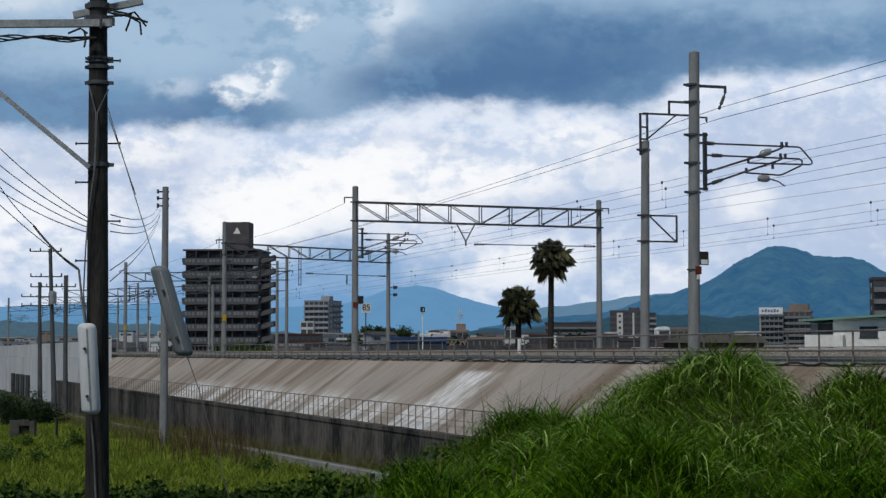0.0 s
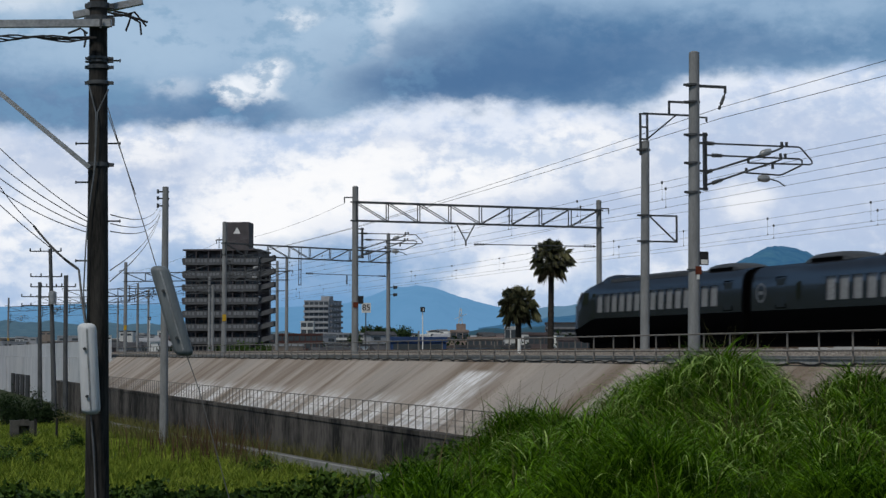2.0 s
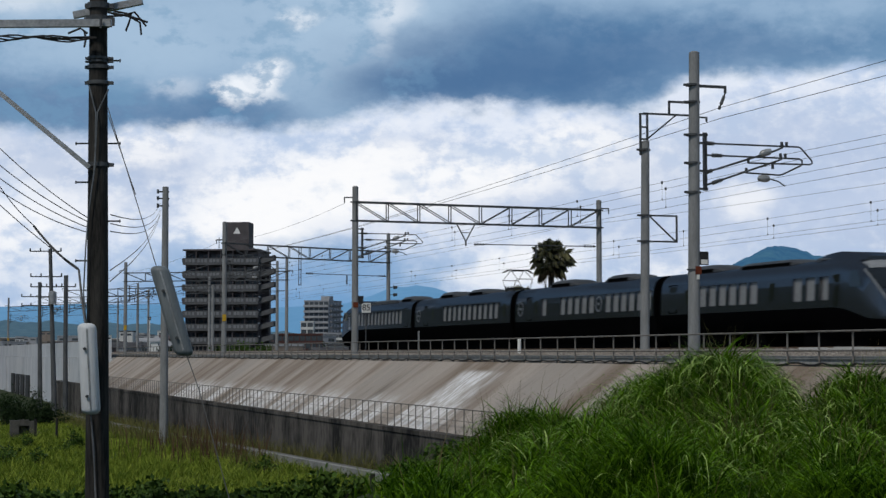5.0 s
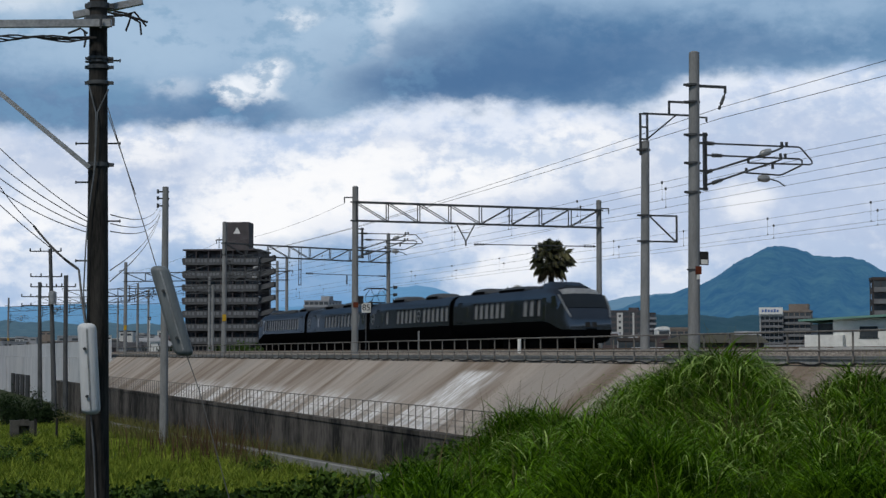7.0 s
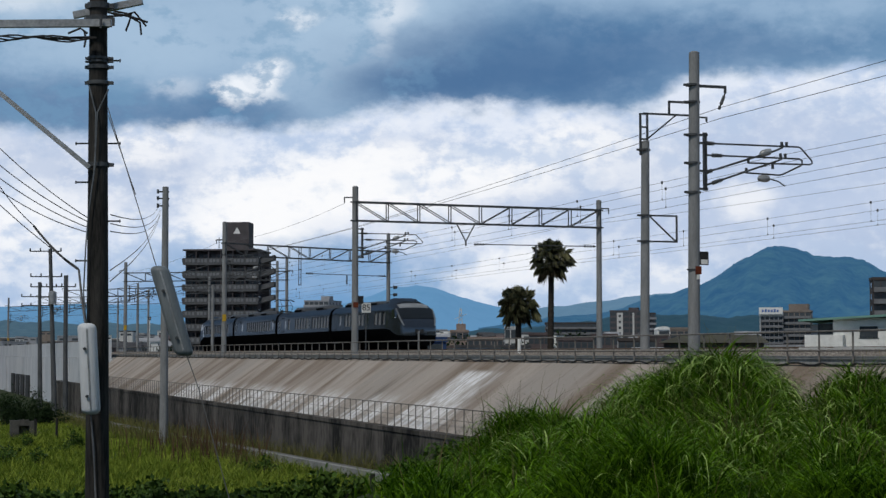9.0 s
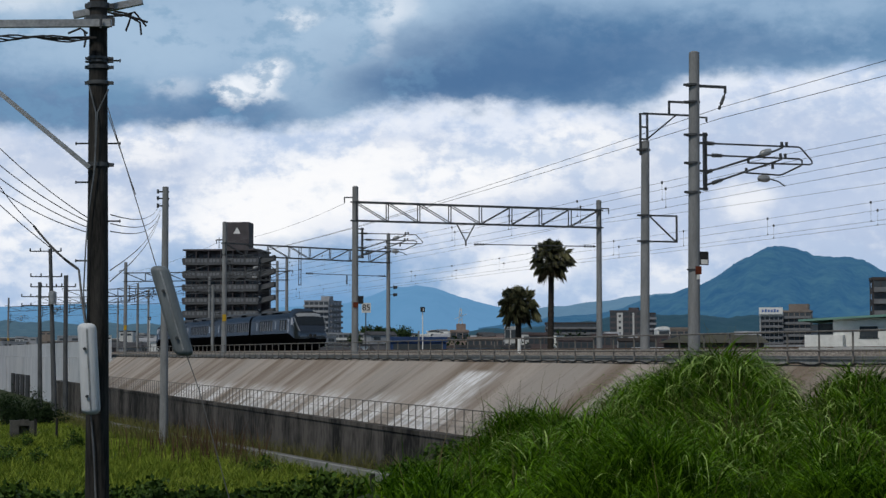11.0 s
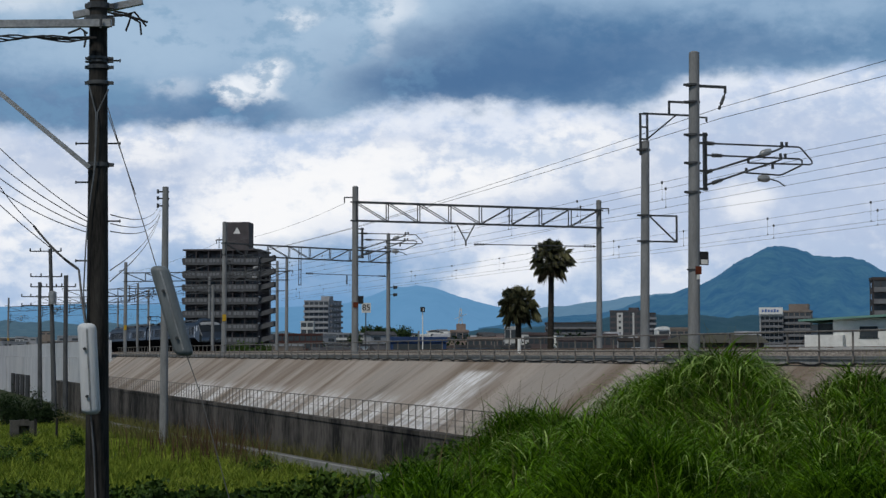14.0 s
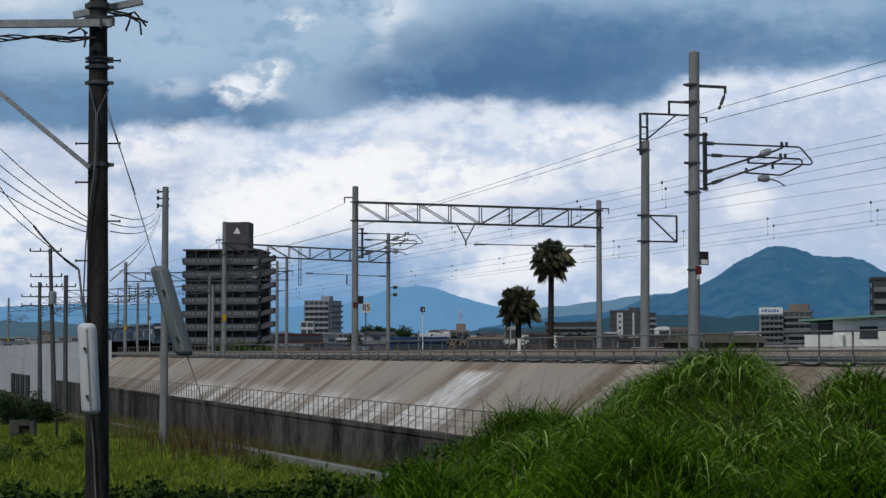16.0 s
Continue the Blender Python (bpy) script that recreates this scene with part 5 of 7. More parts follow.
def block(name, at, w, d, h, floors, bays, wall, label, balcony=True, roof_box=None, turn_side=True, sill=None):
    """A flat-roofed block: walls, parapet, balconies or window rows on the front and sides."""
    b = thing(name, at, label, "building")
    part("wall", Shape().box((-w / 2, 0, -3), (w / 2, d, h)), wall, b)
    s = Shape().box((-w / 2 - 0.15, -0.15, h + 0.004), (w / 2 + 0.15, d + 0.15, h + 0.7))
    part("parapet", s, wall, b)
    fh = h / floors
    pane = Shape().box((-w / bays * 0.42, -0.06, 0), (w / bays * 0.42, -0.005, fh * 0.6)).mesh("window", M_PANE)
    for f in range(floors):
        z = f * fh
        for k in range(bays):
            x = -w / 2 + w * (k + 0.5) / bays
            part("window", pane, None, b, at=pose(x, 0, z + fh * 0.32))
        if balcony:
            s = Shape().box((-w / 2, -1.25, z + 0.004), (w / 2, -0.004, z + 0.18)).box((-w / 2, -1.3, z - 0.1), (w / 2, -1.2, z + fh * 0.38))
            part("balcony", s, M_BALC if sill is None else sill, b)
        for sd in (-1, 1):
            s = Shape()
            for k in range(max(1, int(d / 5))):
                yy = d * (k + 0.5) / max(1, int(d / 5))
                s.box((sd * w / 2 - 0.05, yy - 0.7, z + fh * 0.35), (sd * w / 2 + 0.05, yy + 0.7, z + fh * 0.8))
            part("window_row", s, M_PANE, b)
    if roof_box:
        for x0, x1, y0, y1, hh in roof_box:
            part("roof_box", Shape().box((x0, y0, h + 0.71), (x1, y1, h + hh)), wall, b)
    return b


def brown_apartments():
    """The brown apartment block with deep balconies, an open stair side and a lift tower."""
    v = 396.0
    at = facing(-0.1245, v, -13.0, 0.0)
    b = thing("apartment_building", at, "brown nine-storey apartment block with balconies and a lift tower", "building")
    fh, n, w, d = 2.93, 9, 16.6, 12.0
    z0 = EYE + (626 - 610) / 3144 * v - fh - 2.6
    h = n * fh
    part("wall", Shape().box((-w / 2, 0, z0 - 6), (w / 2, d, z0 + h)), M_APT, b)
    part("roof", Shape().box((-w / 2 - 0.3, -1.6, z0 + h), (w / 2 + 0.3, d + 0.3, z0 + h + 0.35)), M_APT, b)
    bays = 6
    for f in range(n):
        z = z0 + f * fh
        part("slab", Shape().box((-w / 2 - 0.2, -1.7, z - 0.12), (w / 2 + 0.2, -0.004, z + 0.10)), M_APTDARK, b)
        bal = Shape()
        bal.box((-w / 2 - 0.2, -1.80, z - 0.26), (w / 2 + 0.2, -1.705, z + 1.28))
        part("balcony", bal, M_APTBALC, b)
        for sx in (-1, 1):
            x1, x2 = sx * (w / 2 + 0.204), sx * (w / 2 + 0.42)
            fin = Shape().loft([[(x1, y, z - 0.1), (x1, y, z + 1.15), (x2, y, z + 1.15), (x2, y, z + 0.75)] for y in (-1.72, -0.2)])
            part("balcony_end", fin, M_APTBALC, b)
        for k in range(bays):
            x = -w / 2 + w * (k + 0.5) / bays
            for o in (-1.05, -0.28, 0.55):
                part("balcony_screen", Shape().box((x + o, -1.86, z + 0.30), (x + o + 0.56, -1.804, z + 1.02)), M_APTSCREEN, b)
            for o, wd in ((-1.05, 0.95), (0.30, 0.75)):
                part("window", Shape().box((x + o, -0.10, z + 0.15), (x + o + wd, -0.005, z + 2.15)), M_PANE, b)
            if k:
                part("divider", Shape().box((x - w / bays / 2 - 0.08, -1.58, z + 0.104), (x - w / bays / 2 + 0.08, -0.004, z + fh - 0.13)), M_APT, b)
        # open walkway and slanted stair flights at the side
        x0 = w / 2 + 0.004
        s = Shape()
        sw = 3.5
        s.add([(x0, -0.4, z - 0.1), (x0 + sw, -0.4, z + 0.85), (x0 + sw, -0.4, z + 1.95), (x0, -0.4, z + 0.95), (x0, 2.2, z - 0.1), (x0 + sw, 2.2, z + 0.85), (x0 + sw, 2.2, z + 1.95), (x0, 2.2, z + 0.95)],
              [(0, 1, 2, 3), (7, 6, 5, 4), (0, 4, 5, 1), (3, 2, 6, 7), (0, 3, 7, 4), (1, 5, 6, 2)])
        part("stair_flight", s, M_APTBALC, b)
        part("landing", Shape().box((x0 + 1.2, 2.204, z + 0.75), (x0 + sw - 0.3, 3.2, z + 1.5)), M_APTDARK, b)
        part("landing_lamp", Shape().box((x0 + 0.1, -0.46, z + 1.35), (x0 + 0.5, -0.402, z + 1.55)), M_WHITE, b)
    part("stair_core", Shape().box((w / 2 + 0.01, 3.3, z0 - 6), (w / 2 + 1.7, 5.6, z0 + h - 1.0)), M_APT, b)
    t0, t1 = 0.2, 5.6
    part("lift_tower", Shape().box((t0, 2.0, z0 + h + 0.354), (t1, 7.0, z0 + h + 6.6)), M_APT, b)
    tri = Shape()
    zc = z0 + h + 4.4
    xc = (t0 + t1) / 2
    tri.loft([[(xc - 0.8, y, zc - 0.4), (xc + 0.8, y, zc - 0.4), (xc, y, zc + 1.1)] for y in (1.9, 1.996)])
    part("triangle_emblem", tri, M_WHITE, b, "white triangle emblem")
    part("antenna", Shape().rod((t0 - 1.6, 3, z0 + h), (t0 - 1.6, 3, z0 + h + 3.2), 0.08).rod((t0 - 2.5, 3, z0 + h + 2.6), (t0 - 0.6, 3, z0 + h + 2.6), 0.06), M_STEEL, b)


brown_apartments()


def place_block(name, l, r, top, v, floors, bays, wall, label, balcony=True, turn=0.0, depth=None, **kw):
    """A block between two bearings, its roof at the given height over the lens per metre of distance."""
    w = (r - l) * v
    return block(name, facing((l + r) / 2, v, turn, 0.0), w, depth or w * 0.7, EYE + top * v, floors, bays, wall, label, balcony, **kw)


K = 1 / 3144.5


M_REDROW = mat("red_brown_tile", (0.05, 0.024, 0.021), (0.085, 0.04, 0.035), 0.3, 0.85, 0.1)
M_PINK = mat("dusty_pink_render", (0.19, 0.145, 0.125), (0.30, 0.235, 0.205), 0.3, 0.85, 0.1)
M_CLUMP = mat("far_tree_leaves", (0.012, 0.028, 0.012), (0.05, 0.08, 0.03), 0.2, 0.8, 0, vary=0.6, spec=0.05)


def leaf_clump(b, v, top, r, seed):
    """A far tree: trunk and a crown of many leaf tufts."""
    rng = np.random.default_rng(seed)
    x, y = ahead(b * v, v)
    t = thing("tree", label="dark green tree on the rise behind the town", category="tree", group="far trees")
    zc = EYE + top * v - r
    n = 1500
    lobe = rng.normal(0, 0.42, (9, 3)) * r
    p = lobe[rng.integers(0, 9, n)] + rng.normal(0, 0.2, (n, 3)) * r + np.array([x, y, zc])
    d, e = rng.normal(0, 0.26, (n, 3)), rng.normal(0, 0.26, (n, 3))
    V = np.stack([p - d, p + e, p + d, p - e], 1).reshape(-1, 3)
    F = (np.array([(0, 1, 2, 3)])[None] + 4 * np.arange(n)[:, None, None]).reshape(-1, 4)
    part("crown", fast_mesh("crown", V, F, M_CLUMP), None, t)
    part("trunk", Shape().rod((x, y, -2), (x, y, zc), 0.4, 0.2, 7), M_DARKROOF, t)


def town():
    px = lambda x: (x - 784) * K
    up = lambda y: (626 - y) * K
    b = place_block("apartment_building", px(537), px(583), up(534), 1000, 11, 5, M_GREYB, "pale apartment block with balcony rows", turn=-22, depth=20, sill=M_GREYB, roof_box=[(2, 7, 2, 8, 3.0)])
    for f in range(11):
        part("side_balcony", Shape().box((7.45, 2, f * 3.1 + 0.2), (8.7, 19, f * 3.1 + 1.3)), M_BALC, b)
    place_block("low_building", px(532), px(555), up(571), 960, 6, 2, M_PALE, "small pale office with a single dark window", balcony=False, turn=-10)
    b = place_block("apartment_building", px(1079), px(1137), up(552), 950, 9, 5, M_APT, "red-brown apartment block with white corner panels", balcony=False, turn=-8, sill=M_PALE, roof_box=[(1, 6, 2, 7, 2.2)])
    top = EYE + up(552) * 950
    for x0, x1 in ((-5.0, -1.8), (3.4, 4.4)):
        part("panel_strip", Shape().box((x0, -0.12, top * 0.42), (x1, -0.07, top - 0.6)), M_PALE, b, "white vertical wall strip")
    for f in range(5):
        part("window", Shape().box((-4.0, -0.16, top - 3.0 - 3.15 * f), (-2.8, -0.13, top - 1.6 - 3.15 * f)), M_PANE, b)
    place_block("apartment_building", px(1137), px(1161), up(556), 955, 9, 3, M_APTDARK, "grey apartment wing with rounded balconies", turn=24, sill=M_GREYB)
    place_block("office_building", px(1346), px(1385), up(560), 640, 9, 5, M_PALE, "pale office block with a rooftop sign", turn=5)
    place_block("apartment_building", px(1386), px(1434), up(553), 640, 9, 5, M_TAN, "brown apartment block with stepped roof", turn=-6, roof_box=[(-3, 4, 1, 6, 3.0)])
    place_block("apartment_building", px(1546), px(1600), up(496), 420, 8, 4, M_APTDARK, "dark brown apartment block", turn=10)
    place_block("apartment_building", px(966), px(1064), up(573), 1000, 7, 11, M_APTDARK, "long low apartment block with grey balcony rows", sill=M_BALC, turn=4, depth=12)
    place_block("low_building", px(893), px(914), up(582), 520, 3, 2, M_PALE, "small white office behind the palms", balcony=False)
    place_block("low_building", px(572), px(652), up(592), 900, 5, 9, M_GREYB, "long pale blue-grey low building with balcony rows", sill=M_PALE)
    place_block("low_building", px(490), px(571), up(594), 640, 4, 8, M_REDROW, "low red-brown building beside the railway", balcony=False)
    place_block("low_building", px(688), px(790), up(606), 230, 2, 1, M_BLUEROOF, "low blue sheet-metal shed behind the tracks", balcony=False)
    place_block("low_building", px(797), px(829), up(588), 560, 3, 3, M_PINK, "dusty pink flat-roofed house in the town", balcony=False, roof_box=[(-1, 2, 1, 4, 2.6)])
    place_block("low_building", px(828), px(890), up(602), 400, 3, 6, M_PINK, "low dusty pink house row behind the tracks", balcony=False)
    place_block("low_building", px(936), px(972), up(594), 430, 3, 4, M_BRICKRED, "low dull brown building beside the palms", balcony=False)
    place_block("low_building", px(985), px(1050), up(603), 360, 2, 6, M_BRICKRED, "low brown workshop row behind the tracks", balcony=False)
    place_block("low_building", px(1048), px(1092), up(596), 420, 3, 4, M_BRICKRED, "low brown building below the apartment block", balcony=False, sill=M_TAN)
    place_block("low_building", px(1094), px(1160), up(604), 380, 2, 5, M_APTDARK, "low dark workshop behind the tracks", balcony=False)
    # white hall with a vaulted roof
    v = 700.0
    hall = thing("hall", facing(px(1175), v, 6, 0.0), "white hall with a vaulted roof", "building")
    z0, z1, w = EYE + up(584) * v, EYE + up(578) * v, 25 * K * v
    part("wall", Shape().box((-w / 2, 0, -3), (w / 2, 12, z0)), M_WHITE, hall)
    part("roof", Shape().loft([[(w / 2 * math.cos(a), y, z0 + 0.01 + (z1 - z0) * math.sin(a)) for a in np.linspace(0, math.pi, 9)] for y in (-0.3, 12.3)]), M_WHITE, hall)
    part("window", Shape().box((-w * 0.36, -0.1, z0 - 2.2), (w * 0.36, -0.004, z0 - 0.5)), M_PANE, hall)
    place_block("low_building", px(1188), px(1214), up(584), 690, 3, 4, M_WHITE, "low white office in the town", balcony=False)
    # trees on a rise and far white houses
    rngf = random.Random(19)
    for q in range(13):
        bx = px(628 + q * 7.5)
        leaf_clump(bx, 900 + 12 * q, up(rngf.uniform(578, 588)), rngf.uniform(3.5, 6), 300 + q)
    for q in range(70):
        bx, v = px(rngf.uniform(600, 1330)), rngf.uniform(750, 1700)
        hh = EYE + up(rngf.uniform(590, 604)) * v
        w, d = rngf.uniform(5, 13), rngf.uniform(6, 10)
        wl = rngf.choice((M_WHITE, M_PALE, M_PALE, M_TAN, M_PINK, M_GREYB))
        h = thing("house", facing(bx, v, rngf.uniform(-30, 30), 0.0), "small pale house among the far roofs", "house", "town houses")
        part("wall", Shape().box((-w / 2, 0, -3), (w / 2, d, hh)), wl, h)
        part("roof", Shape().loft([[(x, -0.5, hh + 0.004), (x, d / 2, hh + 1.6), (x, d + 0.5, hh + 0.004)] for x in (-w / 2 - 0.5, w / 2 + 0.5)]), rngf.choice((M_DARKROOF, M_DARKROOF, M_GREYB)), h)
        for x in (-w * 0.25, w * 0.25):
            part("window", Shape().box((x - w * 0.13, -0.08, hh - 2.2), (x + w * 0.13, -0.004, hh - 0.8)), M_PANE, h)
    for q in range(26):
        v = rngf.uniform(900, 1400)
        hh = EYE + up(rngf.uniform(585, 599)) * v
        w, d = rngf.uniform(4, 10), rngf.uniform(5, 9)
        h = thing("house", facing(px(rngf.uniform(738, 806)), v, rngf.uniform(-30, 30), 0.0), "small white house on the far slope", "house", "town houses")
        part("wall", Shape().box((-w / 2, 0, -3), (w / 2, d, hh)), rngf.choice((M_WHITE, M_WHITE, M_PALE)), h)
        part("roof", Shape().box((-w / 2 - 0.3, -0.3, hh + 0.004), (w / 2 + 0.3, d + 0.3, hh + 0.7)), rngf.choice((M_WHITE, M_GREYB, M_DARKROOF)), h)
        part("window", Shape().box((-w * 0.3, -0.1, hh - 2.6), (w * 0.2, -0.004, hh - 1.2)), M_PANE, h)
    for q in range(45):
        bx, v = px(rngf.uniform(0, 560)), rngf.uniform(1500, 2450)
        hh = EYE + up(rngf.uniform(586, 606)) * v
        w, d = rngf.uniform(8, 26), rngf.uniform(8, 14)
        h = thing("house", facing(bx, v, rngf.uniform(-30, 30), 0.0), "pale town building in the far haze", "house", "town houses")
        part("wall", Shape().box((-w / 2, 0, -3), (w / 2, d, hh)), rngf.choice((M_WHITE, M_PALE, M_GREYB, M_GREYB, M_TAN)), h)
        part("roof", Shape().box((-w / 2 - 0.3, -0.3, hh + 0.004), (w / 2 + 0.3, d + 0.3, hh + 0.9)), rngf.choice((M_GREYB, M_DARKROOF, M_PALE)), h)
        for x in (-w * 0.25, w * 0.25):
            part("window", Shape().box((x - w * 0.16, -0.1, hh - 3.2), (x + w * 0.16, -0.004, hh - 1.4)), M_PANE, h)
    # long olive-brown roof of a workshop behind the fence
    v = 190.0
    shed = thing("workshop", facing(px(1262), v, 0, 0.0), "long workshop with a sloping olive-brown roof", "building")
    w = 175 * K * v
    zr, ze = EYE + up(592) * v, EYE + up(607) * v
    part("wall", Shape().box((-w / 2, 0, -3), (w / 2, 9, ze)), M_APTDARK, shed)
    part("roof", Shape().loft([[(-w / 2 - 0.6, y, ze + 0.004), (w / 2 + 0.6, y, ze + 0.004), (w / 2 - 0.4, y2, zr), (-w / 2 + 2.0, y2, zr)] for y, y2 in ((-0.6, 4.0), (9.6, 5.0))]), M_OLIVE, shed)
    for q in range(9):
        x = -w / 2 + w * (q + 0.5) / 9
        part("window", Shape().box((x - 0.4, -0.08, ze - 1.1), (x + 0.4, -0.004, ze - 0.3)), M_PANE, shed)
    place_block("low_building", px(1186), px(1222), up(584), 520, 2, 3, M_TAN, "low tan house row", balcony=False)
    # rooftop sign on the pale office
    x, y = ahead(px(1364) * 638, 638)
    sg = thing("rooftop_sign", facing(px(1364), 638, 5, EYE + up(560) * 640 + 0.70), "white rooftop sign with blue lettering bars", "sign")
    part("panel", Shape().box((-4.2, 0, 0), (4.2, 0.4, 2.4)), M_WHITE, sg)
    for k in range(6):
        part("letter_bar", Shape().box((-3.2 + k * 1.05, -0.06, 0.7), (-2.5 + k * 1.05, -0.004, 1.6 + 0.2 * (k % 3 == 1))), M_SIGNBLUE, sg)
    # scatter of houses
    rng = random.Random(11)
    walls = [M_PALE, M_TAN, M_GREYB, M_WHITE, M_BRICKRED, M_TAN, M_WHITE]
    roofs = [M_DARKROOF, M_DARKROOF, M_DARKROOF, M_DARKROOF, M_BRICKRED, M_GREYB]
    for k in range(156):
        b = rng.uniform(-0.25, 0.24)
        near = k % 9 == 0
        v = rng.uniform(250, 420) if near else rng.uniform(520, 1700)
        hh = EYE + up(rng.uniform(611, 618) if near else rng.uniform(592, 610)) * v
        w, d = (rng.uniform(6, 12), rng.uniform(6, 9)) if near else (rng.uniform(6, 16), rng.uniform(7, 11))
        at = facing(b, v, rng.uniform(-35, 35), 0.0)
        if at.translation.x < 62 and at.translation.y < 700:
            continue
        flat_top = rng.random() < 0.45
        wl, rf = rng.choice(walls), rng.choice(roofs)
        if b < -0.165:
            wl, rf, hh = rng.choice((M_GREYB, M_TAN, M_BRICKRED)), M_DARKROOF, min(hh, EYE + up(606) * v)
        h = thing("house", at, "small flat-roofed town building" if flat_top else "small town house with a pitched roof", "house", "town houses")
        e = hh if flat_top else max(2.4, hh - 1.8)
        part("wall", Shape().box((-w / 2, 0, -3), (w / 2, d, e)), wl, h)
        if flat_top:
            part("roof", Shape().box((-w / 2 - 0.15, -0.15, e + 0.004), (w / 2 + 0.15, d + 0.15, e + 0.4)), rf if rng.random() < 0.4 else wl, h)
        else:
            part("roof", Shape().loft([[(x, -0.5, e + 0.004), (x, d / 2, e + 1.8), (x, d + 0.5, e + 0.004)] for x in (-w / 2 - 0.5, w / 2 + 0.5)]), rf, h)
        rows = 2 if e > 7 else 1
        for r_ in range(rows):
            for x in (-w * 0.27, w * 0.27):
                part("window", Shape().box((x - w * 0.14, -0.08, e - 2.1 - 2.9 * r_), (x + w * 0.14, -0.004, e - 0.8 - 2.9 * r_)), M_PANE, h)
    # lattice tower over the roofs
    tw = thing("lattice_tower", facing(px(815), 1500, 0, 0.0), "distant pale lattice tower above the roofs", "tower")
    zt = EYE + up(548) * 1500
    for sx in (-1, 1):
        for sy in (-1, 1):
            part("leg", Shape().rod((sx * 4, sy * 4, -3), (sx * 0.7, sy * 0.7, zt), 0.35, 0.25, 6), M_PALE, tw)
    for i in range(7):
        z_, f_ = zt * (0.35 + 0.1 * i), 4 - 3.3 * (0.35 + 0.1 * i)
        part("brace", Shape().bar((-f_, -f_, z_), (f_, -f_, z_ + 3.5), 0.3, 0.3).bar((f_, -f_, z_), (-f_, -f_, z_ + 3.5), 0.3, 0.3), M_PALE, tw)
    part("arm", Shape().bar((-5, 0, zt - 8), (5, 0, zt - 4), 0.4, 0.4), M_PALE, tw)
    # white house with a green roof near the line
    v = 150.0
    l, r = px(1442) * v, px(1640) * v
    h = thing("house", facing(px(1540), v, -8, 0.0), "white house with a green sheet roof and dark window", "house")
    w = r - l
    z1, z2 = EYE + up(588) * v, EYE + up(563) * v
    part("wall", Shape().box((-w / 2 + 1.6, 0, -2), (w / 2, 9, z2 + 0.0)), M_WHITE, h)
    part("balcony_wall", Shape().box((-w / 2 - 0.6, -1.3, -2), (-w / 2 + 2.6, -0.004, EYE + up(593) * v)), M_WHITE, h)
    part("porch", Shape().box((-w / 2 - 0.4, 0.8, -2), (-w / 2 + 1.596, 8, z2 - 0.5)), M_GREYB, h)
    part("roof", Shape().loft([[(x, -0.8, z2 + dz), (x, 4.5, z2 + 0.12 + dz), (x, 10, z2 + dz), (x, 10, z2 + dz - 0.18), (x, -0.8, z2 + dz - 0.18)] for x, dz in ((-w / 2 - 1.2, -0.1), (w / 2 + 1, 0.5))]), M_GREENROOF, h)
    part("window", Shape().box((-0.9, -0.08, EYE + up(598) * v), (0.6, -0.004, EYE + up(578) * v)), M_PANE, h)
    part("window_frame", Shape().box((-1.0, -0.05, EYE + up(599.5) * v), (0.7, -0.002, EYE + up(598.2) * v)), M_STEEL, h)
    part("porch_window", Shape().box((-w / 2 + 0.2, 0.7, EYE + up(590) * v), (-w / 2 + 1.4, 0.79, EYE + up(572) * v)), M_PANE, h)


town()


# ---------------------------------------------------------------- speed board and signals
def signs():
    x, y, z = (27.60, 99.09, 7.34)
    s = thing("speed_board", label="white speed board with black figures 85 on a post", category="sign")
    part("post", Shape().rod((x, y + 0.06, EYE - 0.1), (x, y + 0.06, z + 0.2), 0.035), M_STEEL, s)
    part("board", Shape().box((x - 0.27, y - 0.02, z - 0.28), (x + 0.27, y + 0.02, z + 0.28)), M_WHITE, s)
    cu = bpy.data.curves.new("figures", "FONT")
    cu.body, cu.size, cu.extrude, cu.align_x, cu.align_y = "85", 0.50, 0.004, "CENTER", "CENTER"
    t = new("figures", cu)
    t.parent = s
    t.matrix_basis = pose(x, y - 0.03, z, 90, 0, 0)
    cu.materials.append(M_BLACK)
    x, y, z = (26.60, 96.69, 7.66)
    g = thing("signal_box", label="small black signal box on the portal mast", category="signal")
    part("box", Shape().box((25.96, (25.75, 94.74, 4.36)[1] - 0.12, z - 0.22), (26.2, (25.75, 94.74, 4.36)[1] + 0.1, z + 0.22)), M_BLACK, g)
    for p, q in (((42.50, 135.74, 4.88), (42.50, 135.75, 8.36)), ((34.00, 222.64, 4.98), (34.00, 222.90, 9.22))):
        g = thing("track_signal", label="black signal head on a slim white post", category="signal")
        part("post", Shape().rod((p[0], p[1], EYE - 0.2), (q[0], q[1], q[2] - 0.1), 0.045), M_WHITE, g)
        part("head", Shape().box((q[0] - 0.15, q[1] - 0.12, q[2] - 0.34), (q[0] + 0.15, q[1] + 0.12, q[2] + 0.06)), M_BLACK, g)
        part("lens", Shape().box((q[0] - 0.03, q[1] - 0.14, q[2] - 0.24), (q[0] + 0.05, q[1] - 0.124, q[2] - 0.04)), M_WHITE, g)
    x, y, z = (26.30, 70.36, 5.32)
    g = thing("marker_post", label="short white marker post beside the track", category="post")
    part("post", Shape().rod((x, y, EYE - 0.15), (x, y, z - 0.03), 0.075, n=12).rod((x, y, z - 0.03), (x, y, z), 0.075, 0.05, 12), M_WHITE, g, smooth=True)
    x, y, z = (27.00, 86.92, 5.85)
    g = thing("marker_post", label="slim grey marker stake beside the track", category="post")
    part("post", Shape().bar((x, y, EYE - 0.05), (x, y, z), 0.08, 0.05), M_CONC, g)


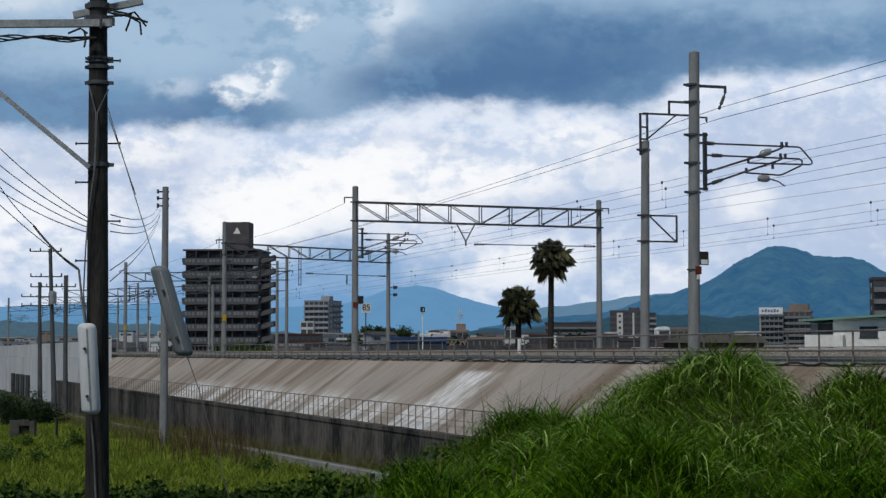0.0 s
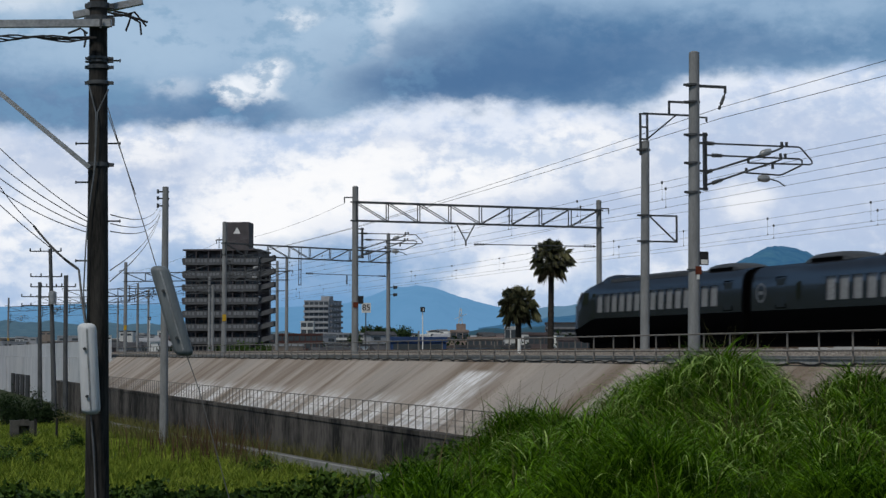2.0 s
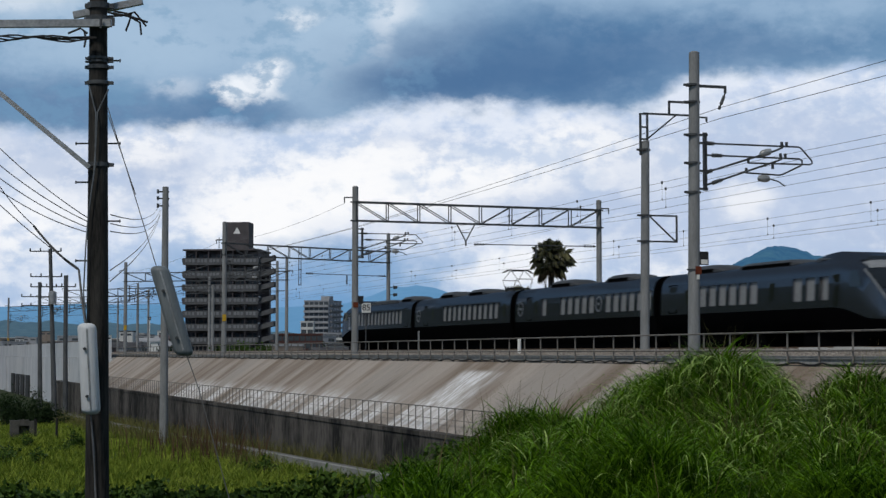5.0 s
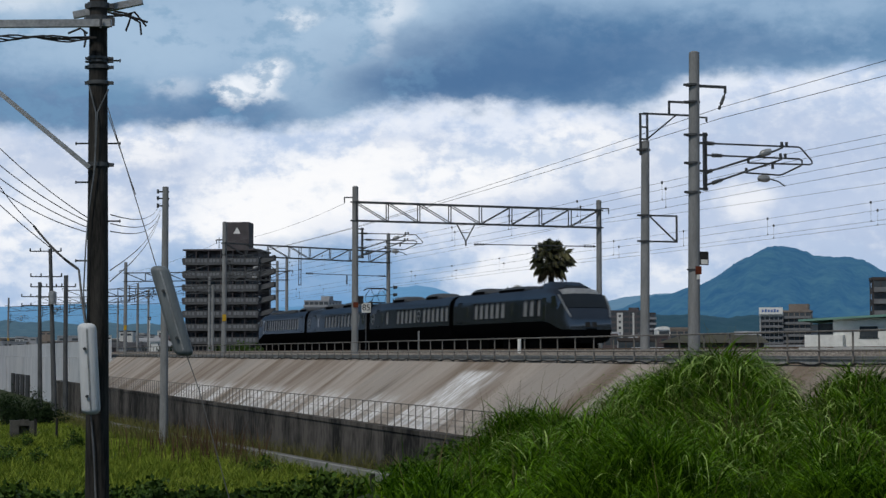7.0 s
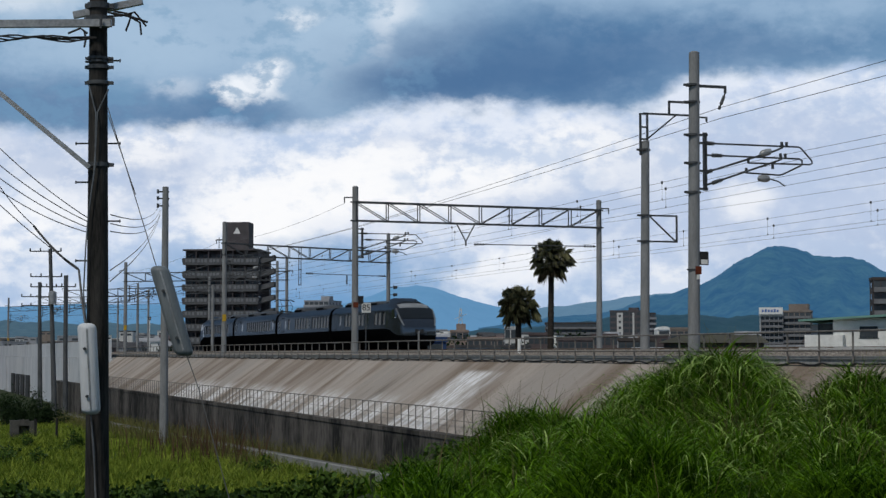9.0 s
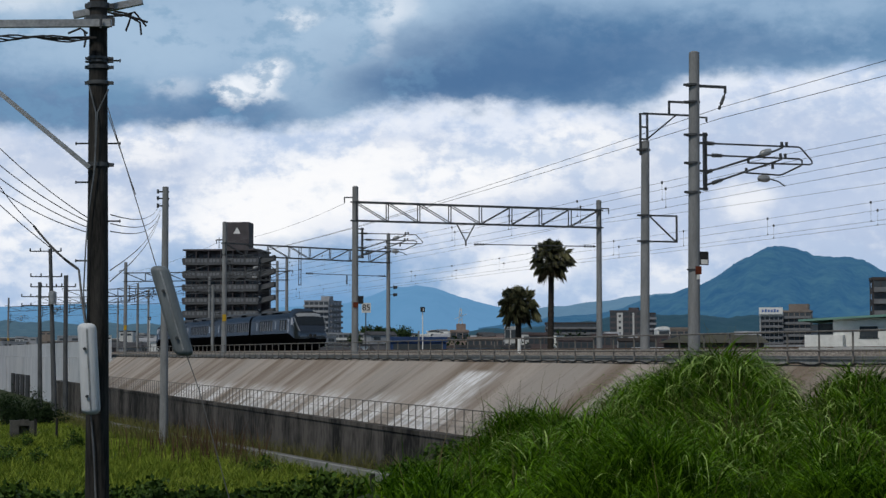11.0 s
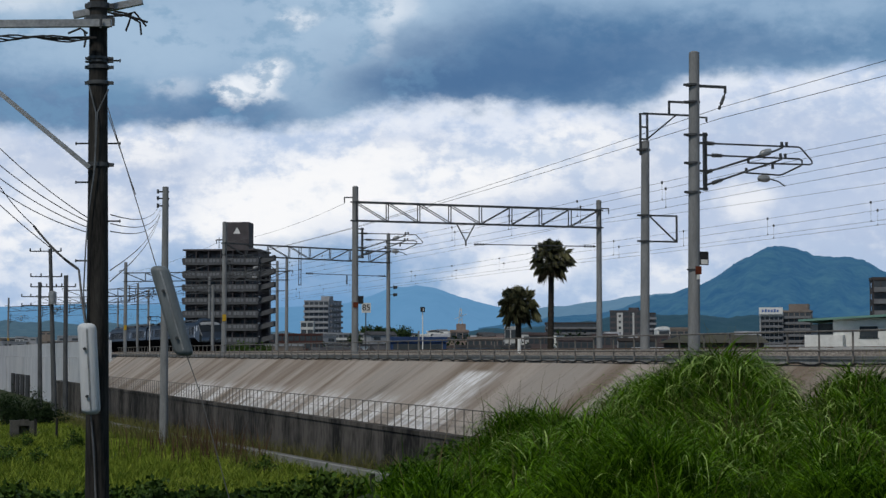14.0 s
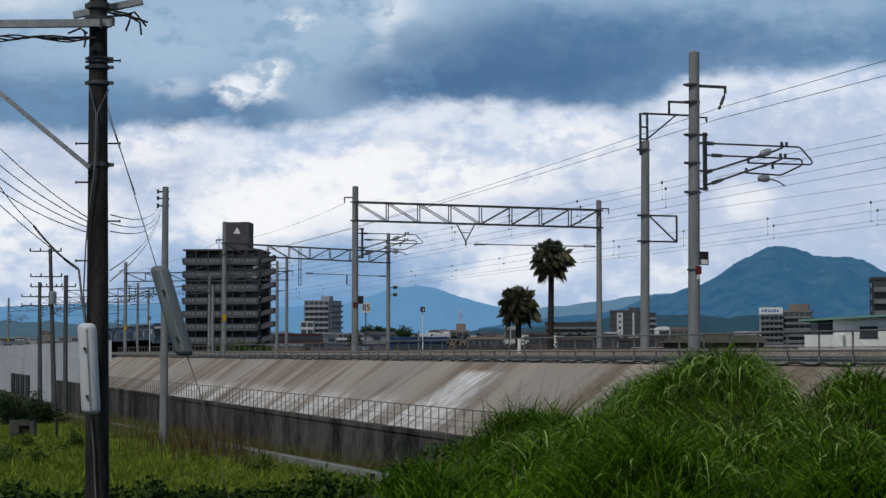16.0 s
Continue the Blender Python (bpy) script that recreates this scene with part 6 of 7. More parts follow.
signs()


def lineside():
    """Concrete cable trough beside the track."""
    tr = thing("cable_trough", label="pale concrete cable trough lids on the ballast", category="cable trough", kind="structure")
    for k in range(14):
        y = 33.5 + 1.02 * k
        part("lid", Shape().box((26.85, y, EYE - 0.02), (27.25, y + 1.0, EYE + 0.17 + 0.012 * (k % 3))), M_PALE, tr)


lineside()

# ---------------------------------------------------------------- near utility pole
def near_pole():
    b, t = (3.02, 24.26, 2.63), (2.96, 24.28, 9.83)
    u = thing("utility_pole", label="dark weathered concrete utility pole with crossarms and clamps", category="utility pole")
    b, t = Vector(b), Vector(t)
    foot = b + (b - t).normalized() * 1.6
    part("shaft", Shape().rod(foot, t, 0.172, 0.118, 24), M_OLDPOLE, u, smooth=True)
    ax = (t - b).normalized()

    def on(py):
        f = (900 - py) / 940
        return b.lerp(t, f)

    right = Vector((CT, -ST, 0))
    back = Vector((ST, CT, 0))
    for py, r, h in ((40, 0.16, 0.14), (106, 0.142, 0.04), (112, 0.142, 0.03), (122, 0.148, 0.05), (150, 0.148, 0.05), (296, 0.152, 0.06), (12, 0.15, 0.08)):
        c = on(py)
        part("clamp_band", Shape().rod(c - ax * h / 2, c + ax * h / 2, r, n=24).bar(c + right * (r - 0.02), c + right * (r + 0.06), 0.06, h * 0.8).bar(c - right * (r - 0.02), c - right * (r + 0.03), 0.06, h * 0.8), M_STEEL, u, smooth=True)
    # square crossarm, double, and the opposite stub
    part("crossarm", Shape().bar(Vector((3.11, 24.02, 9.16)), Vector((0.66, 24.82, 9.14)), 0.09, 0.10), M_GALV, u, "galvanised square crossarm")
    part("crossarm", Shape().bar(Vector((2.67, 24.63, 9.35)), Vector((3.57, 24.34, 9.55)), 0.09, 0.09), M_GALV, u, "galvanised square crossarm")
    part("brace", Shape().bar(Vector((2.85, 24.12, 7.20)), Vector((1.47, 24.57, 8.40)), 0.05, 0.062), M_GALV, u, "diagonal steel brace")
    part("bolt", Shape().rod((2.96, 23.96, 9.23), (2.96, 23.96, 9.07), 0.02), M_STEEL, u)
    for py, sd in ((258, -1), (258, 1), (327, -1), (396, 1), (466, -1), (110, 1)):
        c = on(py)
        part("step_bolt", Shape().rod(c + right * sd * 0.12, c + right * sd * 0.30, 0.012, n=6).rod(c + right * sd * 0.29, c + right * sd * 0.305, 0.022, n=6), M_STEEL, u)
    # cable bundle under the crossarm with loose tails
    rng = random.Random(5)
    for k in range(4):
        pts = []
        for i in range(16):
            f = i / 15
            p = Vector((2.91, 24.03, 8.96)).lerp(Vector((1.24, 24.57, 8.99)), f)
            p.z += (-0.07 + 0.022 * k) * abs(math.sin(f * 6.5 + 0.3 * k)) + 0.010 * math.sin(f * 23 + 2 * k)
            p += back * 0.03 * math.cos(f * 17 + 1.6 * k)
            pts.append(p)
        part("cable", Shape().pipe(pts, 0.011, 6), M_BLACK, u)
    for pts in (((3.04, 23.93, 9.29), (3.22, 23.88, 9.24), (3.39, 23.82, 9.29), (3.54, 23.77, 9.10)), ((3.12, 23.93, 9.28), (3.32, 23.84, 9.23), (3.46, 23.80, 9.15), (3.48, 23.79, 8.98)), ((3.12, 23.93, 9.31), (3.35, 23.84, 9.26), (3.32, 23.84, 9.15), (3.28, 23.86, 9.03)),
                ((3.04, 23.93, 9.23), (3.30, 23.85, 9.25), (3.40, 23.82, 9.21), (3.56, 23.76, 9.15)), ((2.75, 24.03, 9.03), (2.77, 24.02, 8.92), (2.75, 24.03, 8.81)), ((2.79, 24.02, 9.00), (2.70, 24.04, 9.07), (2.54, 24.10, 9.00))):
        part("cable_tail", Shape().pipe([Vector(p) for p in pts], 0.014, 6), M_BLACK, u)
    # light conduit wires down the shaft
    for pts in (((2.83, 24.11, 8.31), (2.92, 24.08, 7.94), (2.92, 24.08, 7.25), (2.84, 24.11, 6.56), (2.81, 24.11, 6.11), (2.79, 24.12, 5.50), (2.83, 24.11, 5.09)),
                ((3.08, 24.03, 8.26), (2.94, 24.07, 7.94), (2.93, 24.08, 7.63), (2.90, 24.08, 7.02)), ((2.90, 24.09, 3.88), (2.94, 24.07, 3.47), (2.98, 24.06, 2.64))):
        part("strap_wire", Shape().pipe([Vector(p) for p in pts], 0.010, 6), M_ARM, u)

    def guard(name, top, bot, r, label, material):
        top, bot = Vector(top), Vector(bot)
        g = thing(name, label=label, category="guy-wire guard", group="guy-wire guards")
        d = (bot - top).normalized()
        x = right
        y = d.cross(x).normalized()
        L = (bot - top).length
        rings = []
        for f, s in ((0, 0.45), (0.012, 0.75), (0.035, 0.95), (0.06, 1), (0.94, 1), (0.965, 0.95), (0.988, 0.75), (1, 0.45)):
            rings.append([top + d * (L * f) + x * (r * s * math.cos(a)) + y * (r * s * math.sin(a)) for a in np.linspace(0, 2 * math.pi, 20, endpoint=False)])
        part("sleeve", Shape().loft(rings), material, g, smooth=True)
        part("seam", Shape().bar(top + d * L * 0.06 + y * r + x * 0.02, top + d * L * 0.94 + y * r + x * 0.02, 0.012, 0.02), M_GALV, g)
        for f in (0.28, 0.8):
            c = top + d * L * f
            part("bolt", Shape().rod(c + y * (r - 0.01) - x * 0.015, c + y * (r + 0.035) - x * 0.015, 0.02, n=8).rod(c - back * (r - 0.01) - x * 0.015, c - back * (r + 0.035) - x * 0.015, 0.02, n=8), M_STEEL, g)
        return g

    m_w = mat("white_plastic", (0.50, 0.52, 0.55), (0.62, 0.64, 0.66), 2, 0.45, 0.05, stretch=(4, 4, 0.5))
    m_g = mat("grey_plastic", (0.12, 0.14, 0.15), (0.18, 0.20, 0.215), 2, 0.5, 0.05, stretch=(4, 4, 0.5))
    guard("guy_guard", (2.80, 23.80, 5.10), (2.87, 23.78, 3.90), 0.125, "pale plastic guard sleeve on a stay wire beside the pole", m_w)
    guard("guy_guard", (3.62, 23.01, 5.83), (3.95, 22.90, 4.67), 0.125, "grey plastic guard sleeve on a slanting stay wire", m_g)
    for pts in (((3.06, 23.93, 8.00), (3.59, 23.02, 5.83)), ((3.07, 23.93, 7.89), (3.37, 23.41, 6.79)), ((3.97, 22.90, 4.69), (4.11, 22.75, 4.24), (4.56, 22.28, 2.39)), ((2.86, 23.78, 3.89), (2.93, 23.55, 2.69))):
        tagged(part("stay_wire", Shape().pipe([Vector(p) for p in pts], 0.006, 6), M_WIRE), "thin steel stay wire from the pole", "wire")
    # telephone wires to the left
    for pts, s in ((((1.41, 24.57, 7.75), (2.84, 24.21, 6.53)), 0.07), (((1.41, 24.57, 7.49), (2.84, 24.21, 6.48)), 0.08), (((1.41, 24.57, 7.29), (2.84, 24.21, 6.40)), 0.08), (((1.42, 24.57, 7.10), (2.85, 24.21, 6.33)), 0.09),
                   (((1.42, 24.57, 6.98), (2.75, 24.34, 5.85)), 0.05), (((1.41, 24.57, 7.44), (2.26, 25.56, 6.50)), 0.1)):
        wire("telephone_wire", pts, s, 0.007, "thin drop wire leading to the pole")
    wire("telephone_wire", [(2.16, 24.54, 6.43), (2.75, 24.34, 5.83), (2.81, 24.01, 5.08)], 0.05, 0.016, "thick drop wire leading to the pole")
    for y0, y1 in ((380, 360), (396, 372), (410, 380), (480, 376), (500, 380)):
        wire("telephone_wire", [Vector((3.18, 24.42, 6.48)) + Vector((0, 0, (395 - y0) * 0.0076)), Vector((14.85, 94.02, 12.36)) + Vector((0, 0, (370 - y1) * 0.03))], 0.35, 0.009, "thin drop wire between two poles")


near_pole()


M_OLDBLOCK = mat("old_mossy_concrete", (0.035, 0.036, 0.030), (0.11, 0.105, 0.095), 2.5, 0.9, 0.4)


# darker copy of the pole concrete, the far poles' shade put into its colour
M_DARKPOLE = mat("shaded_pole_concrete", (0.05, 0.055, 0.06), (0.11, 0.115, 0.12), 1.5, 0.8, 0.15, stretch=(3, 3, 0.6))


def far_poles():
    x0, y0, z0 = (15.12, 93.93, 1.16)
    p = thing("utility_pole", label="slim grey concrete utility pole beside the lane", category="utility pole", group="utility poles")
    t = Vector((15.10, 93.94, 13.54))
    part("shaft", Shape().rod((x0, y0, z0 - 2.5), t, 0.24, 0.16, 20), M_CONC, p, smooth=True)
    for py in (340, 352, 365):
        c = Vector((15.10, 93.94, 13.27)) + Vector((0, 0, -(py - 340) * 0.03))
        part("rack", Shape().bar(c + Vector((-0.42, 0, 0)), c + Vector((0.2, 0, 0)), 0.08, 0.08).rod(c + Vector((-0.4, 0, -0.1)), c + Vector((-0.4, 0, 0.12)), 0.06, n=8), M_STEEL, p)
    for (bx, by_, bz), top, arms in (((15.40, 152.74, 0.48), (14.87, 152.91, 13.53), (445, 490, 508)), ((16.12, 173.54, 3.95), (15.92, 173.60, 11.50), (512, 530)), ((17.33, 162.63, 0.95), (17.20, 162.67, 11.72), (500,))):
        q = thing("utility_pole", label="grey utility pole with crossarms and insulators near the viaduct", category="utility pole", group="utility poles")
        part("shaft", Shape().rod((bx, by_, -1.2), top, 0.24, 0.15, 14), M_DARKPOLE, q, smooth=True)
        topv = Vector(top)
        v = 150
        for py in arms:
            z = EYE + (626 - py) / 3144.5 * v
            f = (z + 1.2) / (topv.z + 1.2)
            c = Vector((bx, by_, -1.2)).lerp(topv, f)
            a, b_ = c + Vector((-1.7 * CT, 1.7 * ST, 0)), c + Vector((0.9 * CT, -0.9 * ST, 0))
            part("crossarm", Shape().bar(a, b_, 0.1, 0.1), M_STEEL, q)
            for k in range(4):
                w = a.lerp(b_, k / 3)
                part("insulator", Shape().rod(w, w + Vector((0, 0, 0.28)), 0.07, 0.05, 8), M_STEEL, q)
        if len(arms) == 3:
            c = Vector((15.06, 152.33, 9.35))
            part("transformer", Shape().rod(c + Vector((0, 0, -0.5)), c + Vector((0, 0, 0.5)), 0.33, n=14).rod(c + Vector((0, 0, 0.5)), c + Vector((0, 0, 0.62)), 0.33, 0.15, 14), M_GALV, q, smooth=True)
    # old concrete stub in the meadow
    x, y = ahead(-0.235 * 108, 108)
    s = thing("concrete_block", label="broken grey concrete block with a hole in the meadow", category="block")
    g, z = float(ground_z(x, y)) - 0.3, EYE - (743 - 626) / 3144.5 * 108
    part("block", Shape().box((x - 0.78, y, g), (x - 0.28, y + 0.7, z - 0.04)).box((x + 0.34, y, g), (x + 0.78, y + 0.7, z - 0.08)).box((x - 0.276, y, z - 0.34), (x + 0.336, y + 0.7, z)).box((x - 0.276, y + 0.4, g), (x + 0.336, y + 0.7, z - 0.344)), M_OLDBLOCK, s)
    for b, top in ((-0.2165, 739), (-0.2285, 741)):
        x, y = ahead(b * 106, 106)
        s = thing("stake", label="dark wooden stake in the meadow", category="post")
        part("stake", Shape().bar((x, y, float(ground_z(x, y)) - 0.3), (x, y, EYE - (top - 626) / 3144.5 * 106), 0.13, 0.13), M_OLDPOLE, s)
    for x, y, z in ((8.14, 28.90, 2.69), (5.09, 29.89, 2.43), (8.44, 28.80, 2.58), (6.96, 29.29, 2.47)):
        s = thing("stake", label="short dark wooden stake among the bushes", category="post", group="stakes")
        part("stake", Shape().bar((x, y, float(ground_z(x, y)) - 0.1), (x + 0.03, y, z), 0.07, 0.07), M_OLDPOLE, s)


far_poles()


# ---------------------------------------------------------------- palms
M_FROND = mat("palm_frond", (0.014, 0.020, 0.008), (0.24, 0.235, 0.125), 2, 0.45, 0, vary=0.8, spec=0.35, power=1.6)
M_DEAD = mat("dead_frond", (0.03, 0.024, 0.014), (0.085, 0.07, 0.04), 2, 0.8, 0, vary=0.7)
M_TRUNK = mat("palm_trunk", (0.018, 0.015, 0.013), (0.05, 0.042, 0.036), 3, 0.9, 0.5, stretch=(1, 1, 4))


def palm(base, crown, r, seed, label):
    """A fan palm: tapering ringed trunk, crown of fan-shaped leaves, dead skirt below."""
    rng = random.Random(seed)
    t = thing("palm_tree", label=label, category="palm tree", group="palm trees")
    c, b = Vector(crown), Vector(base)
    s = Shape()
    n = 24
    rings = []
    for i in range(n + 1):
        f = i / n
        p = b.lerp(c, f)
        rr = (0.30 - 0.06 * f) * (1.0 + (0.06 if i % 2 else 0.0))
        rings.append([p + Vector((rr * math.cos(a), rr * math.sin(a), 0)) for a in np.linspace(0, 6.283, 12, endpoint=False)])
    part("trunk", s.loft(rings), M_TRUNK, t, smooth=True)
    live, dead = Shape(), Shape()
    for k in range(84):
        az = k * 2.39996 + rng.uniform(-0.3, 0.3)
        el = -1.05 + 2.55 * ((k + 0.5) / 84) ** 0.92
        is_dead = el < -0.72
        sh = dead if is_dead else live
        d = Vector((math.cos(az) * math.cos(el), math.sin(az) * math.cos(el), math.sin(el)))
        side = d.cross(Vector((0, 0, 1))).normalized()
        upv = side.cross(d)
        stalk = r * rng.uniform(0.30, 0.60)
        hub = c + d * stalk
        sh.bar(c, hub, 0.05, 0.04)
        m = 17
        L = r * rng.uniform(0.36, 0.50) * (0.8 if el > 0.9 else 1.0)
        droop = rng.uniform(0.05, 0.35) if el > 0.45 else rng.uniform(0.4, 0.85)
        for j in range(m):
            a = (j / (m - 1) - 0.5) * 2.3 + rng.uniform(-0.05, 0.05)
            w = d * math.cos(a) + side * math.sin(a) + upv * (0.15 * math.cos(2 * a))
            w.normalize()
            o = side * math.cos(a) - d * math.sin(a)
            p1 = hub + w * L * 0.55
            p2 = hub + w * L * (1.0 - 0.15 * abs(a)) * rng.uniform(0.85, 1.15) + Vector((0, 0, -droop * L))
            hw = 0.038 * r / 2.2
            sh.add([hub, p1 + o * hw, p2, p1 - o * hw], [(0, 1, 2), (0, 2, 3)])
    part("crown", live, M_FROND, t)
    part("dead_fronds", dead, M_DEAD, t)


palm((60.56, 153.81, 3.97), (60.69, 153.76, 13.51), 2.4, 3, "tall fan palm with a slim trunk behind the railway")
palm((57.72, 154.73, 3.97), (57.78, 154.71, 9.31), 2.3, 8, "shorter fan palm behind the railway")

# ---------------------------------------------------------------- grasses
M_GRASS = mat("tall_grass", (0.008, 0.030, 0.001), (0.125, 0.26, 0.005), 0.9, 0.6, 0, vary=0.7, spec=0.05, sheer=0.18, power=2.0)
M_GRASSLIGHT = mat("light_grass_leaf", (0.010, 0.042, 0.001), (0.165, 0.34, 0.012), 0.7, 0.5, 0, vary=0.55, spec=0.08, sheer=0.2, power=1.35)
M_PALEBLADE = mat("painted_highlight_blade", (0.07, 0.17, 0.008), (0.48, 0.63, 0.20), 0.8, 0.45, 0, vary=0.7, spec=0.15, sheer=0.2, power=1.3)
M_SEED = mat("brown_seed_head", (0.07, 0.075, 0.025), (0.17, 0.15, 0.075), 1.5, 0.8, 0, vary=0.6, spec=0.1, sheer=0.3)
M_RUST = mat("rusty_weed", (0.045, 0.024, 0.014), (0.10, 0.055, 0.03), 1, 0.8, 0, vary=0.6)
M_MEADOW = mat("meadow_grass", (0.034, 0.080, 0.003), (0.40, 0.47, 0.07), 0.35, 0.7, 0, power=1.5, vary=0.55, spec=0.1, sheer=0.3)
M_WEED = mat("weed_leaves", (0.04, 0.055, 0.010), (0.24, 0.22, 0.085), 0.5, 0.8, 0, vary=0.6, spec=0.1, sheer=0.2)
M_TREE = mat("tree_leaves", (0.006, 0.016, 0.006), (0.03, 0.05, 0.02), 1, 0.7, 0, vary=0.6, spec=0.05)
M_DRY = mat("dry_grass", (0.10, 0.075, 0.035), (0.22, 0.17, 0.085), 1, 0.7, 0, vary=0.6)
M_LEAF = mat("broad_leaves", (0.018, 0.042, 0.006), (0.06, 0.11, 0.015), 1, 0.6, 0, vary=0.6, spec=0.15)


def blades(name, x, y, z, length, width, bend, lean, material, label, seed, seg=4):
    """Curving tapered blades rooted at the given places."""
    rng = np.random.default_rng(seed)
    n = len(x)
    az = rng.random(n) * 2 * np.pi
    d = np.stack([np.cos(az), np.sin(az)], -1)
    face = rng.random(n) * np.pi
    o = np.stack([np.cos(face), np.sin(face), np.zeros(n)], -1)
    V = np.zeros((n, 2 * seg + 1, 3))
    ang = lean * rng.random(n)
    px_, pz_ = np.zeros(n), np.zeros(n)
    step = length / seg
    for i in range(seg + 1):
        c = np.stack([x + d[:, 0] * px_, y + d[:, 1] * px_, z + pz_], -1)
        w = width * (1 - (i / seg) ** 1.5) * (0.7 if i == 0 else 1.0)
        if i < seg:
            V[:, 2 * i] = c - o * w[:, None] / 2
            V[:, 2 * i + 1] = c + o * w[:, None] / 2
        else:
            V[:, 2 * i] = c
        ang = ang + bend * (0.35 + 0.9 * i / seg)
        px_ = px_ + np.sin(ang) * step
        pz_ = pz_ + np.cos(ang) * step
    tri = []
    for i in range(seg - 1):
        a = 2 * i
        tri += [(a, a + 1, a + 3), (a, a + 3, a + 2)]
    a = 2 * (seg - 1)
    tri.append((a, a + 1, a + 2))
    tri = np.array(tri)
    F = (tri[None] + (2 * seg + 1) * np.arange(n)[:, None, None]).reshape(-1, 3)
    return tagged(new(name, fast_mesh(name, V.reshape(-1, 3), F, material)), label, "grass", kind="stuff")


def grasses():
    rng = np.random.default_rng(21)
    # tall grass on the near bank, in tussocks
    n = 105000
    tuss = 1400
    tb = rng.uniform(-0.025, 0.30, tuss)
    tv = 16.6 + 11.5 * rng.random(tuss) ** 0.9
    size = rng.uniform(0.35, 1.35, tuss) * np.interp(tb, [-0.03, 0.05, 0.14, 0.17, 0.19, 0.21], [0.6, 0.8, 1.15, 1.2, 0.75, 0.95]) * (0.85 + 0.35 * np.sin(tb * tv * 2.1 + 0.6 * tv) * np.sin(tv * 1.5 - tb * 9.0))
    k = rng.integers(0, tuss, n)
    u = tb[k] * tv[k] + rng.normal(0, 0.15, n)
    v = tv[k] + rng.normal(0, 0.15, n)
    x, y = ahead(u, v)
    z = ground_z(x, y) - 0.03
    ln = np.minimum(size[k] * rng.uniform(0.4, 0.95, n), 0.95)
    blades("tall_grass", x, y, z, ln, rng.uniform(0.008, 0.027, n), rng.uniform(0.35, 1.15, n), 0.5, M_GRASS, "tall bright green grass arching over the bank", 1)
    # large fountains of arching blades, each leaning out from its crown
    heads = 300
    fb, fv = rng.uniform(-0.02, 0.27, heads), 18.2 + 8.6 * rng.random(heads)
    fs = rng.uniform(0.55, 1.25, heads) * np.interp(fb, [-0.02, 0.06, 0.15, 0.19, 0.21], [0.75, 0.85, 1.0, 0.8, 0.85])
    k = rng.integers(0, heads, 40000)
    m = len(k)
    xf, yf = ahead(fb[k] * fv[k] + rng.normal(0, 0.13, m) * fs[k], fv[k] + rng.normal(0, 0.13, m) * fs[k])
    blades("arching_grass", xf, yf, ground_z(xf, yf) - 0.05, fs[k] * rng.uniform(0.55, 1.05, m), rng.uniform(0.014, 0.032, m), rng.uniform(0.36, 0.9, m), 0.5, M_GRASSLIGHT, "large tufts of arching green grass on the bank", 31, seg=5)
    # sunlit highlights painted as paler blades, crowded on the crest and hump
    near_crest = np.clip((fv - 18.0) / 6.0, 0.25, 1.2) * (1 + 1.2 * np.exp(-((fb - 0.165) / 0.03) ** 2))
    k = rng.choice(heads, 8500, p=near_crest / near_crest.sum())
    m = len(k)
    xf, yf = ahead(fb[k] * fv[k] + rng.normal(0, 0.15, m) * fs[k], fv[k] + rng.normal(0, 0.15, m) * fs[k])
    blades("pale_grass_blades", xf, yf, ground_z(xf, yf) - 0.03, fs[k] * rng.uniform(0.7, 1.12, m), rng.uniform(0.018, 0.040, m), rng.uniform(0.48, 0.90, m), 0.4, M_PALEBLADE, "pale grass blades over the bank, sunlight put into their colour", 32, seg=6)
    # hazy brown seed heads over the crest
    m = 1500
    sb, sv = rng.uniform(-0.01, 0.27, m), 19.0 + 7.5 * rng.random(m)
    sb = np.where(rng.random(m) < 0.45, rng.normal(0.15, 0.022, m), sb)
    sb = sb + 0.012 * np.sin(sv * 3.0)
    xf, yf = ahead(sb * sv, sv)
    blades("seed_heads", xf, yf, ground_z(xf, yf), rng.uniform(0.55, 0.98, m), rng.uniform(0.006, 0.012, m), rng.uniform(0.02, 0.28, m), 0.35, M_SEED, "thin brownish seed stalks above the grass", 33, seg=4)
    # broad arching leaves, their highlights put into a lighter green
    m = 9500
    k2 = rng.integers(0, tuss, m)
    x2, y2 = ahead(tb[k2] * tv[k2] + rng.normal(0, 0.2, m), tv[k2] + rng.normal(0, 0.2, m))
    blades("broad_grass_leaves", x2, y2, ground_z(x2, y2), np.minimum(size[k2], 1.1) * rng.uniform(0.55, 0.9, m), rng.uniform(0.018, 0.032, m), rng.uniform(0.45, 1.0, m), 0.35, M_GRASSLIGHT, "broad light green grass leaves arching over the bank", 12, seg=5)
    # dry seed stalks among it
    n = 90
    k = rng.integers(0, tuss, n)
    x, y = ahead(tb[k] * tv[k] + rng.normal(0, 0.2, n), tv[k])
    blades("dry_stalks", x, y, ground_z(x, y), rng.uniform(0.5, 0.95, n), np.full(n, 0.012), rng.uniform(0.02, 0.2, n), 0.3, M_DRY, "dry straw-coloured stalks in the grass", 2)
    # meadow
    n = 110000
    b = rng.uniform(-0.29, 0.03, n)
    v = 34 + 112 * rng.random(n) ** 1.3
    x, y = ahead(b * v, v)
    ok = (x < 17.2) & (y < 175)
    x, y = x[ok], y[ok]
    n = len(x)
    patch = 0.5 + 0.5 * np.sin(x * 0.9 + 1.3) * np.sin(y * 0.35 + 0.4 * x)
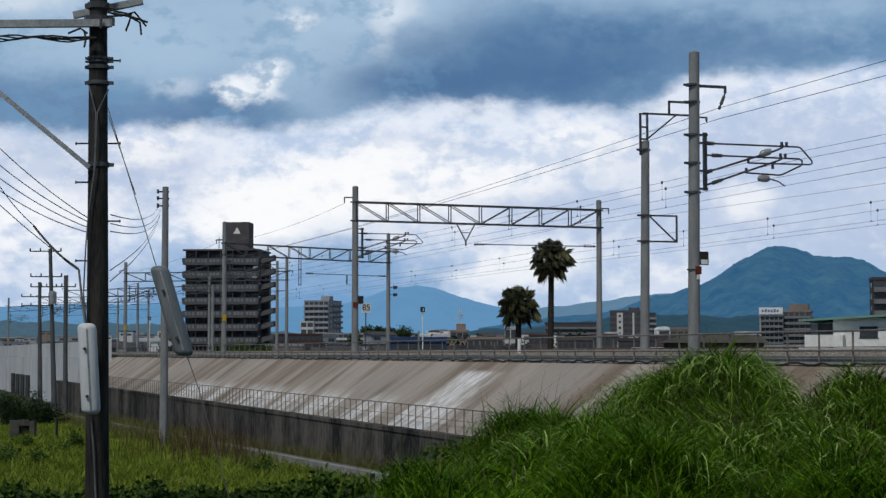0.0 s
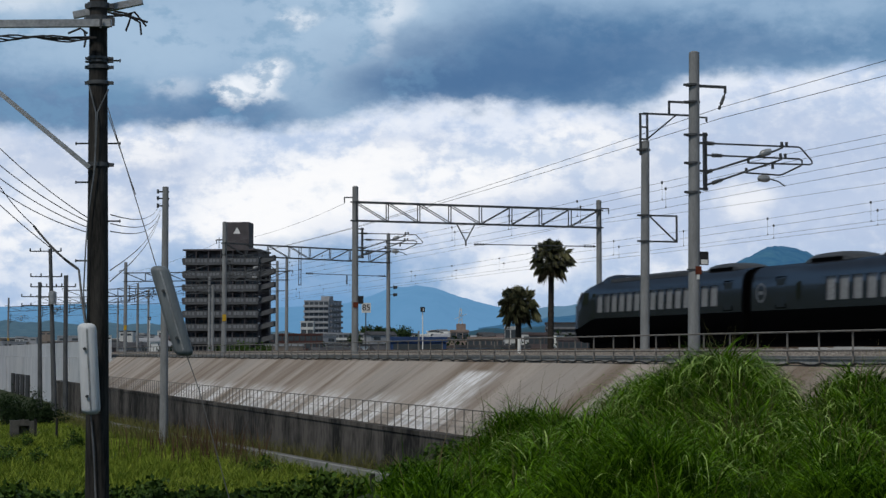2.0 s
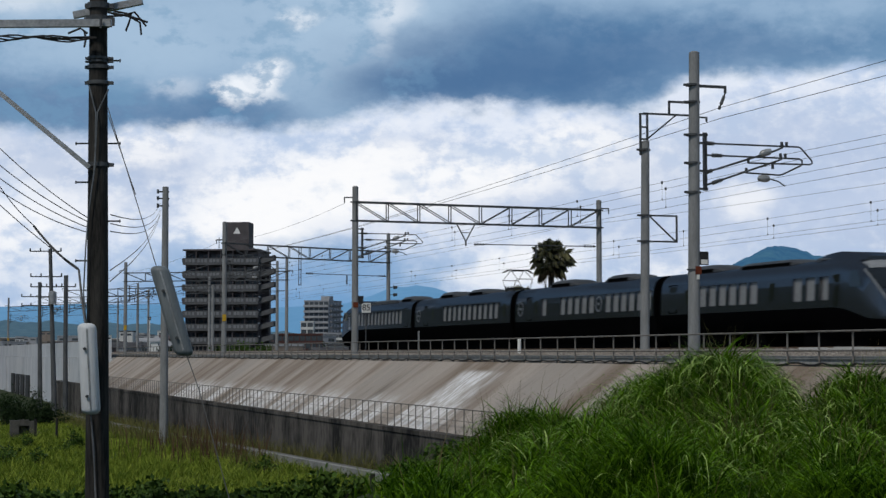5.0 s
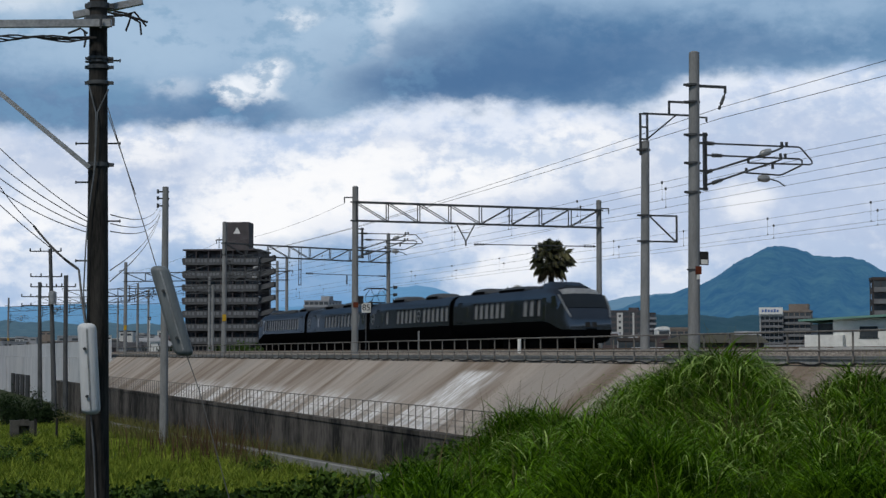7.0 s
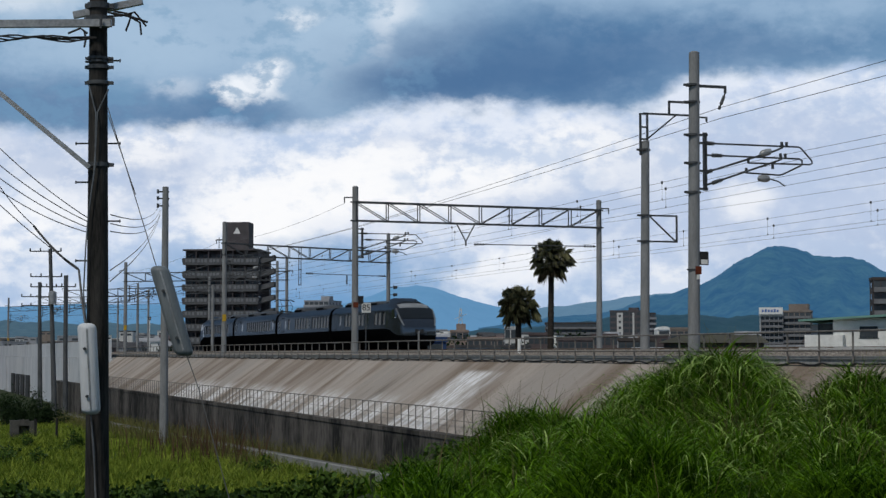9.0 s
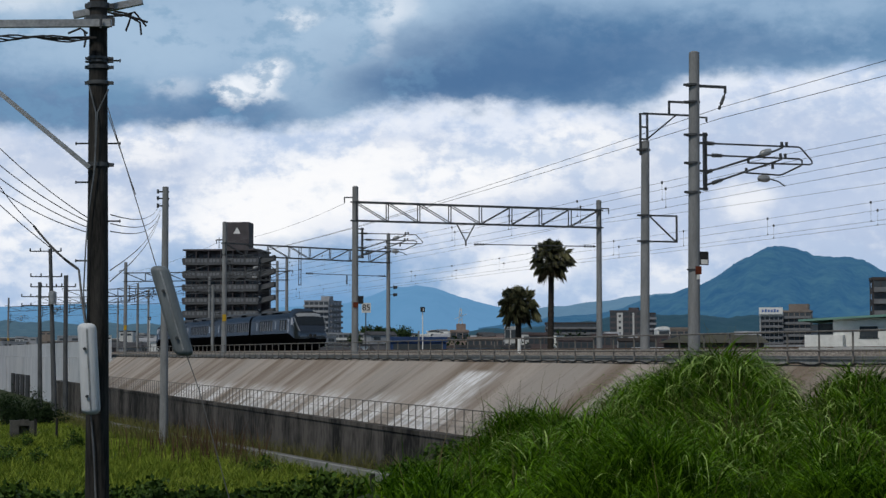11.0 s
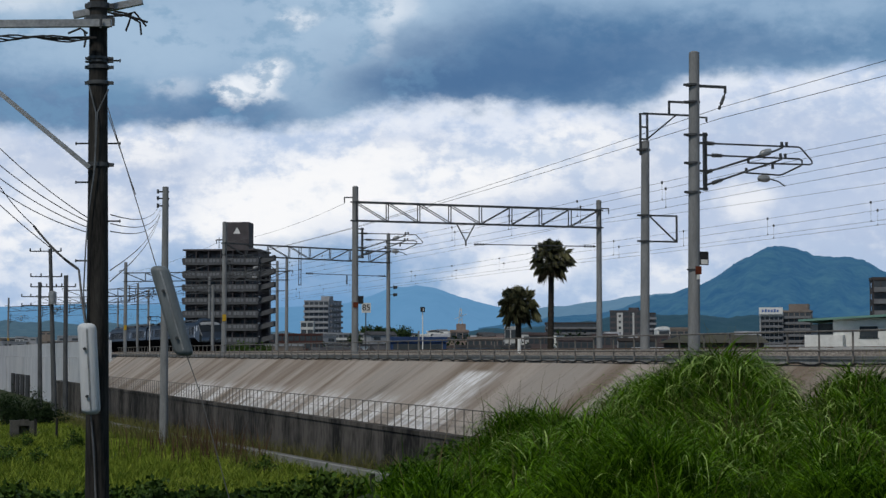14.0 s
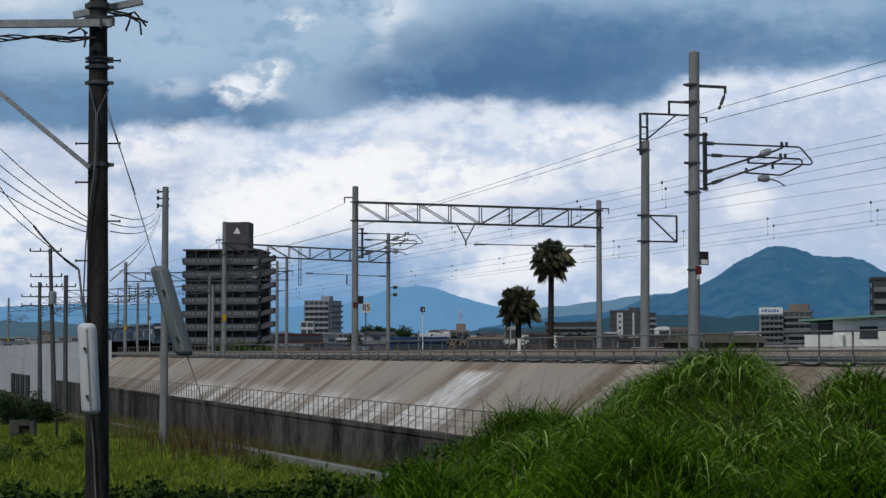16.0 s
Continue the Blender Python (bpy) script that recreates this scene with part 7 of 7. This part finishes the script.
    blades("meadow_grass", x, y, ground_z(x, y) - 0.03, (0.30 + 0.35 * patch) * rng.uniform(0.6, 1.2, n), rng.uniform(0.025, 0.07, n), rng.uniform(0.15, 0.8, n), 0.7, M_MEADOW, "rank yellow-green meadow grass", 3, seg=3)
    # taller pale tufts in the meadow
    heads = 260
    fb, fv = rng.uniform(-0.28, 0.0, heads), 36 + 75 * rng.random(heads) ** 1.4
    k = rng.integers(0, heads, 22000)
    m = len(k)
    xf, yf = ahead(fb[k] * fv[k] + rng.normal(0, 0.22, m), fv[k] + rng.normal(0, 0.4, m))
    ok = xf < 16.8
    xf, yf, m = xf[ok], yf[ok], int(ok.sum())
    blades("meadow_tufts", xf, yf, ground_z(xf, yf) - 0.03, rng.uniform(0.35, 0.95, m), rng.uniform(0.02, 0.05, m), rng.uniform(0.1, 0.6, m), 0.5, M_MEADOW, "taller pale green grass tufts in the meadow", 34, seg=4)
    # brown weeds by the wall
    n = 420
    b = np.where(rng.random(n) < 0.6, rng.normal(-0.125, 0.014, n), rng.uniform(-0.19, -0.07, n))
    v = rng.uniform(74, 92, n)
    x, y = ahead(b * v, v)
    ok = x < 16.8
    x, y = x[ok], y[ok]
    n = len(x)
    wy = 42 + 128 * rng.random(17000) ** 1.25
    wx = np.where(rng.random(17000) < 0.45, rng.uniform(19.55, 20.6, 17000), rng.uniform(14.6, 17.1, 17000))
    blades("lane_weeds", wx, wy, ground_z(wx, wy) - 0.05, np.where(wx < 18, rng.uniform(0.3, 1.0, 17000) * np.interp(wy, [62, 72, 90, 120], [0.3, 0.9, 1.7, 1.3]), rng.uniform(0.5, 1.4, 17000)), rng.uniform(0.012, 0.035, 17000), rng.uniform(0.05, 0.4, 17000), 0.4, M_WEED, "brownish weeds along the lane", 9, seg=3)
    blades("brown_weeds", x, y, ground_z(x, y), rng.uniform(0.9, 2.2, n), np.full(n, 0.04), rng.uniform(0.0, 0.16, n), 0.25, M_RUST, "thin rusty brown seeding weeds in the meadow", 4)


grasses()


def leaf_mass(name, cx, cy, cz, rx, rz, count, size, seed, label, material=None):
    """A bush: stems and many small pointed leaves in uneven clumps."""
    rng = np.random.default_rng(seed)
    t = thing(name, label=label, category="bush", group="bushes")
    k = 14
    cc = rng.normal(0, 0.45, (k, 3)) * np.array([rx, rx, rz])
    cc[:, 2] = np.abs(cc[:, 2])
    i = rng.integers(0, k, count)
    p = cc[i] + rng.normal(0, 0.20, (count, 3)) * np.array([rx, rx, rz])
    p += np.array([cx, cy, cz])
    d = rng.normal(0, 1, (count, 3))
    d /= np.linalg.norm(d, axis=1)[:, None]
    e = np.cross(d, rng.normal(0, 1, (count, 3)))
    e /= np.linalg.norm(e, axis=1)[:, None]
    s = size * rng.uniform(0.6, 1.3, count)[:, None]
    V = np.stack([p, p + d * s * 0.5 + e * s * 0.32, p + d * s, p + d * s * 0.5 - e * s * 0.32], 1).reshape(-1, 3)
    F = (np.array([(0, 1, 2, 3)])[None] + 4 * np.arange(count)[:, None, None]).reshape(-1, 4)
    part("leaves", fast_mesh("leaves", V, F, material or M_LEAF), None, t)
    st = Shape()
    for c in cc:
        st.rod((cx, cy, cz - 0.6), (cx + c[0], cy + c[1], cz + c[2]), 0.02, 0.008, 5)
    part("stems", st, M_TRUNK, t)


def bushes():
    rng = random.Random(2)
    for k in range(26):
        b = -0.26 + 0.275 * (k + rng.uniform(-0.4, 0.4)) / 25
        v = rng.uniform(25.0, 27.5)
        x, y = ahead(b * v, v)
        z = float(ground_z(x, y))
        leaf_mass("bush", x, y, z + 0.17, 0.45, rng.uniform(0.16, 0.34), 900, 0.10, k, "low leafy dark green bush on the bank")
    for k in range(16):
        b, v = rng.uniform(-0.25, -0.05), rng.uniform(66, 95)
        x, y = ahead(b * v, v)
        if x < 16.5:
            leaf_mass("weed", x, y, float(ground_z(x, y)) + 0.25, rng.uniform(0.35, 0.8), rng.uniform(0.3, 0.6), 260, 0.13, 500 + k, "leafy dark green weed in the meadow")
    # hedge by the white wall
    for px_b, v, r in ((-0.247, 136, 2.0), (-0.238, 138, 1.7), (-0.229, 139, 1.5), (-0.222, 137, 1.1)):
        x, y = ahead(px_b * v, v)
        leaf_mass("bush", x, y, float(ground_z(x, y)) + 0.3, r, 1.1 * r, 2500, 0.16, int(v), "dark green shrub by the white wall", M_TREE)
    # tree clumps in the town
    rngt = random.Random(6)
    for k in range(16):
        b, v = rngt.uniform(-0.22, 0.12), rngt.uniform(430, 800)
        x, y = ahead(b * v, v)
        if x > 75:
            leaf_mass("tree_clump", x, y, 0.4, rngt.uniform(5, 9), (EYE + v * rngt.uniform(0.004, 0.009)) * 0.75, 900, 1.1, 100 + k, "dark green clump of trees among the houses", M_TREE)
    # shrubbery beyond the tracks
    for px_b, v, r in ((-0.108, 200, 2.2), (-0.119, 205, 1.8), (0.025, 190, 1.1), (0.032, 196, 1.2)):
        x, y = ahead(px_b * v, v)
        leaf_mass("bush", x, y, EYE - 1.0, r, r * 0.9, 2500, 0.3, int(v + r * 10), "rounded green shrub beyond the tracks")


bushes()

# ---------------------------------------------------------------- what moves
def motions():
    # where the leading nose is along the line, in metres, by the second
    head = [(0.0, 56.2), (1.0, 73.1), (2.5, 98.3), (3.5, 114.6), (4.2, 126.3), (5.5, 147.0), (7.0, 170.7), (9.0, 202.2), (10.2, 221.2), (11.5, 242.0), (13.5, 273.5), (16.0, 315.5)]
    for car, back, turned in CARS:
        walk(car, [(t, pose(37.75, y - back, RAIL, 0, 0, 180 if turned else 0)) for t, y in head])


motions()
